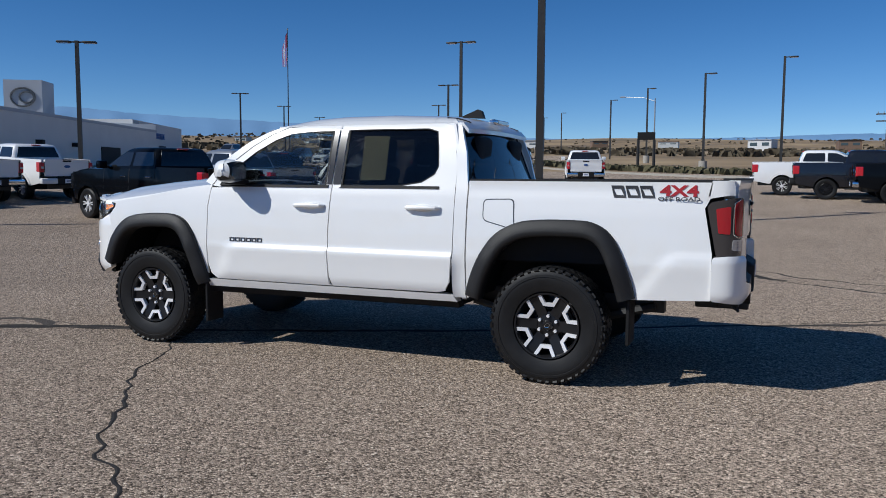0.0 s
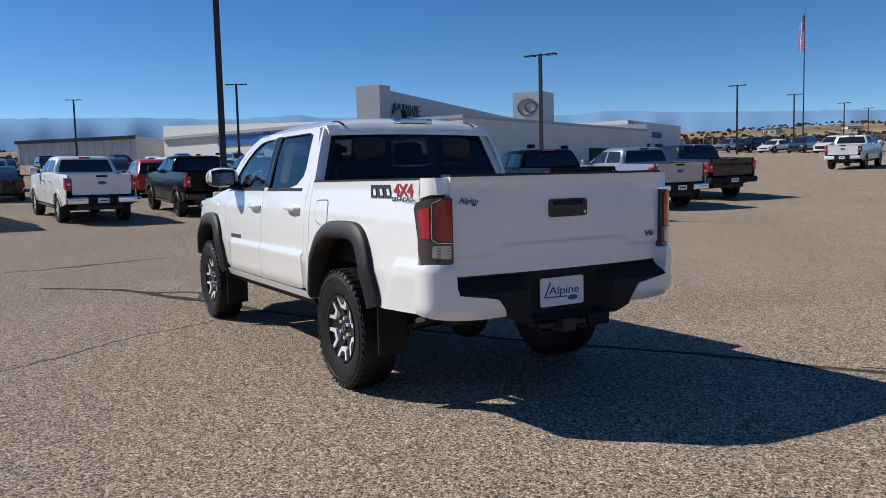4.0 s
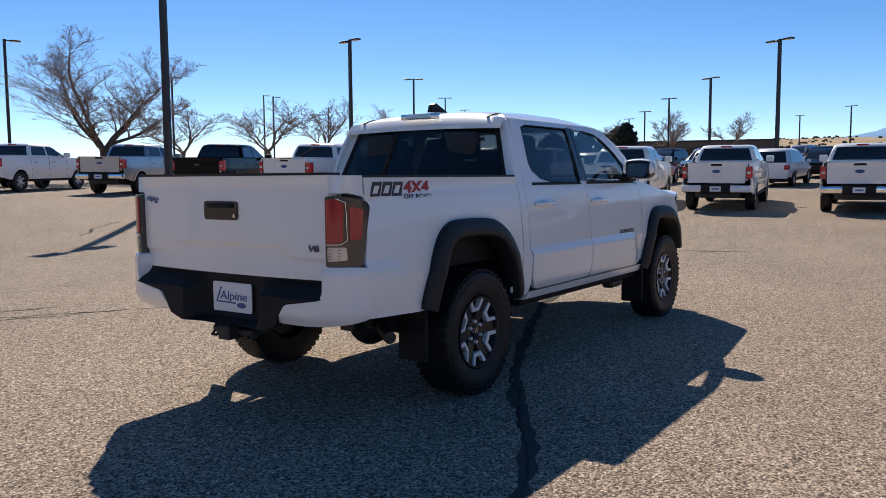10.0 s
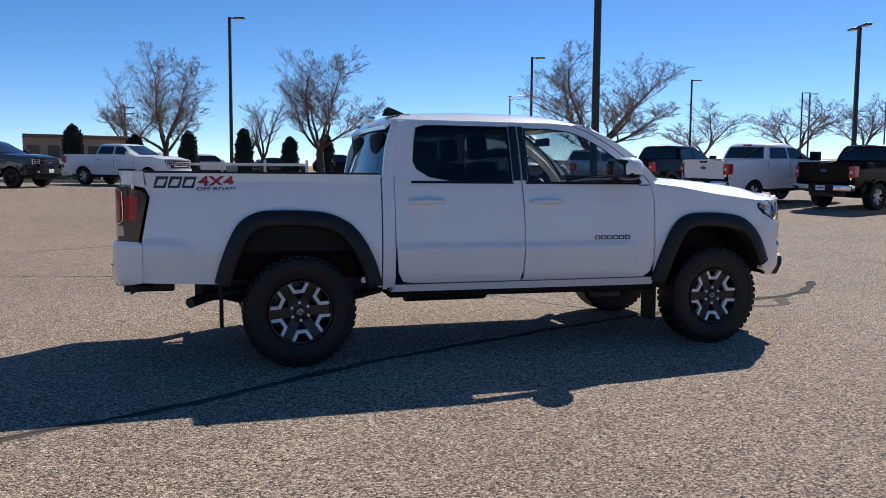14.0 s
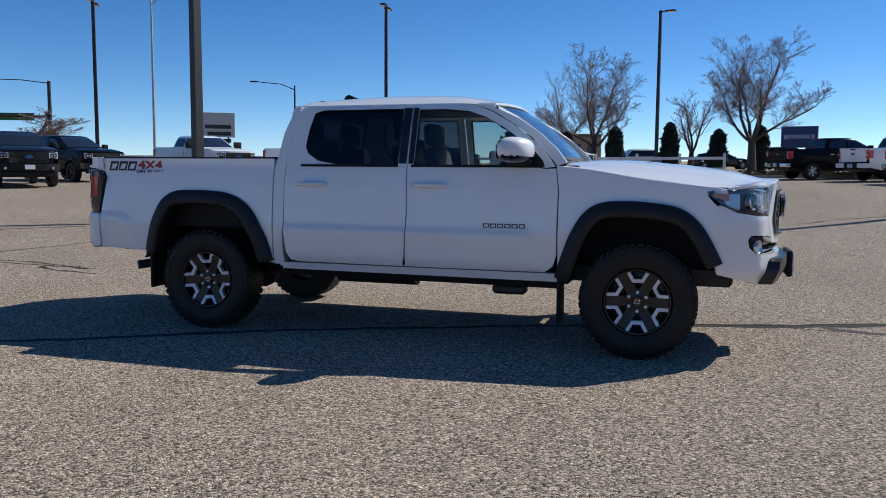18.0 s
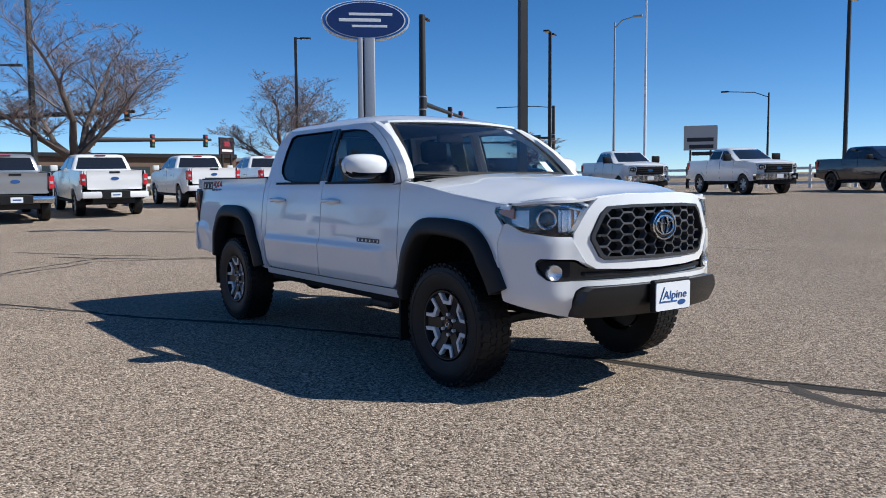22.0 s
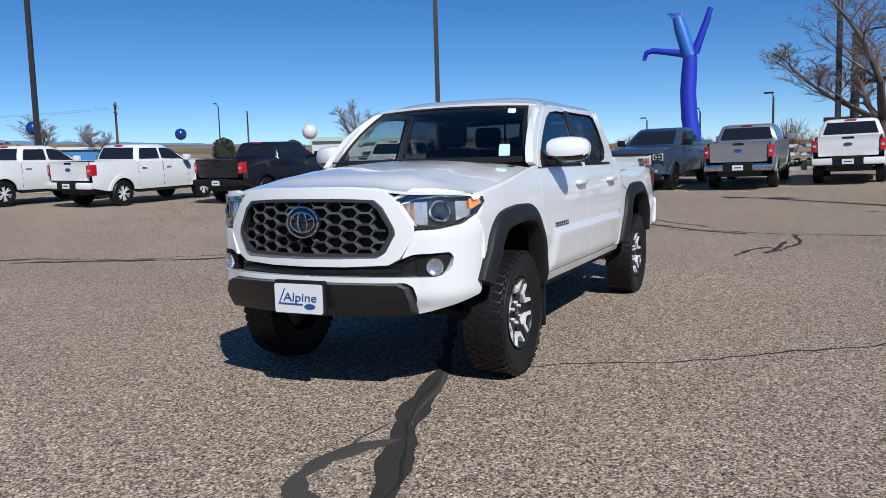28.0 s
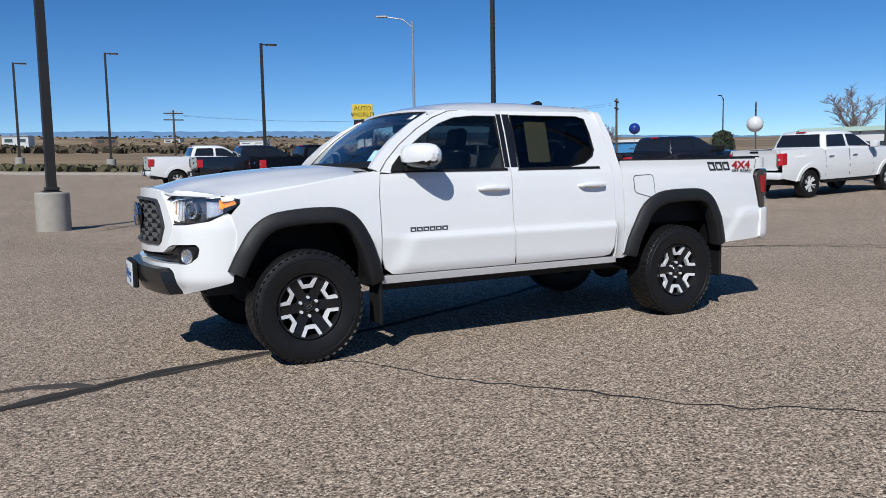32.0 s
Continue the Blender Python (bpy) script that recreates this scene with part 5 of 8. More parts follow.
def pickup(paint, colour_words, bumper, bright=True, heavy=False, flare=False):
    """A full-size crew-cab pickup, nose along +x, tail at -3.0."""
    half, roof_z = 1.0, 1.94 + 0.08 * heavy
    fa, ra, R = 1.86, -1.80, 0.41 + 0.02 * heavy
    up = 0.06 * heavy
    top = thing("pickup_truck", pose(0, 0, 0), f"{colour_words} crew-cab pickup truck parked on the lot", "truck", "parked pickups")
    fn = lambda s: (lambda x, z, w: Vector((x, s * (side_width(z - up, half) - 0.10 * smooth(2.2, 2.9, x) ** 2 - 0.03 * smooth(-2.6, -3.0, x) - w), z)))
    for s in (1, -1):
        lo = 0.50 + up
        out = [(2.72, lo + 0.06)] + arch(fa, 0.53, lo)[::-1] + [(fa - 0.62, lo), (ra + 0.62, lo)] + arch(ra, 0.53, lo)[::-1] + [(-2.92, lo + 0.12), (-2.99, 1.44 + up), (-1.16, 1.44 + up), (-1.14, 1.40 + up), (1.10, 1.37 + up), (1.42, 1.36 + up), (2.3, 1.29 + up), (2.72, 1.22 + up), (2.80, 1.10 + up)]
        side = part("body_side", plate(out, fn(s), 0.03, 0.22, 0.14), paint, top)
        for cx in (fa, ra):
            pts = arch(cx, 0.53, lo + 0.02)
            inner = [(cx + (x - cx) * 0.90, 0.42 + (z - 0.42) * 0.90) for x, z in pts]
            outer = [(cx + (x - cx) * 1.10, 0.42 + (z - 0.42) * 1.10) for x, z in pts]
            part("arch_trim", hoop(outer, inner, lambda x, z, w: fn(s)(x, z, w) + Vector((0, s * 0.025, 0)), 0.04, False, 1), FLARE if flare else paint, side)
            hs = bmesh.new()
            rows = [[hs.verts.new((x, s * y, z)) for y in (0.96, 0.55)] for x, z in pts]
            for a, b in zip(rows, rows[1:]):
                hs.faces.new((a[0], a[1], b[1], b[0]))
            hs.faces.new([r[1] for r in rows])
            part("wheel_housing", hs, BLACKPL, side)
        for x0, x1 in ((-1.12, -0.05), (-0.03, 1.08)):
            part("door_handle", box(x0 + 0.12, x0 + 0.34, s * 0.985, s * 1.015, 1.17 + up, 1.20 + up, 0.008, 1), CHROME if bright and not heavy else paint, side)
            for xx in (x0, x1):
                part("door_seam", plate([(xx - 0.006, 0.60 + up), (xx + 0.006, 0.60 + up), (xx + 0.006, 1.38 + up), (xx - 0.006, 1.38 + up)], lambda x, z, w: fn(s)(x, z, w) + Vector((0, s * 0.002, 0)), 0.004, 0.2, 0.2), BLACKPL, side)
        part("running_board", box(-1.15, 1.25, s * 0.80, s * 0.99, 0.40 + up, 0.46 + up, 0.02, 1), BLACKPL, top)
        # cab side glass, slightly proud of the cab
        tw = lambda z: 0.945 - (z - 1.38 - up) * 0.36
        gl = lambda x, z, w: Vector((x, s * (tw(z) + 0.006 - w), z))
        for q in ([(-1.02, 1.47 + up), (-0.14, 1.46 + up), (-0.14, 1.82 + up), (-0.88, 1.82 + up)], [(-0.04, 1.46 + up), (0.94, 1.42 + up), (0.48, 1.74 + up), (0.30, 1.81 + up), (-0.04, 1.82 + up)]):
            part("side_window", plate(rounded(q, 0.05), gl, 0.008, 0.4), DARKGLASS, top)
        part("door_mirror", box(0.82, 1.0, s * 1.02, s * (1.25 + 0.1 * heavy), 1.38 + up, (1.58 + 0.1 * heavy) + up, 0.03, 2), BLACKPL if heavy or not bright else paint, top)
        part("mirror_arm", box(0.88, 0.97, s * 0.92, s * 1.05, 1.40 + up, 1.45 + up, 0.01, 1), BLACKPL, top)
        # lamps
        tl = part("tail_lamp", plate(rounded([(s * 0.835, 0.99 + up), (s * 0.985, 1.01 + up), (s * 0.985, 1.35 + up), (s * 0.835, 1.33 + up)], 0.025), lambda y, z, w: Vector((-3.035 + 0.05 * smooth(0.90, 0.99, abs(y)) + w, y, z)), 0.19, 0.05), TAILRED, top)
        part("lamp_inset", box(-3.043, -3.03, s * 0.855, s * 0.945, 1.13 + up, 1.20 + up, 0.006, 1), LAMPCLEAR, tl)
        part("lamp_surround", box(-3.04, -3.025, s * 0.815, s * 0.833, 0.99 + up, 1.35 + up, 0.003, 1), GLOSSBLACK, tl)
        bow = lambda w0: (lambda y, z, w: Vector((2.92 + w0 - 0.7 * max(0, abs(y) - 0.6) ** 1.4 - w, y, z)))
        hd = part("headlamp", plate(rounded([(s * 0.60, 0.99 + up), (s * 0.91, 0.96 + up), (s * 0.91, 1.21 + up), (s * 0.60, 1.18 + up)], 0.02), bow(0.0), 0.10, 0.08), GLOSSBLACK, top)
        part("lamp_strip", hoop([(s * 0.61, 1.0 + up), (s * 0.90, 0.97 + up), (s * 0.90, 1.20 + up), (s * 0.61, 1.17 + up)], [(s * 0.64, 1.025 + up), (s * 0.865, 1.0 + up), (s * 0.865, 1.17 + up), (s * 0.64, 1.145 + up)], bow(0.008), 0.015), LAMPCLEAR, hd)
        for yy in (0.70, 0.80):
            part("lamp_bowl", rod((2.87, s * yy, 1.085 + up), (2.925 - 0.7 * (yy - 0.6) ** 1.4, s * yy, 1.085 + up), 0.035, n=10), LAMPCLEAR, hd)
        part("fog_lamp", rod((2.86, s * 0.72, 0.66 + up), (2.97, s * 0.72, 0.66 + up), 0.045, n=12), LAMPCLEAR, top)
    # bonnet
    part("bonnet", surface(steps(1.12, 2.82, 10), steps(-1, 1, 14), lambda x, k, w: Vector((x, k * ramp(x, [(1.12, 0.93), (2.3, 0.93), (2.82, 0.80)]), ramp(x, [(1.12, 1.42), (2.0, 1.40), (2.6, 1.34), (2.82, 1.24)]) + up - (0.05 + 0.04 * smooth(2, 2.8, x)) * abs(k) ** 4 - w)), 0.02), paint, top)
    # cab shell: four leaning walls and a roof
    rows = [(1.37 + up, -1.16, 1.36, 0.945), (1.62 + up, -1.10, 0.86, 0.86), (1.84 + up, -1.00, 0.46, 0.775), (1.91 + up, -0.93, 0.30, 0.72), (roof_z, -0.80, 0.12, 0.58)]
    bm = bmesh.new()
    rings = []
    for z, x0, x1, y in rows:
        bow = 0.10 if z < roof_z else 0.03
        ring = [(x0, y * 0.93), (x0 + 0.06, y), (x1 - 0.18, y), (x1, y * 0.80), (x1 + bow, 0), (x1, -y * 0.80), (x1 - 0.18, -y), (x0 + 0.06, -y), (x0, -y * 0.93), (x0 - 0.02, 0)]
        rings.append([bm.verts.new((px, py, z)) for px, py in ring])
    for a, b in zip(rings, rings[1:]):
        for k in range(len(a)):
            bm.faces.new((a[k], a[(k + 1) % len(a)], b[(k + 1) % len(a)], b[k]))
    bm.faces.new(rings[-1])
    bmesh.ops.recalc_face_normals(bm, faces=bm.faces)
    part("cab", bm, paint, top, "", 40)

    def lean(k, v, w):
        z = 1.435 + up + v * (1.86 - 1.435)
        x = ramp(z - up, [(1.37, 1.36), (1.62, 0.86), (1.84, 0.46), (1.91, 0.30)])
        y = ramp(z - up, [(1.37, 0.945), (1.62, 0.86), (1.84, 0.775)]) * 0.80
        return Vector((x + 0.10 * (1 - abs(k)) + 0.012 - w, k * y, z + 0.006))

    part("windscreen", surface([-1, -0.5, 0, 0.5, 1], steps(0, 1, 4), lean, 0.008), DARKGLASS, top)

    def rear(k, v, w):
        z = 1.47 + up + v * 0.37
        x = ramp(z - up, [(1.37, -1.16), (1.62, -1.10), (1.84, -1.0)])
        y = ramp(z - up, [(1.37, 0.945), (1.62, 0.86), (1.84, 0.775)]) * 0.86
        return Vector((x - 0.02 * (1 - abs(k)) - 0.010 + w, k * y, z))

    part("rear_window", surface([-1, -0.5, 0, 0.5, 1], steps(0, 1, 3), rear, 0.008), DARKGLASS, top)
    part("roof_lamp", box(-1.02, -0.94, -0.16, 0.16, 1.885 + up, 1.925 + up, 0.01, 1), TAILRED, top)
    # bed, tailgate, bumpers
    part("bed_floor", box(-2.95, -1.2, -0.90, 0.90, 0.90 + up, 0.94 + up), BLACKPL, top)
    for s in (1, -1):
        part("bed_wall", box(-2.95, -1.2, s * 0.86, s * 0.92, 0.92 + up, 1.425 + up), BLACKPL, top)
    part("bed_headboard", box(-1.24, -1.19, -0.92, 0.92, 0.55 + up, 1.43 + up), paint, top)
    tg = part("tailgate", plate(rounded([(-0.80, 0.86 + up), (0.80, 0.86 + up), (0.81, 1.44 + up), (-0.81, 1.44 + up)], 0.03), lambda y, z, w: Vector((-3.02 - 0.02 * smooth(1.36, 1.44, z - up) + 0.012 * smooth(1.1, 1.0, z - up) + w, y, z)), 0.08, 0.3, 0.08), paint, top)
    part("tailgate_handle", box(-3.035, -3.02, -0.16, 0.16, 1.36 + up, 1.43 + up, 0.01, 1), BLACKPL, tg)
    ov = lathe([(0.0, -0.006), (0.115, -0.004), (0.12, 0.004)], 24, "x")
    ov.transform(Matrix.Translation((-3.034, 0, 1.20 + up)) @ Matrix.Diagonal((1, 1, 0.42, 1)))
    part("oval_badge", ov, INKBLUE if bright else GLOSSBLACK, tg)
    rb = part("rear_bumper", box(-3.13, -2.90, -0.97, 0.97, 0.60 + up, 0.80 + up, 0.04, 2), bumper, top)
    part("bumper_step", box(-3.14, -3.0, -0.42, 0.42, 0.56 + up, 0.83 + up, 0.02, 1), BLACKPL, rb)
    pl = part("rear_plate", box(-3.152, -3.142, -0.155, 0.155, 0.62 + up, 0.77 + up, 0.004, 1), PLATEWHITE, rb)
    part("plate_bar", box(-3.155, -3.151, -0.11, 0.10, 0.68 + up, 0.715 + up), INKBLUE, pl)
    part("front_bumper", plate([(-0.96, 0.56 + up), (0.96, 0.56 + up), (0.97, 0.80 + up), (-0.97, 0.80 + up)], lambda y, z, w: Vector((3.0 - 0.22 * abs(y) ** 3 - w, y, z)), 0.22, 0.15), bumper, top)
    part("air_dam", box(2.70, 2.90, -0.85, 0.85, 0.36 + up, 0.57 + up, 0.03, 1), BLACKPL, top)
    gr = part("grille", plate([(-0.60, 0.84 + up), (0.60, 0.84 + up), (0.63, 1.20 + up), (-0.63, 1.20 + up)], lambda y, z, w: Vector((2.93 - 0.10 * abs(y) ** 3 - w, y, z)), 0.10, 0.2), GLOSSBLACK if not bright else BLACKPL, top)
    for z in (0.93, 1.02, 1.11):
        part("grille_bar", box(2.90, 2.95, -0.57, 0.57, z + up - 0.014, z + up + 0.014, 0.005, 1), CHROME if bright and not heavy else BLACKPL, gr)
    ov = lathe([(0.0, 0.006), (0.125, 0.004), (0.13, -0.004)], 24, "x")
    ov.transform(Matrix.Translation((2.955, 0, 1.03 + up)) @ Matrix.Diagonal((1, 1, 0.42, 1)))
    part("oval_badge", ov, INKBLUE, gr)
    part("front_panel", plate([(-0.92, 0.80 + up), (0.92, 0.80 + up), (0.90, 1.26 + up), (-0.90, 1.26 + up)], lambda y, z, w: Vector((2.885 - 0.28 * abs(y) ** 3 - w, y, z)), 0.06, 0.2), paint, top)
    part("front_plate", box(3.0, 3.012, -0.155, 0.155, 0.62 + up, 0.77 + up, 0.004, 1), PLATEWHITE, top)
    und = part("chassis", box(-2.8, 2.6, -0.62, 0.62, 0.42 + up, 0.62 + up), STEELDARK, top)
    part("rear_axle", rod((ra, -0.8, R), (ra, 0.8, R), 0.07), STEELDARK, und)
    w0 = car_wheel(R, 0.28, bright)
    for k, (x, s) in enumerate(((fa, 1), (ra, 1), (fa, -1), (ra, -1))):
        m = pose(x, s * 0.86, R, 0, 0, 0 if s > 0 else 180) @ pose(0, 0, 0, 0, 13 * k, 0)
        w = w0 if k == 0 else copy_thing(w0, m)
        w.parent = top
        w.matrix_local = m
    return top


def suv(paint, colour_words, length=4.7, height=1.70, half=0.92, hatch=True):
    """A five-door car or sport utility, nose along +x."""
    top = thing("car", pose(0, 0, 0), f"{colour_words} parked in a far row", "car", "far parked cars")
    L, R = length / 2, 0.34
    fa, ra = L - 0.92, -L + 0.95
    belt = height * 0.60
    for s in (1, -1):
        out = [(L - 0.08, 0.42)] + [(fa + 0.42 * math.sin(a), 0.36 + 0.42 * math.cos(a)) for a in steps(1.45, -1.45, 10)] + [(ra + 0.42 * math.sin(a), 0.36 + 0.42 * math.cos(a)) for a in steps(1.45, -1.45, 10)] + [(-L + 0.05, 0.45), (-L, belt - 0.1), (-L + 0.10, belt + 0.03), (L - 1.35, belt), (L - 0.25, belt - 0.17), (L, belt - 0.35)]
        part("body_side", plate(out, lambda x, z, w: Vector((x, s * (half * ramp(z, [(0.35, 0.93), (0.7, 1.0), (belt, 0.94)]) - 0.22 * smooth(L - 0.9, L, x) - 0.10 * smooth(-L + 0.7, -L, x) - w), z)), 0.05, 0.3, 0.2), paint, top)
        win = [(-L + 0.35, belt + 0.06), (L - 1.55, belt + 0.05), (L - 2.15, height - 0.13), (-L + 0.75, height - 0.15)]
        part("side_window", plate(rounded(win, 0.06), lambda x, z, w: Vector((x, s * (half * (0.94 - 0.24 * (z - belt) / (height - belt)) + 0.008 - w), z)), 0.012, 0.5), DARKGLASS, top)
        part("headlamp", box(L - 0.30, L - 0.05, s * (half - 0.34), s * (half - 0.12), belt - 0.34, belt - 0.20, 0.03, 1), LAMPCLEAR, top)
        part("tail_lamp", box(-L - 0.01, -L + 0.15, s * (half - 0.28), s * (half - 0.05), belt - 0.25, belt - 0.05, 0.03, 1), TAILRED, top)
        part("door_mirror", box(L - 1.62, L - 1.48, s * (half + 0.0), s * (half + 0.17), belt + 0.02, belt + 0.16, 0.03, 1), paint, top)
    rows = [(belt - 0.02, -L + 0.08, L - 1.30, half * 0.945), (height - 0.10, -L + (0.45 if hatch else 1.1), L - 2.15, half * 0.72), (height, -L + (0.75 if hatch else 1.5), L - 2.55, half * 0.60)]
    bm = bmesh.new()
    rings = [[bm.verts.new(p) for p in ((x0, y * 0.9, z), (x0 + 0.15, y, z), (x1 - 0.15, y, z), (x1, y * 0.8, z), (x1 + 0.06, 0, z), (x1, -y * 0.8, z), (x1 - 0.15, -y, z), (x0 + 0.15, -y, z), (x0, -y * 0.9, z))] for z, x0, x1, y in rows]
    for a, b in zip(rings, rings[1:]):
        for k in range(9):
            bm.faces.new((a[k], a[(k + 1) % 9], b[(k + 1) % 9], b[k]))
    bm.faces.new(rings[-1])
    bmesh.ops.recalc_face_normals(bm, faces=bm.faces)
    part("cabin", bm, paint, top, "", 40)
    part("windscreen", surface([-1, 0, 1], steps(0, 1, 2), lambda k, v, w: Vector((L - 1.34 - 0.80 * v + 0.05 * (1 - abs(k)) + 0.015 - w, k * half * (0.74 - 0.16 * v), belt + 0.03 + v * (height - belt - 0.14))), 0.01), DARKGLASS, top)
    part("rear_window", surface([-1, 0, 1], steps(0, 1, 2), lambda k, v, w: Vector((-L + 0.10 + (0.34 if hatch else 0.95) * v - 0.012 + w, k * half * (0.80 - 0.16 * v), belt + 0.05 + v * (height - belt - 0.18))), 0.01), DARKGLASS, top)
    part("bonnet", surface(steps(L - 1.38, L - 0.05, 5), steps(-1, 1, 8), lambda x, k, w: Vector((x, k * (half * 0.93 - 0.20 * smooth(L - 0.9, L, x)), belt + 0.03 - 0.20 * smooth(L - 1.0, L, x) - 0.05 * k ** 4 - w)), 0.02), paint, top)
    part("front_bumper", plate([(-half * 0.80, 0.30), (half * 0.80, 0.30), (half * 0.80, belt - 0.20), (-half * 0.80, belt - 0.20)], lambda y, z, w: Vector((L - 0.02 - 0.25 * abs(y) ** 2.5 - w, y, z)), 0.1, 0.2), paint, top)
    part("grille", plate([(-0.45, 0.45), (0.45, 0.45), (0.5, belt - 0.28), (-0.5, belt - 0.28)], lambda y, z, w: Vector((L + 0.005 - 0.25 * abs(y) ** 2.5 - w, y, z)), 0.03, 0.2), BLACKPL, top)
    part("tailgate", plate([(-half * 0.86, 0.38), (half * 0.86, 0.38), (half * 0.88, belt + 0.06), (-half * 0.88, belt + 0.06)], lambda y, z, w: Vector((-L + 0.02 + 0.1 * abs(y) ** 3 + w, y, z)), 0.1, 0.3), paint, top)
    part("underbody", box(-L + 0.2, L - 0.3, -half + 0.25, half - 0.25, 0.22, 0.5), BLACKPL, top)
    w0 = car_wheel(R, 0.22, True)
    for k, (x, s) in enumerate(((fa, 1), (ra, 1), (fa, -1), (ra, -1))):
        m = pose(x, s * (half - 0.13), R, 0, 0, 0 if s > 0 else 180)
        w = w0 if k == 0 else copy_thing(w0, m)
        w.parent = top
        w.matrix_local = m
    return top


LOOKS = {
    "white": (CARWHITE, "white", CARWHITE, True, False, False),
    "white_chrome": (CARWHITE, "white", CHROME, True, False, False),
    "white_heavy": (CARWHITE, "tall white heavy-duty", CHROME, True, True, False),
    "black": (CARBLACK, "glossy black", CHROME, True, False, False),
    "black_plain": (CARBLACK, "black", GLOSSBLACK, False, False, True),
    "grey": (CARGREY, "dark grey", BLACKPL, False, False, False),
    "silver": (CARSILVER, "silver", CHROME, True, False, False),
    "blue": (CARBLUE, "slate-blue electric", CARBLUE, False, False, False),
    "navy": (CARNAVY, "dark navy", BLACKPL, False, False, False),
}
made = {}


def park(kind, look_key, x, y, heading, ref=0.0):
    """Parks a vehicle: (x, y) is the spot under a point ref metres along it."""
    a = radians(heading)
    cx, cy = x - ref * math.cos(a), y - ref * math.sin(a)
    # lie on the slope of the lot
    e = 1.5
    f, b = ground_z(cx + e * math.cos(a), cy + e * math.sin(a)), ground_z(cx - e * math.cos(a), cy - e * math.sin(a))
    l, r = ground_z(cx - e * math.sin(a), cy + e * math.cos(a)), ground_z(cx + e * math.sin(a), cy - e * math.cos(a))
    m = pose(cx, cy, (f + b) / 2 + 0.004, 0, 0, heading) @ Matrix.Rotation(-math.atan2(f - b, 2 * e), 4, "Y") @ Matrix.Rotation(math.atan2(l - r, 2 * e), 4, "X")
    key = (kind, look_key)
    if key not in made:
        if kind == "pickup":
            made[key] = pickup(*LOOKS[look_key])
        else:
            p, words = {"white": (CARWHITE, "white"), "black": (CARBLACK, "black"), "grey": (CARGREY, "dark grey"), "silver": (CARSILVER, "silver"), "red": (CARRED, "red"), "blue": (CARBLUE, "blue")}[look_key]
            made[key] = suv(p, words + (" sport utility car" if kind == "suv" else " sedan"), 4.7 if kind == "suv" else 4.8, 1.70 if kind == "suv" else 1.45, 0.92, kind == "suv")
        made[key].matrix_world = m
        return made[key]
    return copy_thing(made[key], m)


TAIL, REAR_AXLE, NOSE = -3.05, -1.80, 2.95
for look_key, x, y, h, ref in (
    # row before the building, tails towards the middle
    ("white", 16.98, 9.57, 9, TAIL), ("white", 17.35, 6.45, 9, TAIL), ("white", 18.19, 3.39, 8, TAIL), ("white_chrome", 18.67, -0.31, 6, TAIL),
    ("black_plain", 19.16, -3.76, 2, TAIL), ("grey", 19.49, -6.17, -2, TAIL), ("black", 19.7, -8.4, -6, TAIL), ("black_plain", 20.05, -10.13, -8, TAIL), ("white_chrome", 20.47, -12.44, -10, TAIL), ("white", 20.33, -15.2, -12, TAIL),
    ("black", 10.76, -10.82, -12, REAR_AXLE), ("silver", 12.48, -16.07, -12, REAR_AXLE), ("grey", 13.98, -20.23, -12, REAR_AXLE),
    # curve of trucks towards the entrance
    ("white_chrome", 17.0, 10.9, 12, TAIL), ("black", 15.65, 13.56, 13, TAIL), ("white_heavy", 13.18, 16.04, 13, TAIL), ("black_plain", 12.65, 19.8, 26, TAIL), ("silver", 11.87, 24.48, 25, TAIL), ("white_chrome", 9.58, 29.12, 24, TAIL), ("white", 8.44, 32.32, 28, TAIL), ("black", 5.66, 34.99, 24, TAIL),
    # trucks facing in by the fence and the street
    ("white", -5.54, 34.67, -35, 0), ("grey", -10.94, 32.27, -28, 0), ("white_heavy", -15.25, 28.56, -26, 0), ("white_heavy", -19.45, 25.62, -27, 0), ("black_plain", -24.1, 22.44, -19, 0), ("navy", -21.6, 17.0, -36, 0),
    # white row with tails in
    ("white_chrome", -22.8, 13.8, 168, TAIL), ("white", -23.7, 10.35, 172, TAIL), ("white", -23.2, 7.3, 176, TAIL), ("white", -20.37, 3.04, 177, TAIL), ("silver", -19.24, 0.1, 178, TAIL),
    ("blue", -19.14, -2.98, -7, NOSE), ("grey", -18.27, -6.82, 178, TAIL), ("white", -16.01, -10.95, 180, TAIL), ("grey", -13.72, -14.95, 180, TAIL), ("white", -12.48, -18.7, 180, REAR_AXLE), ("white", -10.87, -22.19, 180, REAR_AXLE), ("grey", -8.54, -25.18, 180, REAR_AXLE), ("black", -6.7, -27.92, 180, REAR_AXLE),
    ("grey", -4.62, -30.38, 180, REAR_AXLE), ("white", -3.0, -33.07, 180, REAR_AXLE),
    # far side
    ("white_chrome", 6.41, -35.52, -75, TAIL), ("grey", 10.46, -35.87, -75, TAIL), ("black_plain", 17.58, -40.17, -70, TAIL), ("white", 22.01, -40.19, -70, TAIL),
):
    park("pickup", look_key, x, y, h, ref)

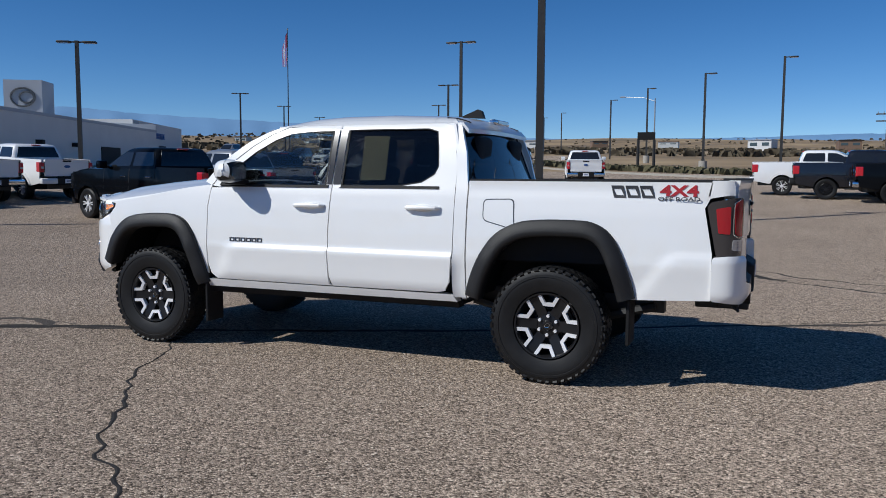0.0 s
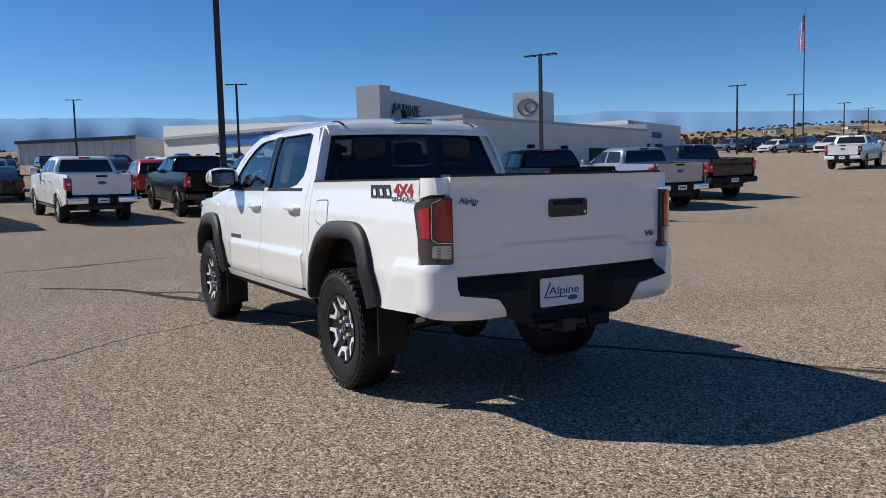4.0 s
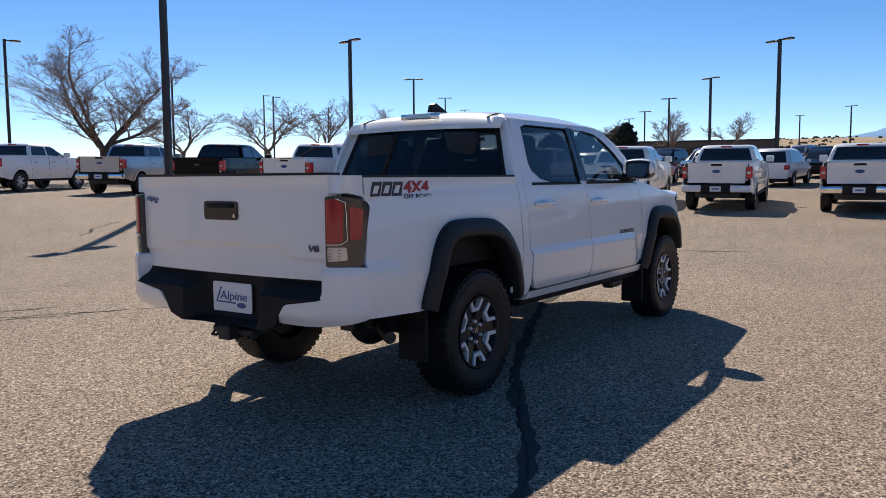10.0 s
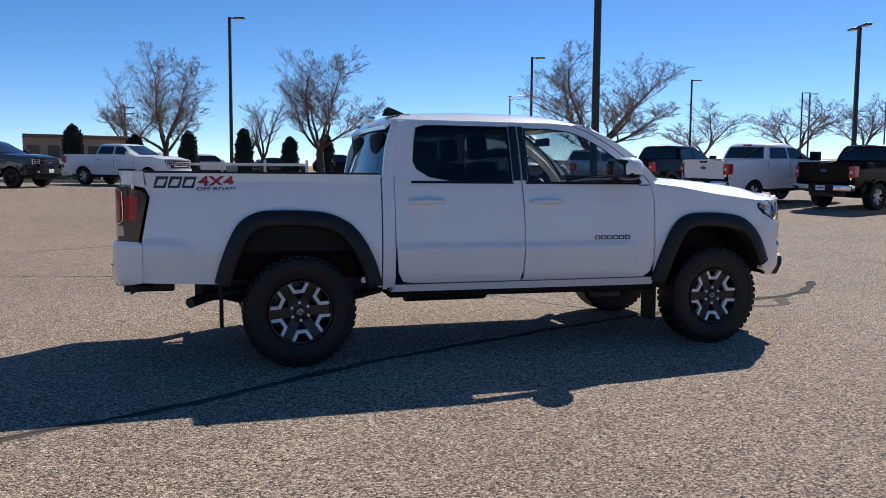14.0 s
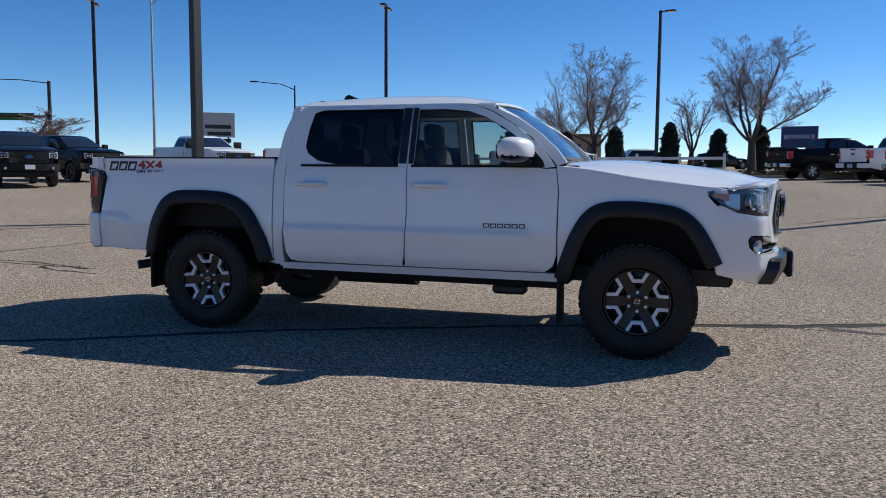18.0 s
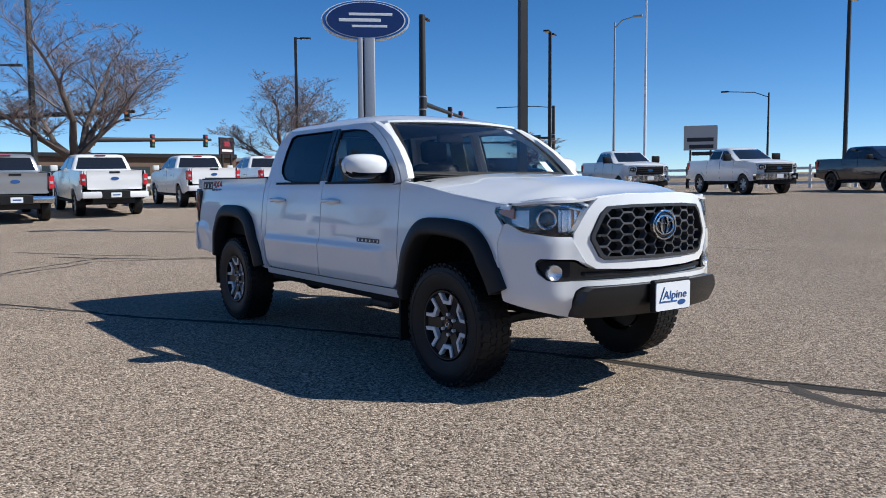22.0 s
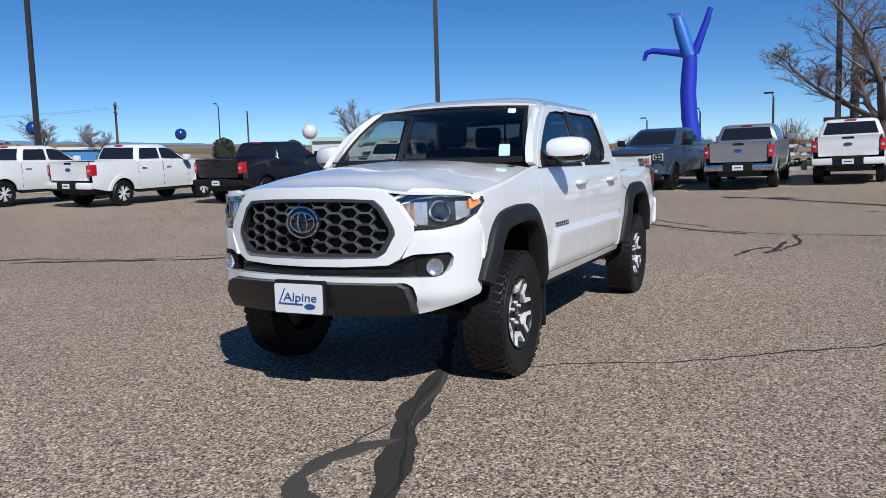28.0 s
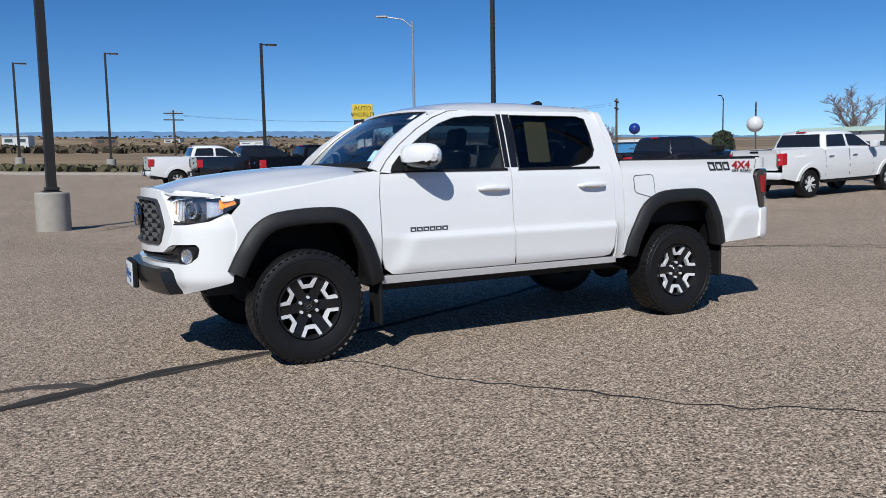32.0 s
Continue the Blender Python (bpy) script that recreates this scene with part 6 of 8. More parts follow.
random.seed(5)
shades = ["white", "black", "grey", "silver", "white", "black", "red", "blue", "silver", "white"]
for k in range(22):
    park("suv" if k % 3 else "sedan", shades[k % 10], 34 + (k % 2) * 9 + random.uniform(-0.5, 0.5), 20 - 2.9 * (k // 2) * 1.05 + random.uniform(-0.3, 0.3), 180 + random.uniform(-4, 4) if k % 2 else random.uniform(-4, 4))
for k in range(12):
    park("suv" if k % 2 else "sedan", shades[(k * 3) % 10], 66 + 3.0 * k * 0.6, 14 - 3.4 * k, random.uniform(170, 190))
for k in range(9):
    park("suv" if k % 3 else "sedan", shades[(k * 7 + 2) % 10], 26 + 4.5 * k, -66 - 1.5 * k, 100 + random.uniform(-6, 6))

for kind, shade, x, y, h in (("sedan", "silver", -7.5, 60.0, 15), ("suv", "white", -1.5, 61.5, 12), ("sedan", "grey", 4.0, 62.5, 10), ("suv", "black", 9.0, 60.0, 14), ("suv", "white", -76.0, -4.0, 100), ("sedan", "white", -72.0, -13.0, 80)):
    park(kind, shade, x, y, h)

# ---- lamp posts ----
def lamp_post(x, y, top, heads, turn, base=True, height=None):
    z0 = ground_z(x, y)
    h = (height or top - z0)
    t = thing("lamp_post", pose(x, y, z0, 0, 0, turn), "tall dark bronze car-park lamp post" + (" on a round concrete footing" if base else ""), "lamp post", "car-park lamp posts")
    zb = 0.0
    if base:
        part("footing", lathe([(0.0, 0.86), (0.33, 0.86), (0.36, 0.83), (0.36, -0.3)], 28, "z"), CONCRETE, t, "weathered round concrete footing")
        zb = 0.86
        part("base_plate", box(-0.17, 0.17, -0.17, 0.17, zb, zb + 0.03, 0.005, 1), POLEPAINT, t)
        part("base_cover", box(-0.14, 0.14, -0.14, 0.14, zb + 0.03, zb + 0.12, 0.02, 1), POLEPAINT, t)
    bm = bmesh.new()
    bmesh.ops.create_cone(bm, cap_ends=True, segments=4, radius1=0.135, radius2=0.115, depth=h - zb, matrix=Matrix.Translation((0, 0, (h + zb) / 2)) @ Matrix.Rotation(radians(45), 4, "Z"))
    part("pole", bm, POLEPAINT, t, "", 20)
    for s in ((1, -1) if heads == 2 else (1,)):
        arm = part("arm", box(min(0, s * 0.35), max(0, s * 0.35), -0.035, 0.035, h - 0.10, h - 0.03, 0.01, 1), POLEPAINT, t)
        part("lamp_head", box(min(s * 0.3, s * 0.95), max(s * 0.3, s * 0.95), -0.18, 0.18, h - 0.12, h - 0.02, 0.03, 2), POLEPAINT, arm)
        part("lens", box(min(s * 0.4, s * 0.9), max(s * 0.4, s * 0.9), -0.14, 0.14, h - 0.128, h - 0.121), LAMPCLEAR, arm)
    return t


for x, y, top, heads, turn, base in (
    (2.7, -13.9, 11.0, 2, 10, True), (18.3, -3.75, 10.0, 2, 80, True), (10.7, 18.7, 10.6, 2, 20, True), (-8.5, 9.1, 10.3, 2, 70, True),
    (-24.0, -12.1, 10.6, 2, 30, True), (-17.0, -27.4, 10.6, 2, 30, True), (-31.5, 2.8, 11.0, 1, 20, True),
    (29.9, -24.7, 8.0, 2, 30, True), (16.0, -42.0, 9.8, 2, 5, True), (46.3, 7.8, 9.5, 2, 60, True), (67.8, 18.2, 10.1, 2, 60, True), (65.6, -17.9, 10.1, 2, 60, True), (32.1, 29.6, 9.76, 2, 75, True),
    (21.4, 49.6, 10.4, 1, -20, True), (-0.4, 46.3, 11.3, 1, -15, True), (-30.8, 32.0, 10.7, 2, 120, True), (-16.0, 39.5, 11.1, 2, 100, True), (-40.4, 19.4, 10.5, 1, 60, True), (-10.4, -44.3, 9.2, 1, 175, True),
    (-2.86, -61.0, 10.5, 1, 175, True), (3.4, -67.5, 10.3, 1, 175, True), (11.7, -90.0, 11.6, 1, 175, True), (19.3, -107.0, 12.0, 1, 175, False), (39.2, -156.8, 14.4, 1, 175, False), (48.6, -177.0, 15.0, 1, 175, False),
    (54.0, -69.9, 10.6, 2, 30, False), (63.0, -91.9, 11.2, 2, 30, False), (75.6, -122.0, 12.0, 2, 30, False), (93.7, -157.8, 13.5, 2, 30, False), (25.9, -63.8, 9.8, 2, 10, False), (40.5, -95.6, 11.0, 2, 10, False),
    (100.9, -8.1, 11.8, 2, 70, False), (117.3, 4.8, 11.9, 2, 70, False), (136.6, 16.3, 12.3, 2, 70, False), (160.3, 28.4, 12.8, 2, 70, False), (58.0, 44.1, 11.0, 2, 120, False), (87.7, 60.8, 12.5, 2, 120, False), (115.1, 75.4, 13.4, 2, 120, False), (129.9, 82.1, 13.9, 2, 120, False), (89.0, 29.3, 10.6, 2, 90, False), (111.6, 40.8, 11.1, 2, 90, False), (134.0, 52.2, 11.8, 2, 90, False),
    (43.8, 62.6, 11.2, 1, -30, False), (73.8, 82.3, 13.1, 1, -30, False), (97.2, 91.7, 13.5, 1, -30, False), (68.3, 74.6, 12.0, 1, -30, False),
):
    lamp_post(x, y, top, heads, turn, base)


# ---- cracks and sealed seams in the asphalt ----
TAR = plain("sealing_tar", (0.066, 0.059, 0.053), 0.9, grime=0.85, scale=60, bump=0.6, bump_scale=120, spec=0.05)
CRACK = plain("open_crack", (0.012, 0.010, 0.009), 0.95, grime=0.2)
PATCH = plain("tar_stained_asphalt", (0.135, 0.115, 0.098), 0.9, grime=0.98, scale=170, bump=0.9, bump_scale=200, spec=0.1)


def seam(pts, width, material, words, jag=0.05, lift=0.004, seed=0, step=0.06):
    rng = random.Random(seed)
    c = [Vector((x, y, 0)) for x, y in pts]
    fine = []
    for a, b in zip(c, c[1:]):
        n = max(2, int((b - a).length / step))
        fine += [a + (b - a) * i / n for i in range(n)]
    fine.append(c[-1])
    bm = bmesh.new()
    rows = []
    for i, p in enumerate(fine):
        d = (fine[min(i + 1, len(fine) - 1)] - fine[max(i - 1, 0)]).normalized()
        nrm = Vector((-d.y, d.x, 0))
        off = jag * (noise.noise(Vector((p.x * 1.7, p.y * 1.7, seed))) + 0.6 * noise.noise(Vector((p.x * 6, p.y * 6, seed + 3))))
        w = width * (0.5 + 0.35 * noise.noise(Vector((p.x * 3, p.y * 3, seed + 9))) + rng.uniform(-0.08, 0.08))
        w *= smooth(0, 0.12, i / len(fine)) * 0.6 + 0.4
        w *= smooth(0, 0.12, 1 - i / len(fine)) * 0.6 + 0.4
        l, m, r = p + nrm * (off + w), p + nrm * off, p + nrm * (off - w)
        rows.append([bm.verts.new((v.x, v.y, ground_z(v.x, v.y) + k)) for v, k in ((l, 0.001), (m, lift), (r, 0.001))])
    for a, b in zip(rows, rows[1:]):
        bm.faces.new((a[0], a[1], b[1], b[0]))
        bm.faces.new((a[1], a[2], b[2], b[1]))
    bmesh.ops.recalc_face_normals(bm, faces=bm.faces)
    ob = part("seam" if material is not CRACK else "crack", bm, material, None, "", 0)
    return tagged(ob, words, "pavement crack", "cracks in the lot", "structure")


SEALED = "black tar-sealed seam in the asphalt"
seam([(-6.6, -3.9), (-4.9, -3.0), (-3.59, -2.21), (-3.06, -1.95), (-2.3, -1.6), (-1.5, -1.08), (-0.4, -0.5), (0.7, 0.0), (1.67, 0.40), (2.27, 0.60), (2.73, 0.70)], 0.08, PATCH, SEALED, 0.05, seed=1)
seam([(1.60, 0.36), (1.78, 0.42), (2.05, 0.52), (2.42, 0.58), (2.72, 0.68), (2.97, 0.82), (3.2, 0.91), (3.4, 0.99), (3.65, 1.05), (3.9, 1.09), (4.5, 1.40), (5.3, 2.2)], 0.125, TAR, SEALED, 0.03, seed=2)
seam([(2.90, 0.76), (3.08, 0.64), (3.28, 0.57), (3.48, 0.58), (3.62, 0.68), (3.70, 0.82), (3.78, 0.95), (3.88, 1.05)], 0.115, PATCH, SEALED, 0.03, seed=3)
seam([(2.74, 0.60), (2.95, 0.57), (3.15, 0.60), (3.30, 0.58)], 0.02, PATCH, SEALED, 0.03, seed=52)
seam([(1.75, 0.42), (2.05, 0.52), (2.42, 0.58), (2.72, 0.68), (2.97, 0.82), (3.2, 0.91), (3.4, 0.99), (3.65, 1.05), (3.9, 1.09), (4.5, 1.40)], 0.024, CRACK, "open crack in the tar seam", 0.04, 0.007, 4)
seam([(1.52, 0.84), (1.16, 1.40), (0.80, 1.95), (0.36, 2.60), (0.0, 3.04), (-0.47, 3.43), (-1.2, 3.9), (-2.4, 4.7)], 0.022, CRACK, "thin jagged crack in the asphalt", 0.10, seed=5)
seam([(-8.9, 6.2), (-5.07, 5.2), (-3.6, 4.85), (-2.26, 4.35), (-0.91, 3.77)], 0.045, TAR, SEALED, 0.12, seed=6)
seam([(-2.6, -5.6), (-4.2, -4.6), (-4.9, -3.7), (-6.0, -2.94), (-7.26, -2.0), (-8.5, -0.5), (-8.2, 1.0), (-7.7, 2.1), (-6.4, 2.2), (-5.0, 1.85)], 0.06, TAR, SEALED, 0.10, seed=7)
seam([(-4.63, -3.42), (-3.64, -2.4), (-3.2, -2.1)], 0.02, CRACK, "thin crack in the asphalt", 0.06, seed=8)
seam([(3.2, -14.8), (0.73, -14.14), (-0.3, -12.0), (-1.23, -9.91), (-1.94, -8.38), (-2.6, -6.5), (-3.45, -5.7), (-4.3, -5.4), (-6.0, -5.3)], 0.05, TAR, SEALED, 0.12, seed=12, step=0.1)
seam([(-0.1, -11.28), (-0.88, -9.63), (-1.43, -9.21), (-2.22, -8.21)], 0.145, TAR, SEALED, 0.08, seed=31, step=0.1)
seam([(-1.6, -8.22), (-2.13, -7.32), (-2.56, -5.98), (-2.88, -5.48), (-3.09, -5.37)], 0.174, TAR, SEALED, 0.08, seed=32, step=0.1)
seam([(1.88, -12.98), (0.64, -15.02), (-1.07, -16.49)], 0.072, TAR, SEALED, 0.08, seed=33, step=0.1)
seam([(-5.38, -3.24), (-5.84, -3.06), (-6.78, -2.56), (-7.94, -1.69), (-9.28, -0.09)], 0.087, TAR, SEALED, 0.08, seed=34, step=0.1)
seam([(-11.36, -1.28), (-9.86, -0.2), (-8.85, 0.76)], 0.087, TAR, SEALED, 0.08, seed=35, step=0.1)
seam([(-5.31, 8.09), (-3.82, 9.39), (-2.18, 9.54)], 0.043, TAR, SEALED, 0.08, seed=36, step=0.1)
seam([(-10.62, 12.96), (-8.56, 12.33)], 0.145, TAR, SEALED, 0.08, seed=37, step=0.1)
seam([(-9.92, -0.89), (-9.06, -0.19), (-8.33, 0.49), (-7.7, 1.36)], 0.145, TAR, SEALED, 0.08, seed=38, step=0.1)
seam([(-4.71, 1.47), (-5.41, 1.53), (-5.86, 1.84)], 0.072, TAR, SEALED, 0.08, seed=39, step=0.1)
seam([(8.07, 4.31), (7.82, 2.59), (7.9, 1.5), (8.4, 0.51)], 0.058, TAR, SEALED, 0.08, seed=40, step=0.1)
seam([(11.86, -10.77), (9.2, -12.02), (6.75, -13.23)], 0.102, TAR, SEALED, 0.08, seed=42, step=0.1)
seam([(-10.99, 6.12), (-10.56, 6.83), (-10.01, 7.47)], 0.072, TAR, SEALED, 0.08, seed=43, step=0.1)
seam([(-6.69, 2.0), (-5.9, 1.95), (-5.08, 1.81)], 0.072, TAR, SEALED, 0.08, seed=44, step=0.1)
seam([(3.74, 12.43), (5.07, 13.87), (6.28, 14.87)], 0.087, TAR, SEALED, 0.08, seed=45, step=0.1)
seam([(7.82, 2.0), (8.13, 1.18), (8.5, -0.13)], 0.072, TAR, SEALED, 0.08, seed=46, step=0.1)
seam([(-2.57, 4.99), (-1.91, 4.75), (-1.17, 4.57)], 0.043, TAR, SEALED, 0.08, seed=47, step=0.1)
seam([(-12.78, 2.72), (-10.96, 5.41), (-9.41, 7.86)], 0.102, TAR, SEALED, 0.08, seed=48, step=0.1)
seam([(-7.81, 2.12), (-7.59, 4.45), (-7.41, 6.94)], 0.087, TAR, SEALED, 0.08, seed=49, step=0.1)
seam([(-5.6, -3.35), (-4.0, -2.45), (-2.6, -1.75), (-1.0, -0.78), (0.7, 0.02), (1.9, 0.46)], 0.022, CRACK, "open crack in the tar seam", 0.05, 0.006, 51)


# ---- dealership building ----
PANEL = plain("pale_grey_panel", (0.36, 0.375, 0.41), 0.45, grime=0.08, scale=0.6)
STUCCO = plain("white_stucco", (0.66, 0.66, 0.65), 0.85, grime=0.12, scale=0.8, bump=0.2, bump_scale=30)
SIGNBLUE = plain("blue_sign_band", (0.02, 0.13, 0.42), 0.35)
METALWALL = plain("beige_metal_cladding", (0.52, 0.53, 0.52), 0.5, grime=0.15, scale=0.5)
SHOPGLASS = plain("shop_window_glass", (0.05, 0.07, 0.08), 0.05, coat=0.4, grime=0.4, scale=0.4)


def prism(name, foot, z0, z1, material, parent, label=""):
    bm = bmesh.new()
    low = [bm.verts.new((x, y, z0)) for x, y in foot]
    high = [bm.verts.new((x, y, z1[i] if isinstance(z1, (list, tuple)) else z1)) for i, (x, y) in enumerate(foot)]
    n = len(foot)
    for i in range(n):
        bm.faces.new((low[i], low[(i + 1) % n], high[(i + 1) % n], high[i]))
    bm.faces.new(high)
    bmesh.ops.recalc_face_normals(bm, faces=bm.faces)
    return part(name, bm, material, parent, label, 20)


def slab(a, b, z0, z1, out, material, parent, name, label="", u0=0.0, u1=1.0):
    """An upright panel on the line from a to b, standing out from it by out metres to the right."""
    a, b = Vector(a), Vector(b)
    d = b - a
    nrm = Vector((d.y, -d.x)).normalized()
    p, q = a + d * u0, a + d * u1
    foot = [p - nrm * 0.05, q - nrm * 0.05, q + nrm * out, p + nrm * out]
    bm = bmesh.new()
    low = [bm.verts.new((v.x, v.y, z0)) for v in foot]
    high = [bm.verts.new((v.x, v.y, z1)) for v in foot]
    for i in range(4):
        bm.faces.new((low[i], low[(i + 1) % 4], high[(i + 1) % 4], high[i]))
    bm.faces.new(high)
    bm.faces.new(low[::-1])
    bmesh.ops.recalc_face_normals(bm, faces=bm.faces)
    return part(name, bm, material, parent, label, 20)


def wall_text(body, size, a, b, u, z, out, material, parent, name="sign_lettering", width=1.0, depth=0.08):
    a, b = Vector(a), Vector(b)
    d = (b - a).normalized()
    nrm = Vector((d.y, -d.x))
    p = a + (b - a) * u + nrm * out
    m = Matrix(((d.x, 0, nrm.x, p.x), (d.y, 0, nrm.y, p.y), (0, 1, 0, z), (0, 0, 0, 1)))
    return text(body, size, m, material, parent, name, depth, width)


def flip(a, b, z0, z1, out, material, parent, name, label="", u0=0.0, u1=1.0):
    return slab(b, a, z0, z1, out, material, parent, name, label, 1 - u1, 1 - u0)


def dealership():
    t = thing("dealership_building", pose(0, 0, 0), "pale grey dealership with sloping parapet and blue sign bands", "building")
    g = 0.4
    # tall parapet wall with the name
    A, B = (47.6, -22.8), (60.0, -45.0)
    par = prism("parapet_wall", [A, B, (61.2, -44.4), (48.8, -22.1)], g, [8.05, 6.9, 6.9, 8.05], PANEL, t, "tall sloping grey parapet wall")
    prism("parapet_end", [(46.9, -23.0), (47.5, -24.2), (49.4, -23.2), (48.8, -22.0)], g, 8.15, PANEL, t)
    wall_text("ALPINE", 1.25, A, B, 0.17, 6.55, 0.12, plain("dark_sign_letters", (0.10, 0.11, 0.13), 0.4), par, "sign_lettering", 1.0)
    # low block before it
    C, D, E = (48.3, -23.3), (41.4, -26.7), (53.6, -56.0)
    low = prism("front_block", [D, E, (62.0, -52.0), C], g, 5.6, STUCCO, t, "low white rendered block")
    flip(D, C, 5.4, 5.63, 0.06, PANEL, low, "coping")
    flip(E, D, 5.4, 5.63, 0.06, PANEL, low, "coping")
    flip(D, C, g, 4.6, 0.05, PANEL, low, "panel_cladding", "", 0.55, 1.0)
    for u in (0.30, 0.36, 0.42, 0.48):
        flip(D, C, 1.3, 2.5, 0.05, SHOPGLASS, low, "window", "", u - 0.028, u + 0.028)
    door = flip(E, D, g, 3.6, 0.06, BLACKPL, low, "garage_door", "dark roller door", 0.28, 0.40)
    for u in (0.55, 0.72, 0.90):
        lamp = flip(E, D, 3.4, 3.7, 0.5, BLACKPL, low, "wall_lamp", "", u, u + 0.012)
    for u in (0.25, 0.62):
        flip(D, C, 3.5, 3.8, 0.5, BLACKPL, low, "wall_lamp", "", u, u + 0.03)
    # tower with a round mark
    tw = prism("tower", [(53.3, -42.7), (54.7, -45.1), (57.3, -43.6), (55.9, -41.2)], 4.5, 9.0, PANEL, t)
    ring = [(0.75 * math.cos(a) * 1.25, 0.75 * math.sin(a), 0) for a in steps(0, 2 * math.pi, 30)]
    for k, rr in enumerate((1.0, 0.6)):
        bm = tube([(x * rr + 0.3 * k, y * rr, 0) for x, y, _ in ring], 0.07, 6)
        d = (Vector((53.3, -42.7)) - Vector((55.9, -41.2))).normalized()
        n = Vector((d.y, -d.x))
        p = (Vector((53.3, -42.7)) + Vector((55.9, -41.2))) / 2 + n * 0.08
        bm.transform(Matrix(((d.x, 0, n.x, p.x), (d.y, 0, n.y, p.y), (0, 1, 0, 7.6), (0, 0, 0, 1))))
        part("round_mark", bm, plain("dark_mark", (0.08, 0.085, 0.09), 0.4) if k == 0 else bpy.data.materials["dark_mark"], tw)
    # service wing
    S, R = (59.0, -58.5), (66.5, -74.5)
    wing = prism("service_wing", [S, R, (78, -69), (70, -53)], g, 7.0, STUCCO, t, "white service wing")
    prism("link_wall", [(53.6, -56.0), (59.0, -58.5), (64, -54), (58, -50)], g, 6.2, STUCCO, t)
    # flat black slabs paint in the shade inside the two open bays
    flip(R, S, g, 4.6, 0.06, BLACKPL, wing, "bay_shade_slab", "flat black slab for the shade inside an open bay", 0.62, 0.80)
    flip(R, S, g, 4.6, 0.06, BLACKPL, wing, "bay_shade_slab", "flat black slab for the shade inside an open bay", 0.38, 0.52)
    flip(R, S, g, 6.9, 0.08, PANEL, wing, "panel_cladding", "", 0.90, 1.0)
    wall_text("SERVICE", 0.95, S, R, 0.50, 5.6, 0.1, SIGNBLUE, wing, "sign_lettering", 0.9)
    # long showroom behind
    F, H = (76.0, -35.5), (114.0, -21.0)
    show = prism("showroom", [F, H, (124, -46), (84, -62)], g, [7.9, 9.6, 9.6, 7.9], STUCCO, t, "long white showroom with blue bands")
    slab(H, F, 7.6, 8.0, 0.5, PANEL, show, "roof_edge")
    slab(H, F, 6.2, 7.4, 0.15, SIGNBLUE, show, "blue_band", "", 0.32, 0.53)
    slab(H, F, 6.2, 7.4, 0.15, SIGNBLUE, show, "blue_band", "", 0.60, 0.86)
    bm = lathe([(0.0, 0.2), (1.5, 0.16), (1.6, 0.0)], 32, "z")
    d = (Vector(F) - Vector(H)).normalized()
    n = Vector((d.y, -d.x))
    p = Vector(H) + (Vector(F) - Vector(H)) * 0.565
    bm.transform(Matrix(((d.x, 0, n.x, p.x + n.x * 0.1), (d.y, 0, n.y, p.y + n.y * 0.1), (0, 1, 0, 6.8), (0, 0, 0, 1))) @ Matrix.Diagonal((1, 0.45, 1, 1)))
    part("oval_sign", bm, SIGNBLUE, show)
    for i in range(22):
        slab(H, F, 2.6, 4.6, 0.08, SHOPGLASS, show, "shop_window", "", 0.40 + i * 0.022, 0.40 + i * 0.022 + 0.019)
        slab(H, F, 2.6, 4.7, 0.12, LAMPCLEAR, show, "mullion", "", 0.40 + i * 0.022 + 0.019, 0.40 + i * 0.022 + 0.0215)
    slab(H, F, 3.55, 3.65, 0.12, LAMPCLEAR, show, "transom", "", 0.40, 0.88)
    for i in range(8):
        slab(H, F, 5.0, 5.3, 0.6, BLACKPL, show, "wall_lamp", "", 0.10 + i * 0.11, 0.105 + i * 0.11)
    K, M = (116.0, -17.5), (133.0, -3.0)
    met = prism("metal_store", [K, M, (146, -18), (128, -34)], g, 8.2, METALWALL, t, "beige ribbed metal store")
    for i in range(14):
        slab(M, K, 2.0, 8.1, 0.12, METALWALL, met, "rib", "", i / 14 + 0.02, i / 14 + 0.028)
    slab(M, K, 7.9, 8.4, 0.4, STEELDARK, met, "roof_edge")


dealership()


# ---- trees ----
BARK = plain("grey_bark", (0.17, 0.125, 0.095), 0.9, grime=0.4, scale=4, bump=0.6, bump_scale=30)
TWIGS = plain("pale_brown_twigs", (0.27, 0.205, 0.18), 0.9, grime=0.4, scale=2)
BARKDARK = plain("dark_bark", (0.09, 0.068, 0.055), 0.9, grime=0.4, scale=4, bump=0.6, bump_scale=30)
NEEDLE = plain("dark_evergreen", (0.020, 0.032, 0.016), 0.95, grime=0.5, scale=8)
NEEDLE2 = plain("dull_evergreen", (0.045, 0.055, 0.024), 0.95, grime=0.5, scale=8)


def twig(verts, faces, a, b, r0, r1, n):
    d = (b - a).normalized()
    q = d.to_track_quat("Z", "Y").to_matrix()
    i0 = len(verts)
    for p, r in ((a, r0), (b, r1)):
        for k in range(n):
            verts.append(p + q @ Vector((r * math.cos(2 * math.pi * k / n), r * math.sin(2 * math.pi * k / n), 0)))
    for k in range(n):
        faces.append((i0 + k, i0 + (k + 1) % n, i0 + n + (k + 1) % n, i0 + n + k))


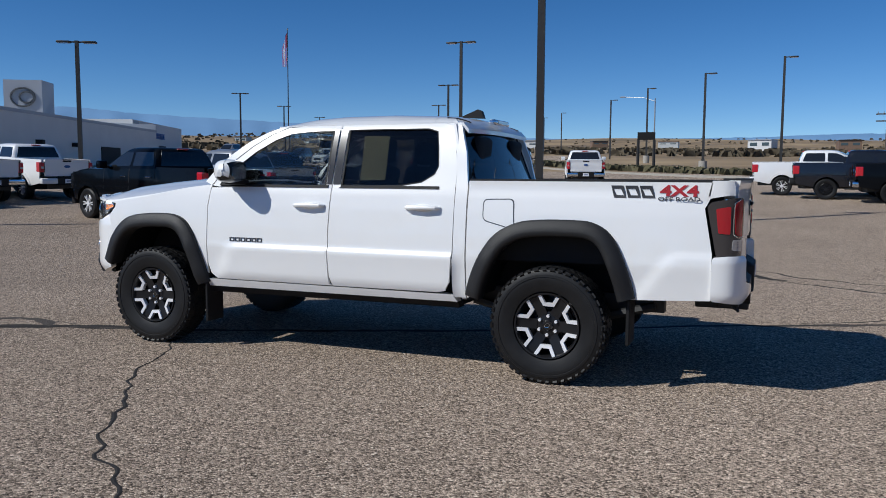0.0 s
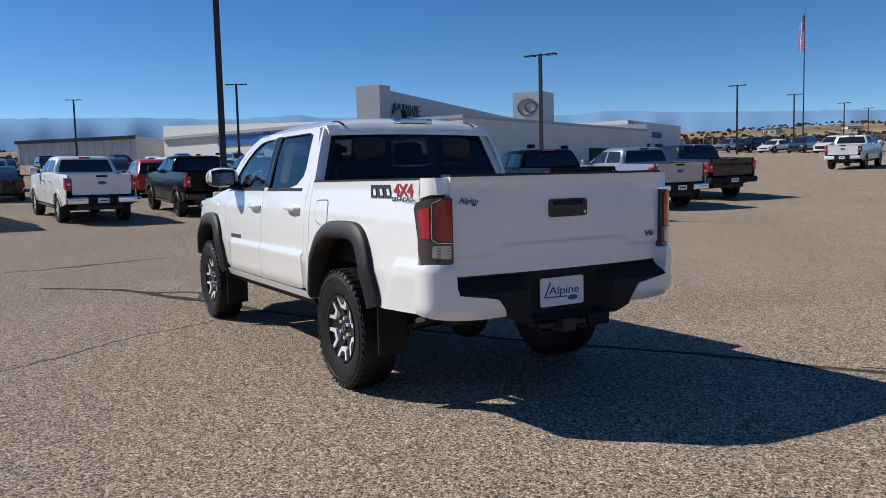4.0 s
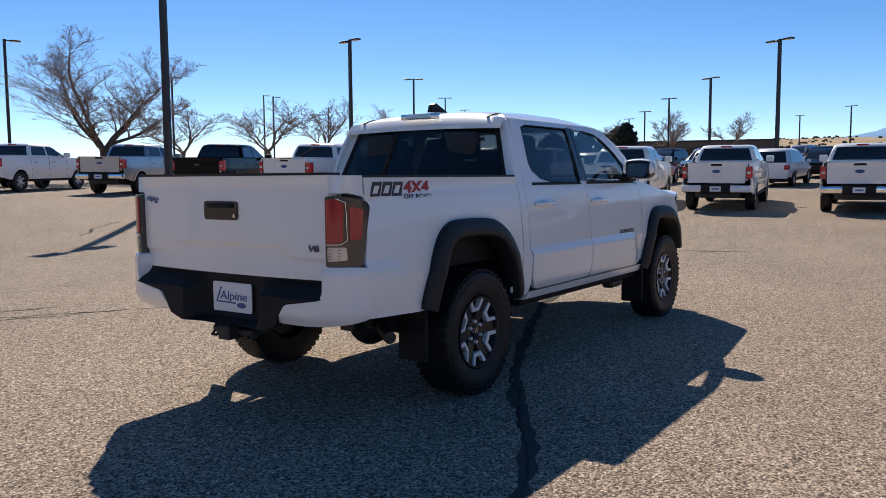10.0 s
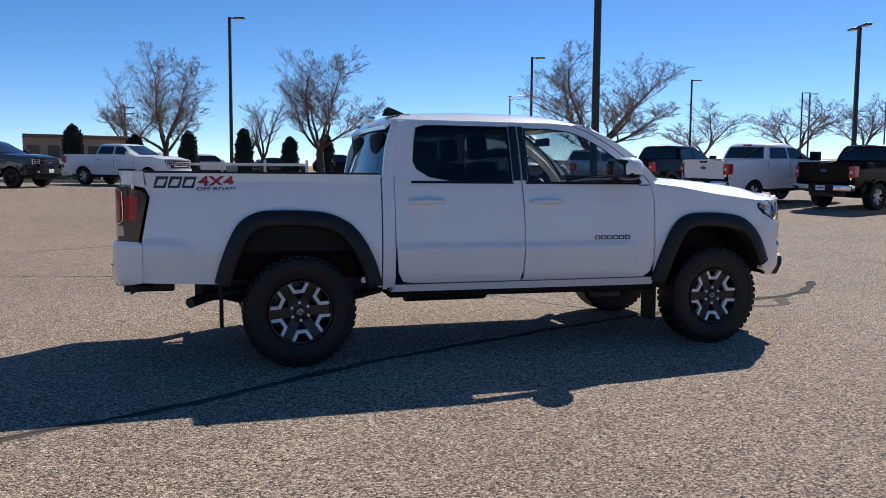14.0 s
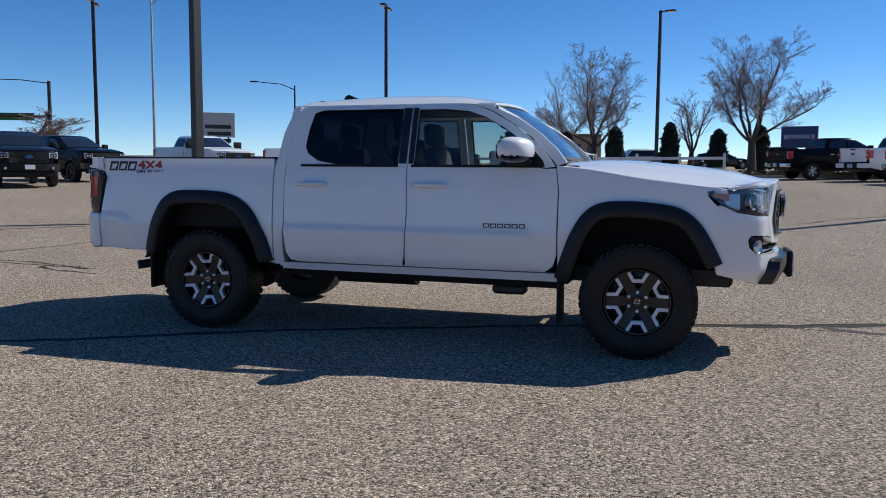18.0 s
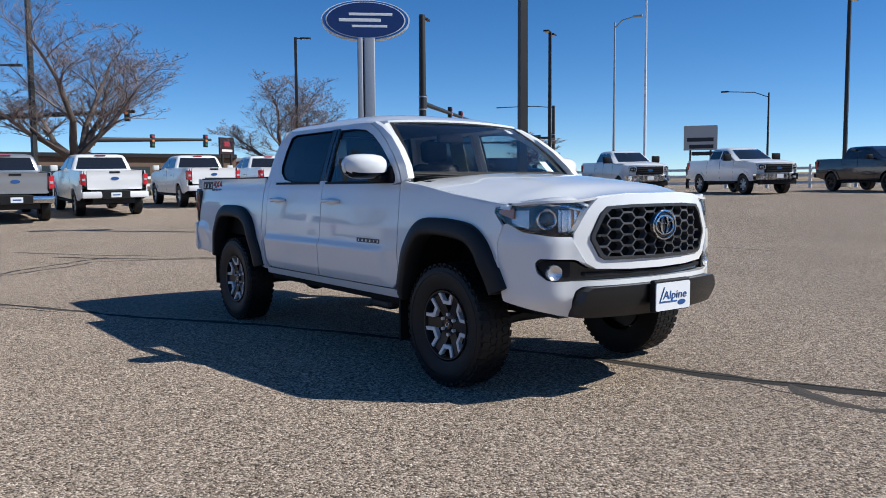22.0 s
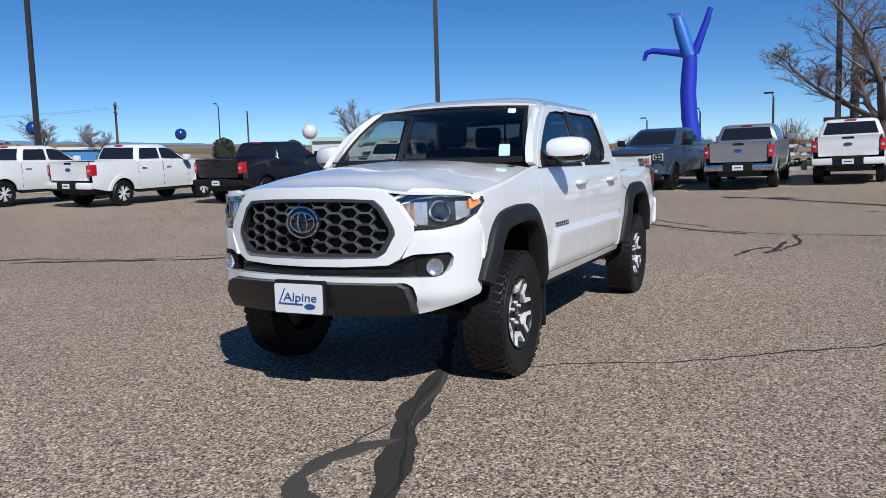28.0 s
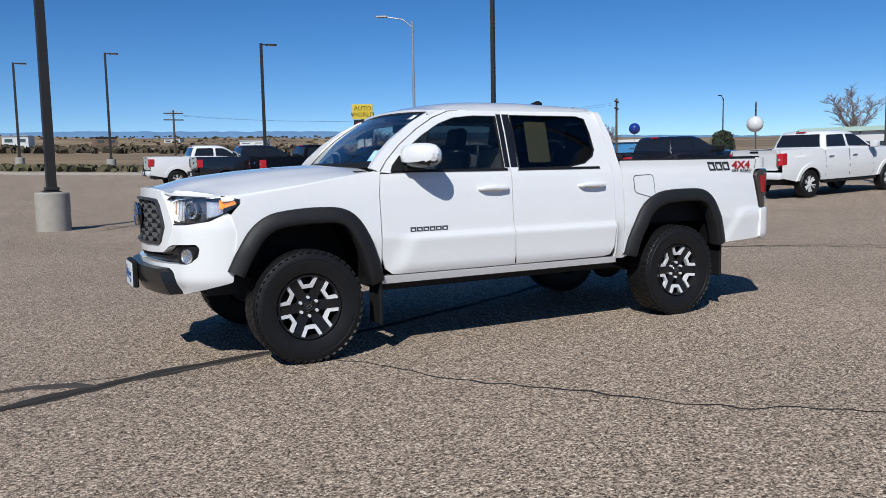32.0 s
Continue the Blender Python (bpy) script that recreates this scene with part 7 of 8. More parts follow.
def bare_tree(x, y, h, w, seed, words, levels=6, trunk=0.16, bark=None, lean=0.0):
    rng = random.Random(seed)
    z0 = ground_z(x, y)
    t = thing("tree", pose(x, y, z0 - 0.05), words, "tree", "bare trees")
    tv, tf, cv, cf = [], [], [], []

    big = levels > 5
    deep = 4 if big else 3
    fine = 0.0055 if math.hypot(x, y) < 56 else 0.011
    up = Vector((0, 0, 1))

    def grow(p, d, length, r, level):
        segs = (6, 5, 3, 2)[level - 1]
        r0 = r
        for i in range(segs):
            wob = Vector((rng.uniform(-1, 1), rng.uniform(-1, 1), rng.uniform(-1, 1))) * (0.16 + 0.05 * level)
            nd = (d + wob + up * (0.05 if level > 1 else 0.07)).normalized()
            q = p + nd * length / segs
            rr = r0 * (1 - 0.72 * (i + 1) / segs)
            vs, fs = (tv, tf) if level == 1 and i < 3 else (cv, cf)
            twig(vs, fs, p, q, max(r, fine), max(rr, fine * 0.8), 6 if level < 3 else 3)
            p, d, r = q, nd, rr
            for k in range(2 if level < deep else (4 if big else 3)):
                az = rng.uniform(0, 2 * math.pi)
                side = Vector((math.cos(az), math.sin(az), rng.uniform(-0.25, 0.5)))
                cd = (d * 0.85 + side * rng.uniform(0.55, 1.0) + up * 0.07).normalized()
                cl = length * rng.uniform(0.38, 0.60) * (1 - 0.45 * i / segs)
                if level < deep:
                    if level > 1 or i > 0:
                        grow(p, cd, cl, max(rr, r0 * 0.3) * 0.50, level + 1)
                else:
                    e = p + cd * cl * rng.uniform(0.7, 1.4)
                    o = Vector((rng.uniform(-1, 1), rng.uniform(-1, 1), rng.uniform(-1, 1))).normalized() * fine * 0.9
                    n0 = len(cv)
                    cv.extend((p - o, p + o, e + o * 0.5, e - o * 0.5))
                    cf.append((n0, n0 + 1, n0 + 2, n0 + 3))

    foot = Vector((0.02 * h, 0, h * 0.22))
    for i in range(4):
        twig(tv, tf, foot * (i / 4), foot * ((i + 1) / 4), trunk * (1.15 - 0.09 * i), trunk * (1.06 - 0.09 * i), 9)
    ups = (2.3, 0.62, 1.4, 0.85, 3.3, 1.05) if big else (1.8, 0.8, 1.2, 2.6)
    for i, rise in enumerate(ups):
        a = 2 * math.pi * (i * 0.62 + rng.uniform(-0.08, 0.08))
        grow(foot * rng.uniform(0.85, 1.0), Vector((math.cos(a), math.sin(a), rise)).normalized(), h * (0.36 + 0.20 * smooth(0.4, 2.4, rise)), trunk * 0.46, 1)
    mz = sum(v.z for v in cv) / len(cv)
    mx, my = sum(v.x for v in cv) / len(cv), sum(v.y for v in cv) / len(cv)
    for v in tv + cv:
        v.x -= mx * v.z / mz
        v.y -= my * v.z / mz
    top = max(v.z for v in cv)
    reach = sorted(max(abs(v.x), abs(v.y)) for v in cv)[int(len(cv) * 0.985)]
    sx, sz = (w / 2) / reach, h / top
    for name, vs, fs in (("trunk", tv, tf), ("crown", cv, cf)):
        me = bpy.data.meshes.new(name)
        me.from_pydata([(v.x * sx, v.y * sx, v.z * sz) for v in vs], [], fs)
        ob = new(name, finish(me, (bark or BARK) if name == "trunk" else TWIGS, 60))
        ob.parent = t
    return t


for x, y, h, w, seed, lv, tr, bk in (
    (-32.6, 4.7, 9.0, 9.0, 3, 6, 0.26, BARK), (-44.5, 21.0, 8.4, 10.4, 4, 6, 0.24, BARK), (21.0, 37.9, 8.4, 9.6, 7, 6, 0.22, BARKDARK),
    (-4.4, 47.2, 8.4, 7.0, 8, 6, 0.20, BARKDARK), (5.3, 46.6, 9.0, 7.8, 9, 6, 0.20, BARKDARK), (1.6, 48.8, 5.6, 4.0, 10, 5, 0.18, BARKDARK), (-6.8, 49.2, 7.6, 5.0, 11, 5, 0.18, BARKDARK),
    (59.2, 65.8, 8.2, 12.0, 12, 5, 0.2, BARK), (63.8, 61.5, 8.4, 8.0, 13, 5, 0.2, BARK), (68.1, 56.9, 7.2, 10.0, 14, 5, 0.2, BARK), (50.0, 70.0, 8.0, 11.0, 15, 5, 0.2, BARK),
    (-50.0, 47.3, 5.0, 7.5, 16, 5, 0.2, BARK), (-53.8, -34.7, 6.0, 5.0, 17, 5, 0.18, BARK), (119.9, 30.0, 7.0, 8.0, 18, 5, 0.2, BARK), (126.8, 42.3, 8.0, 8.0, 19, 5, 0.2, BARK), (123.4, 51.5, 6.5, 8.0, 20, 5, 0.2, BARK), (116.0, 38.0, 6.0, 7.0, 21, 5, 0.2, BARK),
    (-61.0, -84.0, 6.0, 6.0, 22, 5, 0.2, BARK), (-66.0, -80.0, 5.0, 6.0, 23, 5, 0.2, BARK), (-30.0, -72.0, 4.0, 6.0, 24, 5, 0.2, BARK),
):
    bare_tree(x, y, h, w, seed, "bare winter tree with fine grey-brown branches" if h > 6.2 else "small bare winter tree behind the lot", lv, tr, bk)


DRYTWIGS = plain("reddish_dry_twigs", (0.23, 0.135, 0.085), 0.9, grime=0.5, scale=2)


def bare_shrub(x, y, h, w, seed):
    """Many thin stems that fan out of one root, each with twigs."""
    rng = random.Random(seed)
    t = thing("bare_shrub", pose(x, y, ground_z(x, y) - 0.05), "tall leafless shrub with dense reddish-tan stems", "shrub", "bare shrubs")
    for name, count in (("stems", 46), ("twigs", 520)):
        vs, fs = [], []
        for k in range(count):
            a, lean = rng.uniform(0, 2 * math.pi), rng.uniform(0, 1) ** 0.7
            tip = Vector((math.cos(a) * lean * w / 2, math.sin(a) * lean * w / 2, h * (1 - 0.45 * lean * lean) * rng.uniform(0.75, 1.0)))
            root = Vector((tip.x * 0.25, tip.y * 0.25, 0))
            if name == "stems":
                mid = root.lerp(tip, 0.5) + Vector((rng.uniform(-0.1, 0.1), rng.uniform(-0.1, 0.1), 0.1 * h))
                twig(vs, fs, root, mid, 0.03, 0.022, 4)
                twig(vs, fs, mid, tip, 0.022, 0.010, 4)
            else:
                p = root.lerp(tip, rng.uniform(0.3, 0.95))
                d = Vector((rng.uniform(-1, 1), rng.uniform(-1, 1), rng.uniform(0.3, 1.4))).normalized()
                twig(vs, fs, p, p + d * h * rng.uniform(0.10, 0.24), 0.013, 0.008, 3)
        me = bpy.data.meshes.new(name)
        me.from_pydata([tuple(v) for v in vs], [], fs)
        new(name, finish(me, DRYTWIGS, 60)).parent = t


for k, (x, y, h, w) in enumerate(((-80.0, -16.5, 2.6, 5.0), (-78.0, -13.0, 3.0, 5.0), (-79.0, -9.5, 2.4, 4.5), (-74.0, -0.8, 3.6, 4.6), (-77.0, 2.0, 2.6, 4.0), (-82.0, -21.0, 2.4, 5.0))):
    bare_shrub(x, y, h, w, 300 + k)


def evergreen(x, y, h, w, seed, cone=0.6, mat=None, words="dense dark evergreen shrub by the fence", cat="shrub"):
    """A stem with a crown of many small leaf sprays."""
    rng = random.Random(seed)
    z0 = ground_z(x, y)
    t = thing("evergreen", pose(x, y, z0 - 0.05), words, cat, "evergreens")
    part("trunk", rod((0, 0, 0), (0, 0, h * 0.5), 0.09, 0.04, 7), BARKDARK, t)
    vs, fs = [], []
    core = [(w * (0.36 if h < 4 else 0.22) * ((1 - u) ** cone if cone > 0.7 else min(1, 0.55 + 2.2 * u) * (1 - u ** 5) ** 0.6) + 0.01, 0.15 + u * (h - 0.4)) for u in steps(0, 1, 10)]
    part("inner_foliage", lathe(core, 14, "z"), NEEDLE, t)
    n = int(2000 * min(2.2, h / 3))
    for i in range(n):
        u = rng.random() ** 0.8
        prof = (1 - u) ** cone * (0.75 + 0.25 * math.sin(9 * u + seed)) if cone > 0.7 else (min(1, 0.55 + 2.2 * u) * (1 - u ** 5) ** 0.6 if h < 4 else math.sin(math.pi * (0.1 + 0.88 * u)) ** 0.7)
        a = rng.uniform(0, 2 * math.pi)
        lump = 0.82 + (0.30 if h < 4 else 0.75) * noise.noise(Vector((math.cos(a) * 1.5, math.sin(a) * 1.5, u * (5 if h < 4 else 9) + seed)))
        r = w / 2 * prof * lump * rng.uniform(0.72, 1.04)
        p = Vector((r * math.cos(a), r * math.sin(a), 0.12 + u * (h - 0.12)))
        s = rng.uniform(0.12, 0.26) * (1 + 1.2 * (h > 4))
        q = Euler((rng.uniform(-0.8, 0.8), rng.uniform(-0.8, 0.8), rng.uniform(0, 6.3))).to_matrix()
        i0 = len(vs)
        for c in ((-0.5, 0, 0), (0.1, -0.32, 0.1), (0.6, 0, 0.7), (0.1, 0.32, 0.1)):
            vs.append(p + q @ (Vector(c) * s))
        fs.append((i0, i0 + 1, i0 + 2, i0 + 3))
    me = bpy.data.meshes.new("crown")
    me.from_pydata(vs, [], fs)
    ob = new("crown", finish(me, mat or NEEDLE, 0))
    ob.parent = t
    return t


for i, (x, y) in enumerate(((-6.1, 46.2), (-3.0, 46.6), (0.4, 46.9), (3.3, 46.8), (5.8, 48.2), (-9.5, 45.6))):
    evergreen(x, y, 2.7 + 0.25 * (i % 3), 1.35, 30 + i, 0.5)
for i, (x, y, h, w, m) in enumerate(((110.5, 55.4, 6.5, 7.0, NEEDLE2), (112.7, 51.1, 7.0, 6.0, NEEDLE2), (116.0, 48.5, 6.0, 7.0, NEEDLE2), (113.5, 44.5, 8.5, 5.0, NEEDLE), (133.3, 54.1, 8.5, 6.0, NEEDLE), (-76.8, -69.3, 5.0, 4.5, NEEDLE2), (-82.0, -62.0, 4.5, 4.5, NEEDLE2))):
    evergreen(x, y, h * 0.62, w * 0.8, 50 + i, 0.6, m, "dark conifer far behind the lot", "tree")


# ---- white rail fence, planting strips ----
FENCEWHITE = plain("white_vinyl", (0.72, 0.72, 0.70), 0.5, grime=0.15, scale=2)
GRASSDRY = plain("dry_planting", (0.13, 0.115, 0.055), 0.95, grime=0.5, scale=6, bump=0.8, bump_scale=20)


def rail_fence(a, b, rails=3, gap=2.4, height=1.15):
    a, b = Vector(a), Vector(b)
    n = max(1, round((b - a).length / gap))
    f = thing("fence", pose(0, 0, 0), "white post-and-rail fence along the lot's edge", "fence", "white fences")
    ps = [a + (b - a) * i / n for i in range(n + 1)]
    for p in ps:
        z = ground_z(p.x, p.y)
        part("post", box(p.x - 0.07, p.x + 0.07, p.y - 0.07, p.y + 0.07, z - 0.1, z + height + 0.12, 0.01, 1), FENCEWHITE, f)
    for p, q in zip(ps, ps[1:]):
        for r in range(rails):
            h = height * (r + 0.75) / rails
            d = (q - p).normalized()
            nx, ny = -d.y * 0.02, d.x * 0.02
            bm = bmesh.new()
            vs = [bm.verts.new((u.x + sx * nx, u.y + sx * ny, ground_z(u.x, u.y) + h + dz)) for u in (p, q) for sx, dz in ((1, 0.075), (1, -0.075), (-1, -0.075), (-1, 0.075))]
            for k in range(4):
                bm.faces.new((vs[k], vs[(k + 1) % 4], vs[4 + (k + 1) % 4], vs[4 + k]))
            bmesh.ops.recalc_face_normals(bm, faces=bm.faces)
            part("rail", bm, FENCEWHITE, f)


rail_fence((-12.92, 39.51), (-5.74, 40.14), 2)
rail_fence((-5.74, 40.14), (3.45, 39.34), 2)
rail_fence((-23.43, 36.0), (-12.92, 39.51), 3)
rail_fence((-33.38, 29.8), (-23.43, 36.0), 3)
rail_fence((-40.33, 14.71), (-36.32, 26.67), 3)
rail_fence((-34.81, -2.51), (-39.42, 13.17), 3)
rail_fence((-28.19, -11.45), (-33.63, -3.6), 3)


def planting(pts, width, height, words, seed):
    """A low strip of dry grass tufts."""
    rng = random.Random(seed)
    vs, fs = [], []
    for (ax, ay), (bx, by) in zip(pts, pts[1:]):
        L = math.hypot(bx - ax, by - ay)
        for i in range(int(L * width * 9)):
            u, v = rng.random(), rng.uniform(-0.5, 0.5)
            x = ax + (bx - ax) * u - (by - ay) / L * v * width
            y = ay + (by - ay) * u + (bx - ax) / L * v * width
            z = ground_z(x, y)
            hh = height * rng.uniform(0.5, 1.1)
            a = rng.uniform(0, 3.14)
            s = height * rng.uniform(0.5, 0.9)
            i0 = len(vs)
            vs += [(x - s * math.cos(a), y - s * math.sin(a), z), (x + s * math.cos(a), y + s * math.sin(a), z), (x + s * 0.6 * math.cos(a + 0.4), y + s * 0.6 * math.sin(a + 0.4), z + hh), (x - s * 0.5 * math.cos(a - 0.3), y - s * 0.5 * math.sin(a - 0.3), z + hh * 0.9)]
            fs.append((i0, i0 + 1, i0 + 2, i0 + 3))
    me = bpy.data.meshes.new("planting")
    me.from_pydata(vs, [], fs)
    return tagged(new("planting", finish(me, GRASSDRY, 0)), words, "planting", "", "stuff")


planting([(-5.0, -57.5), (3.0, -62.0), (14.0, -70.0), (24.0, -82.0)], 4.0, 0.45, "strip of dry olive shrubs along the lot's far edge", 61)
planting([(-29.52, -9.4), (-34.54, -0.98), (-39.16, 10.88)], 2.4, 0.45, "dry shrubs below the white fence", 62)
planting([(-11.85, 40.84), (3.8, 40.38), (11.72, 37.76)], 3.0, 0.35, "dry grass strip below the trees", 63)
for pts in (((-5.05, -49.2), (2.38, -52.68), (12.21, -60.37), (21.19, -70.86)), ((-13.01, 38.78), (3.82, 38.32), (11.73, 36.3)), ((-27.47, -10.9), (-31.64, -1.04), (-37.6, 11.66))):
    for (ax, ay), (bx, by) in zip(pts, pts[1:]):
        d = Vector((bx - ax, by - ay)).normalized()
        n = Vector((-d.y, d.x)) * 0.08
        bm = bmesh.new()
        vs = [bm.verts.new((x + s * n.x, y + s * n.y, ground_z(x, y) + dz)) for x, y in ((ax, ay), (bx, by)) for s, dz in ((1, -0.1), (1, 0.15), (-1, 0.15), (-1, -0.1))]
        for k in range(4):
            bm.faces.new((vs[k], vs[(k + 1) % 4], vs[4 + (k + 1) % 4], vs[4 + k]))
        bmesh.ops.recalc_face_normals(bm, faces=bm.faces)
        tagged(part("kerb", bm, CONCRETE), "pale concrete kerb", "kerb", "", "structure")


# ---- mountains ----
def mountains():
    sky_line = [(-150, 1.4), (-125, 2.2), (-118, 2.55), (-107, 2.75), (-93, 2.80), (-88, 2.66), (-77, 2.6), (-67, 2.85), (-65, 3.2), (-59, 3.52), (-54, 3.75), (-50, 3.88), (-46, 4.05), (-42.5, 4.32), (-39.5, 4.12), (-30, 4.25), (-21.5, 4.38), (-20, 4.6), (-16, 4.3), (-10, 4.42), (-2, 4.32), (0.5, 3.98), (2.8, 3.7), (4.8, 3.28), (6.4, 2.75), (9, 2.3), (14, 1.6)]
    r = 3600.0
    bm = bmesh.new()
    rows = []
    a = -150.0
    while a <= 14:
        e = ramp(a, sky_line) + 0.07 * noise.noise(Vector((a * 0.9, 0, 0))) + 0.05 * noise.noise(Vector((a * 3.1, 4, 0)))
        c, s = math.cos(radians(a)), math.sin(radians(a))
        z = 1.3 + r * math.tan(radians(e))
        fold = 60 * noise.noise(Vector((a * 0.5, 7, 0)))
        rows.append([bm.verts.new(((r + k) * c, (r + k) * s, zz)) for k, zz in ((-500 + fold, -60), (-330 + 1.6 * fold, z * 0.45), (-150 + fold, z * 0.75), (0, z), (300, z * 0.5))])
        a += 0.4
    for p, q in zip(rows, rows[1:]):
        for k in range(4):
            bm.faces.new((p[k], q[k], q[k + 1], p[k + 1]))
    bmesh.ops.recalc_face_normals(bm, faces=bm.faces)
    # the blue haze of distance is painted into the ridge's colour
    m = plain("haze_tinted_mountain", (0.19, 0.34, 0.55), 1.0, grime=0.2, scale=0.002, spec=0.0)
    tagged(part("mountains", bm, m, None, "", 60), "mountain ridge on the horizon, tinted blue for haze", "mountains", "", "structure")


mountains()


# ---- signs ----
SIGNGREY = plain("silver_sign_metal", (0.42, 0.44, 0.47), 0.4, metal=0.5, grime=0.15)


def pylon_sign():
    x, y = -40.5, 24.6
    z = ground_z(x, y)
    t = thing("pylon_sign", pose(x, y, z, 0, 0, -31), "tall silver pylon with a plain blue oval sign board", "sign")
    part("column", box(-0.4, 0.4, -0.58, -0.22, 0, 10.1, 0.08, 3), SIGNGREY, t)
    part("column", box(-0.4, 0.4, -0.14, 0.58, 0, 10.1, 0.08, 3), SIGNGREY, t)
    part("column_slot", box(-0.3, 0.3, -0.23, -0.13, 0, 10.1), STEELDARK, t)
    part("pylon_base", box(-0.6, 0.6, -1.1, 1.1, -0.1, 0.5, 0.05, 1), CONCRETE, t)
    for name, r, d, m in (("oval_rim", 1.0, 0.34, PLATEWHITE), ("oval_band", 0.965, 0.36, SIGNBLUE), ("oval_line", 0.90, 0.375, PLATEWHITE), ("oval_board", 0.87, 0.39, plain("dark_blue_board", (0.012, 0.03, 0.14), 0.3, coat=0.4))):
        bm = lathe([(0.0, d), (r, d), (r, -d), (0.0, -d)], 56, "x")
        bm.transform(Matrix.Translation((0, 0, 11.2)) @ Matrix.Diagonal((1, 2.9, 1.30, 1)))
        part(name, bm, m, t, "", 40)
    for s in (1, -1):
        for y0, y1, z0, z1 in ((-1.75, 1.0, -0.12, 0.10), (-1.1, 1.75, 0.28, 0.46), (-0.9, 1.4, -0.48, -0.32)):
            part("script_mark", box(s * 0.385, s * 0.41, y0, y1, 11.2 + z0, 11.2 + z1, 0.02, 1), PLATEWHITE, t)


pylon_sign()


def board_sign(x, y, z, turn, w, h, face, words, body="", ink=None, size=0.5, leg=0.07, legs=(-0.3, 0.3), name="sign", back=None):
    g = ground_z(x, y)
    t = thing(name, pose(x, y, g, 0, 0, turn), words, "sign")
    zc = z - g
    b = part("board", box(-0.08, 0.08, -w / 2, w / 2, zc - h / 2, zc + h / 2, 0.02, 1), face, t)
    for k in legs:
        part("leg", rod((0, k * w, -0.1), (0, k * w, zc - h / 2 + 0.02), leg), POLEPAINT, t)
    if body:
        for s in (1, -1):
            text(body, size, Matrix.Translation((s * 0.085, 0, zc)) @ Matrix.Rotation(radians(90 * s), 4, "Z") @ Matrix.Rotation(radians(90), 4, "X"), ink, b, "sign_lettering", 0.004)
    return t, b


NAVYSIGN = plain("navy_sign_face", (0.015, 0.035, 0.13), 0.4)
YELLOWSIGN = plain("yellow_sign_face", (0.70, 0.52, 0.03), 0.5)
board_sign(7.3, 41.2, 3.25, -105, 1.85, 1.15, NAVYSIGN, "navy board sign reading ENTRANCE in white", "ENTRANCE", PLATEWHITE, 0.30)
t, b = board_sign(81.5, 64.4, 7.4, -140, 2.7, 1.5, NAVYSIGN, "navy pole sign reading TRUCKS", "TRUCKS", PLATEWHITE, 0.55, 0.1, (0,))
t, b = board_sign(-22.4, -57.5, 6.1, 70, 1.7, 1.25, YELLOWSIGN, "yellow roadside sign reading AUTO WORLD on stacked boards", "AUTO\nWORLD", BLACKPL, 0.52, 0.12, (0,))
z = 6.1 - ground_z(-22.4, -57.5)
part("message_board", box(-0.08, 0.08, -0.75, 0.75, z - 1.9, z - 0.68, 0.02, 1), BLACKPL, t, "black message board")
part("lower_board", box(-0.08, 0.08, -0.6, 0.6, z - 2.9, z - 2.0, 0.02, 1), PLATEWHITE, t)
for k in range(3):
    part("message_bar", box(0.081, 0.09, -0.55, 0.5 - 0.2 * k, z - 1.0 - 0.25 * k, z - 0.9 - 0.25 * k), REDLENS, t)
t, b = board_sign(-63.8, 24.2, 4.9, 20, 1.7, 1.5, plain("black_red_board", (0.03, 0.012, 0.014), 0.4), "dark roadside sign board on two posts", "", None, 0.5, 0.1)
z = 4.9 - ground_z(-63.8, 24.2)
part("sign_bar", box(0.081, 0.09, -0.6, 0.6, z - 0.5, z - 0.3), PLATEWHITE, t)
part("sign_mark", box(0.081, 0.09, -0.3, 0.3, z - 0.1, z + 0.4), REDLENS, t)
t, b = board_sign(-62.4, 39.0, 5.3, 10, 2.6, 0.9, BLACKPL, "black and red roadside message sign", "", None, 0.5, 0.3, (0.2,))
part("top_board", box(-0.2, 0.2, -1.0, 0.7, 4.55, 4.85, 0.02, 1), REDLENS, t)
t, b = board_sign(-57.9, 86.1, 7.2, -55, 4.2, 3.2, plain("cream_board", (0.60, 0.60, 0.55), 0.5), "weathered cream roadside sign board", "", None, 0.5, 0.12)
for k in range(3):
    part("sign_bar", box(0.081, 0.09, -1.7 + 0.3 * k, 1.6, 5.0 - 0.9 * k, 5.5 - 0.9 * k), DECALGREY, b)
t, b = board_sign(10.2, -80.0, 5.6, 95, 1.8, 0.8, BLACKPL, "dark entrance board by the far kerb", "", None, 0.5, 0.15, (-0.45, 0.45))
t, b = board_sign(60.0, -150.0, 11.0, 110, 4.5, 2.2, SIGNBLUE, "blue and white roadside sign beyond the lot", "", None, 0.5, 0.4, (0,))


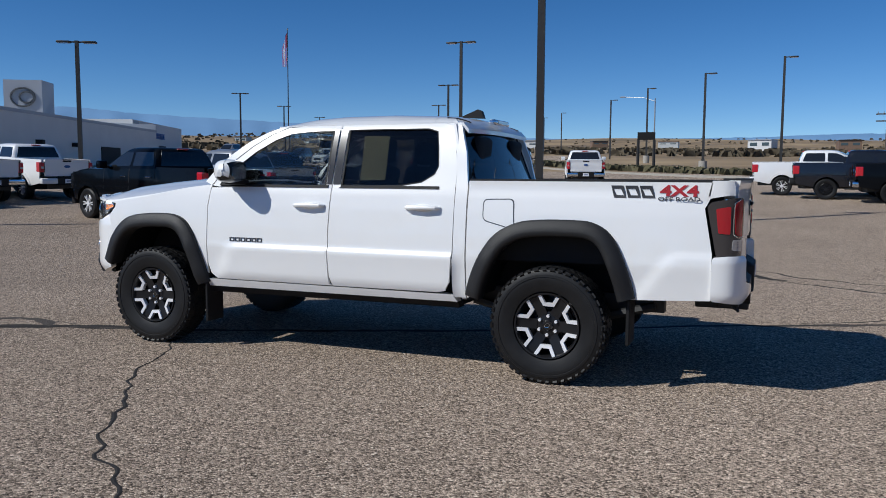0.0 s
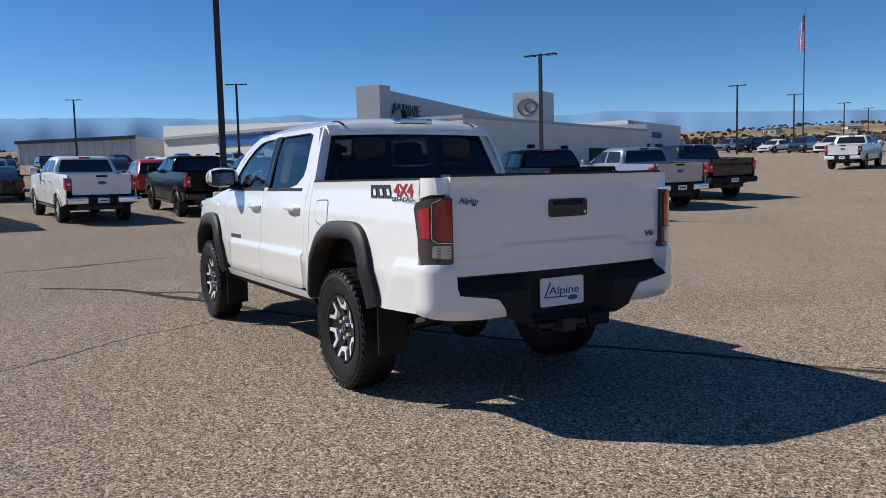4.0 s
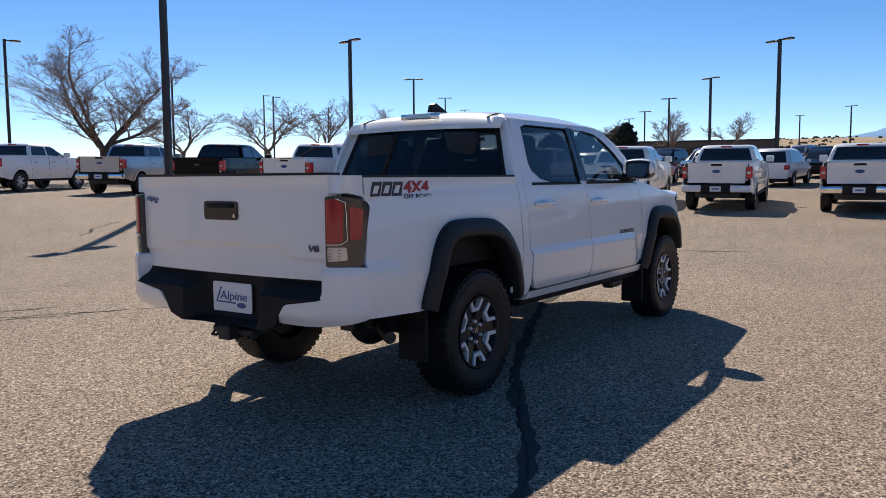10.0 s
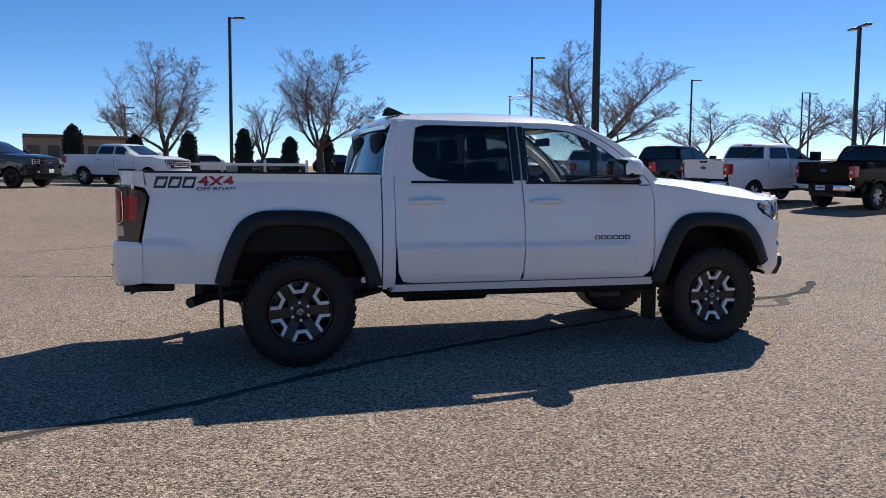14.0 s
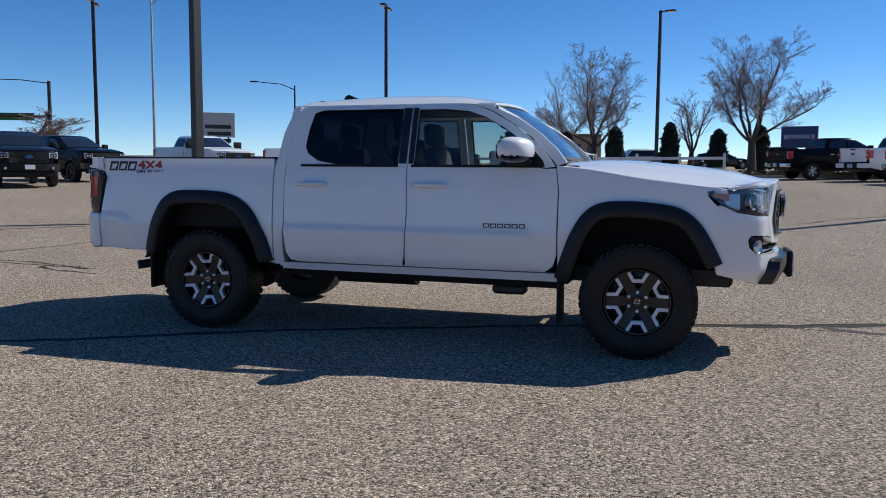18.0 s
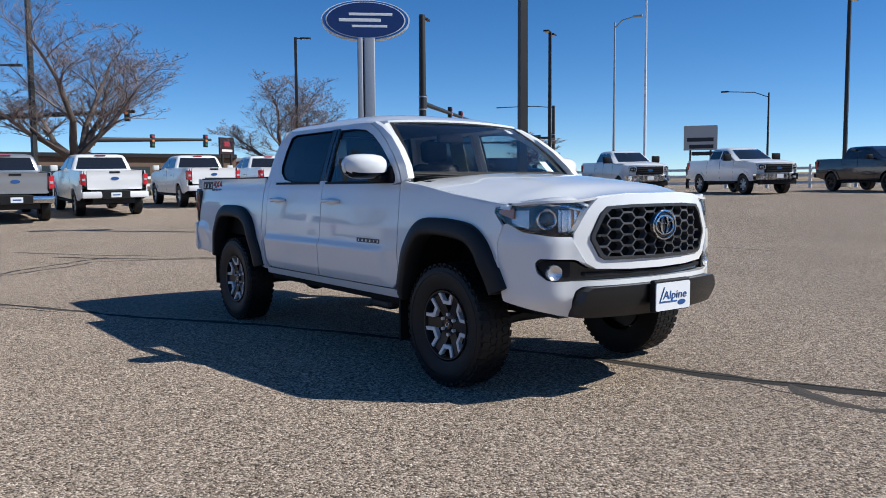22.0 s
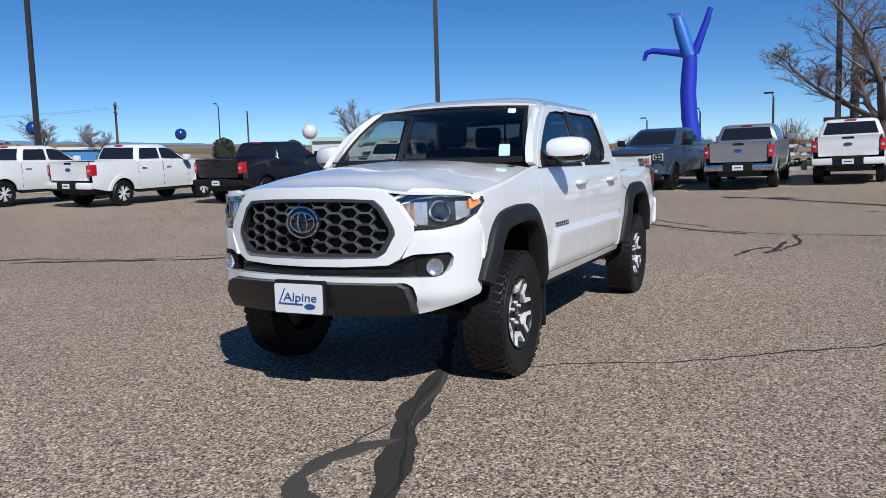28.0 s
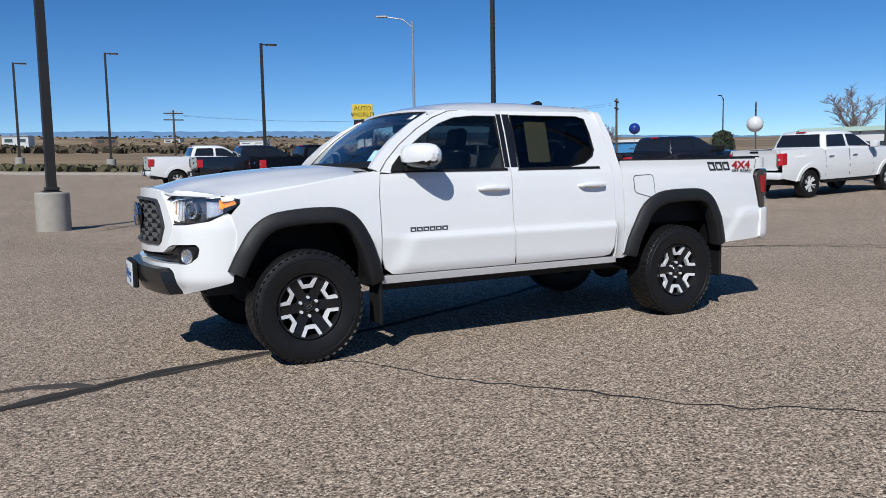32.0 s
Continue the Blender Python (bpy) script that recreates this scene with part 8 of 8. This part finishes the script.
# ---- flagpoles ----
def flagpole(x, y, top, flag):
    g = ground_z(x, y)
    t = thing("flagpole", pose(x, y, g), "white flagpole" + (" with a limp striped flag" if flag else " standing bare"), "flagpole")
    part("pole", rod((0, 0, 0), (0, 0, top - g), 0.11, 0.05, 12), STEELDARK if flag else PLATEWHITE, t)
    ball = bmesh.new()
    bmesh.ops.create_uvsphere(ball, u_segments=12, v_segments=8, radius=0.14, matrix=Matrix.Translation((0, 0, top - g + 0.1)))
    part("finial", ball, CHROME, t)
    if flag:
        h = top - g
        red, blue = plain("flag_red", (0.40, 0.03, 0.04), 0.8), plain("flag_blue", (0.02, 0.03, 0.12), 0.8)
        for k in range(9):
            bm = surface(steps(0, 1, 14), [0, 0.5, 1], lambda u, v, w: Vector((0.08 + 0.10 * k + 0.05 * v + 0.06 * math.sin(4 * u + k), 0.16 * math.sin(3.2 * k + 2 * u) + w, h - 0.6 - u * 5.4 * (1 - 0.05 * k) - 0.25 * k)), 0.02)
            part("flag_fold", bm, PLATEWHITE if k % 3 == 1 else red, t)
        part("flag_canton", surface(steps(0, 1, 8), [0, 0.5, 1], lambda u, v, w: Vector((0.06 + 0.5 * v, 0.20 * math.sin(5 * v) - 0.05 + w, h - 0.5 - u * 2.2 - 0.6 * v)), 0.02), blue, t)


flagpole(71.0, -105.0, 24.6, True)
flagpole(-27.8, 37.5, 14.2, False)


# ---- street furniture: signals, street lamps, wires ----
SIGNALBLACK = plain("signal_black", (0.02, 0.02, 0.022), 0.5)
GREENSIGN = plain("green_road_sign", (0.01, 0.16, 0.07), 0.5)


def signal_head(x, z, parent, y=0.0, size=1.0):
    hd = part("signal_head", box(x - 0.17 * size, x + 0.17 * size, y - 0.14 * size, y + 0.14 * size, z - 0.55 * size, z + 0.55 * size, 0.03, 1), SIGNALBLACK, parent)
    for k, m in enumerate((REDLENS, AMBER, GREENSIGN)):
        zz = z + (0.35 - 0.35 * k) * size
        part("signal_lens", rod((x, y - 0.19 * size, zz), (x, y - 0.13 * size, zz), 0.11 * size, n=12), m, hd)


def signal(x, y, h, arm_turn, arm, arm_z, head_at, rise=0.4, lamp=2.2, sign_at=None, size=1.0, low=3.2, words="dark traffic signal mast with hanging signal heads"):
    """head_at and sign_at are shares of the arm's length."""
    g = ground_z(x, y)
    t = thing("traffic_signal", pose(x, y, g, 0, 0, arm_turn), words, "traffic signal", "traffic signals")
    part("mast", rod((0, 0, -0.1), (0, 0, h), 0.32, 0.25, 14), POLEPAINT, t)
    for z in (arm_z - low - 0.7, arm_z - low + 0.7, arm_z - 0.5, arm_z + 0.5):
        part("mast_band", rod((0, 0, z - 0.05), (0, 0, z + 0.05), 0.345, 0.345, 14), GALV, t)
    part("control_box", box(0.26, 0.62, -0.2, 0.2, arm_z - 0.45, arm_z + 0.75, 0.03, 1), SIGNALBLACK, t)
    part("mast_arm", rod((0, 0, arm_z), (arm, 0, arm_z + rise), 0.21, 0.11, 10), POLEPAINT, t)
    for k in head_at:
        signal_head(arm * k, arm_z + rise * k - 0.1, t, 0.0, size)
    part("side_bracket", box(-0.5 * size, 0.5 * size, -0.1, 0.1, arm_z - low, arm_z - low + 0.1), SIGNALBLACK, t)
    for k in (-1, 1):
        signal_head(k * 0.5 * size, arm_z - low, t, 0.0, size)
    if lamp:
        part("lamp_arm", tube([(0, 0, h - 0.3), (lamp * 0.4, 0.1, h + 0.1), (lamp, 0.2, h + 0.15)], 0.07, 6), POLEPAINT, t)
        part("lamp_head", box(lamp - 0.1, lamp + 0.8, 0.05, 0.35, h + 0.05, h + 0.22, 0.03, 1), POLEPAINT, t)
    if sign_at:
        part("street_sign", box(arm * sign_at[0], arm * sign_at[1], -0.32, -0.28, arm_z - 0.55, arm_z + 0.55), GREENSIGN, t, "green street-name board")


signal(-46.8, 33.7, 13.6, 130, 24.0, 6.7, (0.42, 0.62), 0.2, 2.2, None, 1.2, 2.4)
signal(-91.0, 92.3, 12.5, 205, 34.0, 7.2, (0.42, 0.68, 0.9), 0.4, 9.5, (0.07, 0.22), 1.6, 3.4)
signal(-57.0, 4.0, 8.5, 55, 10.5, 5.1, (0.95,))
signal(-62.0, 12.0, 5.2, 100, 11.0, 4.0, (0.5, 0.95), lamp=0, low=1.6)


def street_lamp(x, y, top, turn, reach, mat, words):
    g = ground_z(x, y)
    h = top - g
    t = thing("street_lamp", pose(x, y, g, 0, 0, turn), words, "street lamp", "street lamps")
    part("pole", rod((0, 0, -0.1), (0, 0, h - 0.3), 0.11, 0.07, 10), mat, t)
    part("arm", tube([(0, 0, h - 0.7), (reach * 0.35, 0, h - 0.2), (reach, 0, h)], 0.04, 6), mat, t)
    part("lamp_head", box(reach - 0.1, reach + 0.6, -0.14, 0.14, h - 0.05, h + 0.08, 0.03, 1), mat, t)


street_lamp(-19.3, -41.0, 10.9, -30, 1.7, GALV, "tall galvanised street lamp with an angled arm")
street_lamp(-85.0, -77.0, 10.6, 20, 0.9, POLEPAINT, "square-headed dark street lamp")
street_lamp(23.6, 59.6, 8.9, 30, 3.0, GALV, "galvanised street lamp with a curved arm")
street_lamp(-34.0, 62.0, 9.5, 200, 3.5, POLEPAINT, "dark street lamp with a long arm")
street_lamp(-91.6, -17.3, 6.0, 262, 0.2, POLEPAINT, "square-headed dark street lamp")
street_lamp(-77.5, -9.2, 6.0, 262, 0.2, POLEPAINT, "square-headed dark street lamp")
street_lamp(-61.4, -1.5, 6.0, 262, 0.1, POLEPAINT, "square-headed dark street lamp")
street_lamp(12.0, -98.0, 11.5, -10, 4.0, GALV, "galvanised street lamp with a curved arm")
street_lamp(-36.0, 44.0, 13.8, 25, 1.5, GALV, "tall galvanised street lamp with a short arm")


def utility_pole(x, y, h, turn):
    g = ground_z(x, y)
    t = thing("utility_pole", pose(x, y, g, 0, 0, turn), "weathered wooden utility pole with a crossarm", "utility pole", "utility poles")
    part("pole", rod((0, 0, -0.2), (0, 0, h), 0.16, 0.11, 9), BARKDARK, t)
    for z in (h - 0.4, h - 1.2):
        part("crossarm", box(-1.2, 1.2, -0.06, 0.06, z - 0.07, z + 0.07), BARKDARK, t)
    for k in (-1.0, -0.4, 0.4, 1.0):
        part("insulator", rod((k, 0, h - 0.33), (k, 0, h - 0.12), 0.05, n=6), GALV, t)


for x, y, h, a in ((-95.0, -80.0, 7.5, 40), (-120.0, -50.0, 8.0, 60), (-48.0, -100.0, 6.0, 20), (-14.0, -100.0, 6.0, 0), (-36.0, 96.0, 9.5, -20), (-12.0, 110.0, 9.0, -10), (-60.0, -70.0, 7.0, 40)):
    utility_pole(x, y, h, a)
bm = bmesh.new()
for (ax, ay, az), (bx, by, bz) in (((-14.0, -100.0, 5.4), (-48.0, -100.0, 5.4)), ((-48.0, -100.0, 5.4), (-60.0, -70.0, 6.4))):
    for o in (-0.9, 0.9):
        tube([(ax + (bx - ax) * u + o, ay + (by - ay) * u, (az + ground_z(ax, ay)) * (1 - u) + (bz + ground_z(bx, by)) * u - 2.4 * u * (1 - u)) for u in steps(0, 1, 8)], 0.012, 4, bm)
tagged(part("overhead_wires", bm, SIGNALBLACK), "thin overhead power wires between the poles", "wires", "", "stuff")


# ---- inflatable tube dancer and balloons ----
def tube_dancer(x, y):
    g = ground_z(x, y)
    blue = plain("blue_nylon", (0.02, 0.045, 0.55), 0.45, grime=0.2, scale=3)
    pale = plain("light_blue_nylon", (0.03, 0.17, 0.60), 0.45, grime=0.2, scale=3)
    t = thing("inflatable_tube", pose(x, y, g, 0, 0, 90), "tall blue inflatable air tube with two waving arms", "inflatable")
    part("blower", box(-0.1, 0.7, -0.4, 0.4, 0, 0.5, 0.05, 2), BLACKPL, t)
    part("tube_body", tube([(0.32, 0, 0.4), (0.16, 0, 1.4), (0.0, 0, 2.4), (-0.06, 0, 3.4), (-0.02, 0.0, 4.2), (0.02, 0, 4.9)], [0.33, 0.34, 0.33, 0.32, 0.31, 0.28], 20), blue, t)
    part("tube_top", tube([(0.02, 0, 4.85), (-0.14, 0, 5.3), (-0.32, 0, 5.9), (-0.48, 0, 6.45)], [0.28, 0.28, 0.28, 0.22], 18), pale, t)
    part("arm", tube([(0.20, 0, 5.0), (0.42, 0, 5.6), (0.68, 0, 6.3), (0.80, 0, 6.75)], [0.18, 0.15, 0.13, 0.10], 12), blue, t)
    part("arm", tube([(-0.25, 0, 5.0), (-0.9, 0, 5.12), (-1.5, 0, 5.22), (-1.75, 0, 5.15), (-1.85, 0, 4.85)], [0.16, 0.13, 0.12, 0.11, 0.08], 12), blue, t)
    for k in range(6):
        part("streamer", tube([(-0.48 + 0.06 * (k - 2.5), 0, 6.4), (-0.56 + 0.09 * (k - 2.5), 0.05, 6.60), (-0.62 + 0.11 * (k - 2.5), 0.1, 6.66 + 0.04 * (k % 2))], 0.03, 5), blue, t)


tube_dancer(-28.3, -2.7)


def balloon(x, y, z, r, mat, words):
    g = ground_z(x, y)
    t = thing("balloon", pose(x, y, g), words, "balloon", "balloons")
    b = bmesh.new()
    bmesh.ops.create_uvsphere(b, u_segments=20, v_segments=14, radius=r, matrix=Matrix.Translation((0, 0, z - g)))
    part("ball", b, mat, t)
    part("stick", rod((0, 0, 0), (0, 0, z - g - r * 0.95), 0.012, n=5), GALV, t)


BALLBLUE = plain("blue_balloon", (0.015, 0.04, 0.25), 0.2, coat=0.5)
BALLWHITE = plain("white_balloon", (0.75, 0.75, 0.74), 0.3, coat=0.3)
balloon(-21.5, -33.5, 3.6, 0.35, BALLBLUE, "dark blue balloon on a stick above a parked truck")
balloon(-28.0, -30.0, 3.3, 0.32, BALLBLUE, "dark blue balloon on a stick above a parked truck")
balloon(-27.5, -21.0, 3.05, 0.38, BALLWHITE, "white balloon on a stick above a parked truck")


# ---- low buildings beyond the street ----
def low_building(a, b, depth, h, wall, trim, words, windows=6):
    a, b = Vector(b), Vector(a)
    d = (b - a).normalized()
    n = Vector((d.y, -d.x))
    z = min(ground_z(a.x, a.y), ground_z(b.x, b.y))
    t = thing("low_building", pose(0, 0, 0), words, "building", "buildings beyond the street")
    foot = [a, b, b - n * depth, a - n * depth]
    w = prism("wall", [(v.x, v.y) for v in foot], z - 1, z + h, wall, t)
    prism("roof", [(v.x, v.y) for v in (a + n * 0.3, b + n * 0.3, b - n * (depth + 0.3), a - n * (depth + 0.3))], z + h + 0.004, z + h + 0.35, trim, t)
    for i in range(windows):
        u = (i + 0.5) / windows
        slab(a, b, z + 0.9, z + h - 0.8, 0.06, SHOPGLASS, w, "window", "", u - 0.3 / windows, u + 0.3 / windows)


BROWNWALL = plain("brown_brick_wall", (0.20, 0.13, 0.09), 0.85, grime=0.3, scale=2)
GREENTRIM = plain("pale_green_trim", (0.45, 0.60, 0.52), 0.5)
low_building((-60.5, -18.0), (-52.0, -38.0), 12, 2.4, STUCCO, GREENTRIM, "low white shop with a pale green roof edge")
low_building((-70.8, -75.5), (-62.1, -83.1), 8, 1.8, plain("blue_wall", (0.04, 0.22, 0.48), 0.6), STUCCO, "low blue roadside building", 3)
low_building((-60.0, -92.0), (-48.0, -100.0), 8, 2.0, STUCCO, SIGNGREY, "low white roadside building", 3)
low_building((-8.5, 88.5), (-20.0, 86.4), 10, 3.7, plain("tan_wall", (0.36, 0.28, 0.20), 0.85), BROWNWALL, "tan two-storey building behind the fence", 6)
low_building((40.5, 98.0), (34.0, 99.5), 8, 2.2, plain("cream_wall", (0.50, 0.44, 0.36), 0.85), STUCCO, "small cream shop beyond the street", 3)
low_building((-66.0, 26.0), (-70.0, 2.0), 12, 2.8, BROWNWALL, STEELDARK, "low brown brick building across the street", 7)
low_building((-62.0, 50.0), (-76.0, 30.0), 12, 2.6, plain("red_wall", (0.30, 0.10, 0.08), 0.8), STUCCO, "low shop with a red front across the street", 6)
low_building((190.0, 74.0), (200.0, 42.0), 14, 2.2, BROWNWALL, STEELDARK, "long low brown building behind the far rows", 8)
random.seed(9)
for k in range(16):
    a = radians(-104 + 5.2 * k + random.uniform(-1, 1))
    r = random.uniform(260, 480)
    x, y = r * math.cos(a), r * math.sin(a)
    q = a + math.pi / 2 + random.uniform(-0.4, 0.4)
    L = random.uniform(5, 12)
    low_building((x - L / 2 * math.cos(q), y - L / 2 * math.sin(q)), (x + L / 2 * math.cos(q), y + L / 2 * math.sin(q)), 7, random.uniform(2.0, 3.0), (STUCCO, METALWALL, BROWNWALL)[k % 3], (SIGNGREY, BROWNWALL, STEELDARK)[k % 3], "small distant house on the dry plain", 2)

# scrub on the plain
rng = random.Random(77)
vs, fs = [], []
for k in range(5200):
    a, r = rng.uniform(-2.2, 0.7), 135 + 620 * rng.random() ** 1.5
    x, y = r * math.cos(a), r * math.sin(a)
    if lot(x, y):
        continue
    z = ground_z(x, y) + smooth(130, 700, r) * (noise.noise(Vector((x / 260, y / 260, 0.3))) * 9 + noise.noise(Vector((x / 90, y / 90, 1.3))) * 2.0) - 0.2
    s = rng.uniform(0.5, 1.6)
    for q in range(3):
        b = rng.uniform(0, 6.3)
        i0 = len(vs)
        vs += [(x - s * math.cos(b), y - s * math.sin(b), z), (x + s * math.cos(b), y + s * math.sin(b), z), (x + s * 0.7 * math.cos(b + 0.5), y + s * 0.7 * math.sin(b + 0.5), z + s * rng.uniform(0.5, 1.0)), (x - s * 0.6 * math.cos(b), y - s * 0.6 * math.sin(b), z + s * rng.uniform(0.5, 1.0))]
        fs.append((i0, i0 + 1, i0 + 2, i0 + 3))
me = bpy.data.meshes.new("scrub")
me.from_pydata(vs, [], fs)
tagged(new("scrub", finish(me, plain("grey_brown_scrub", (0.11, 0.085, 0.05), 0.95, grime=0.5, scale=0.2), 0)), "sparse dry scrub on the plain", "scrub", "", "stuff")
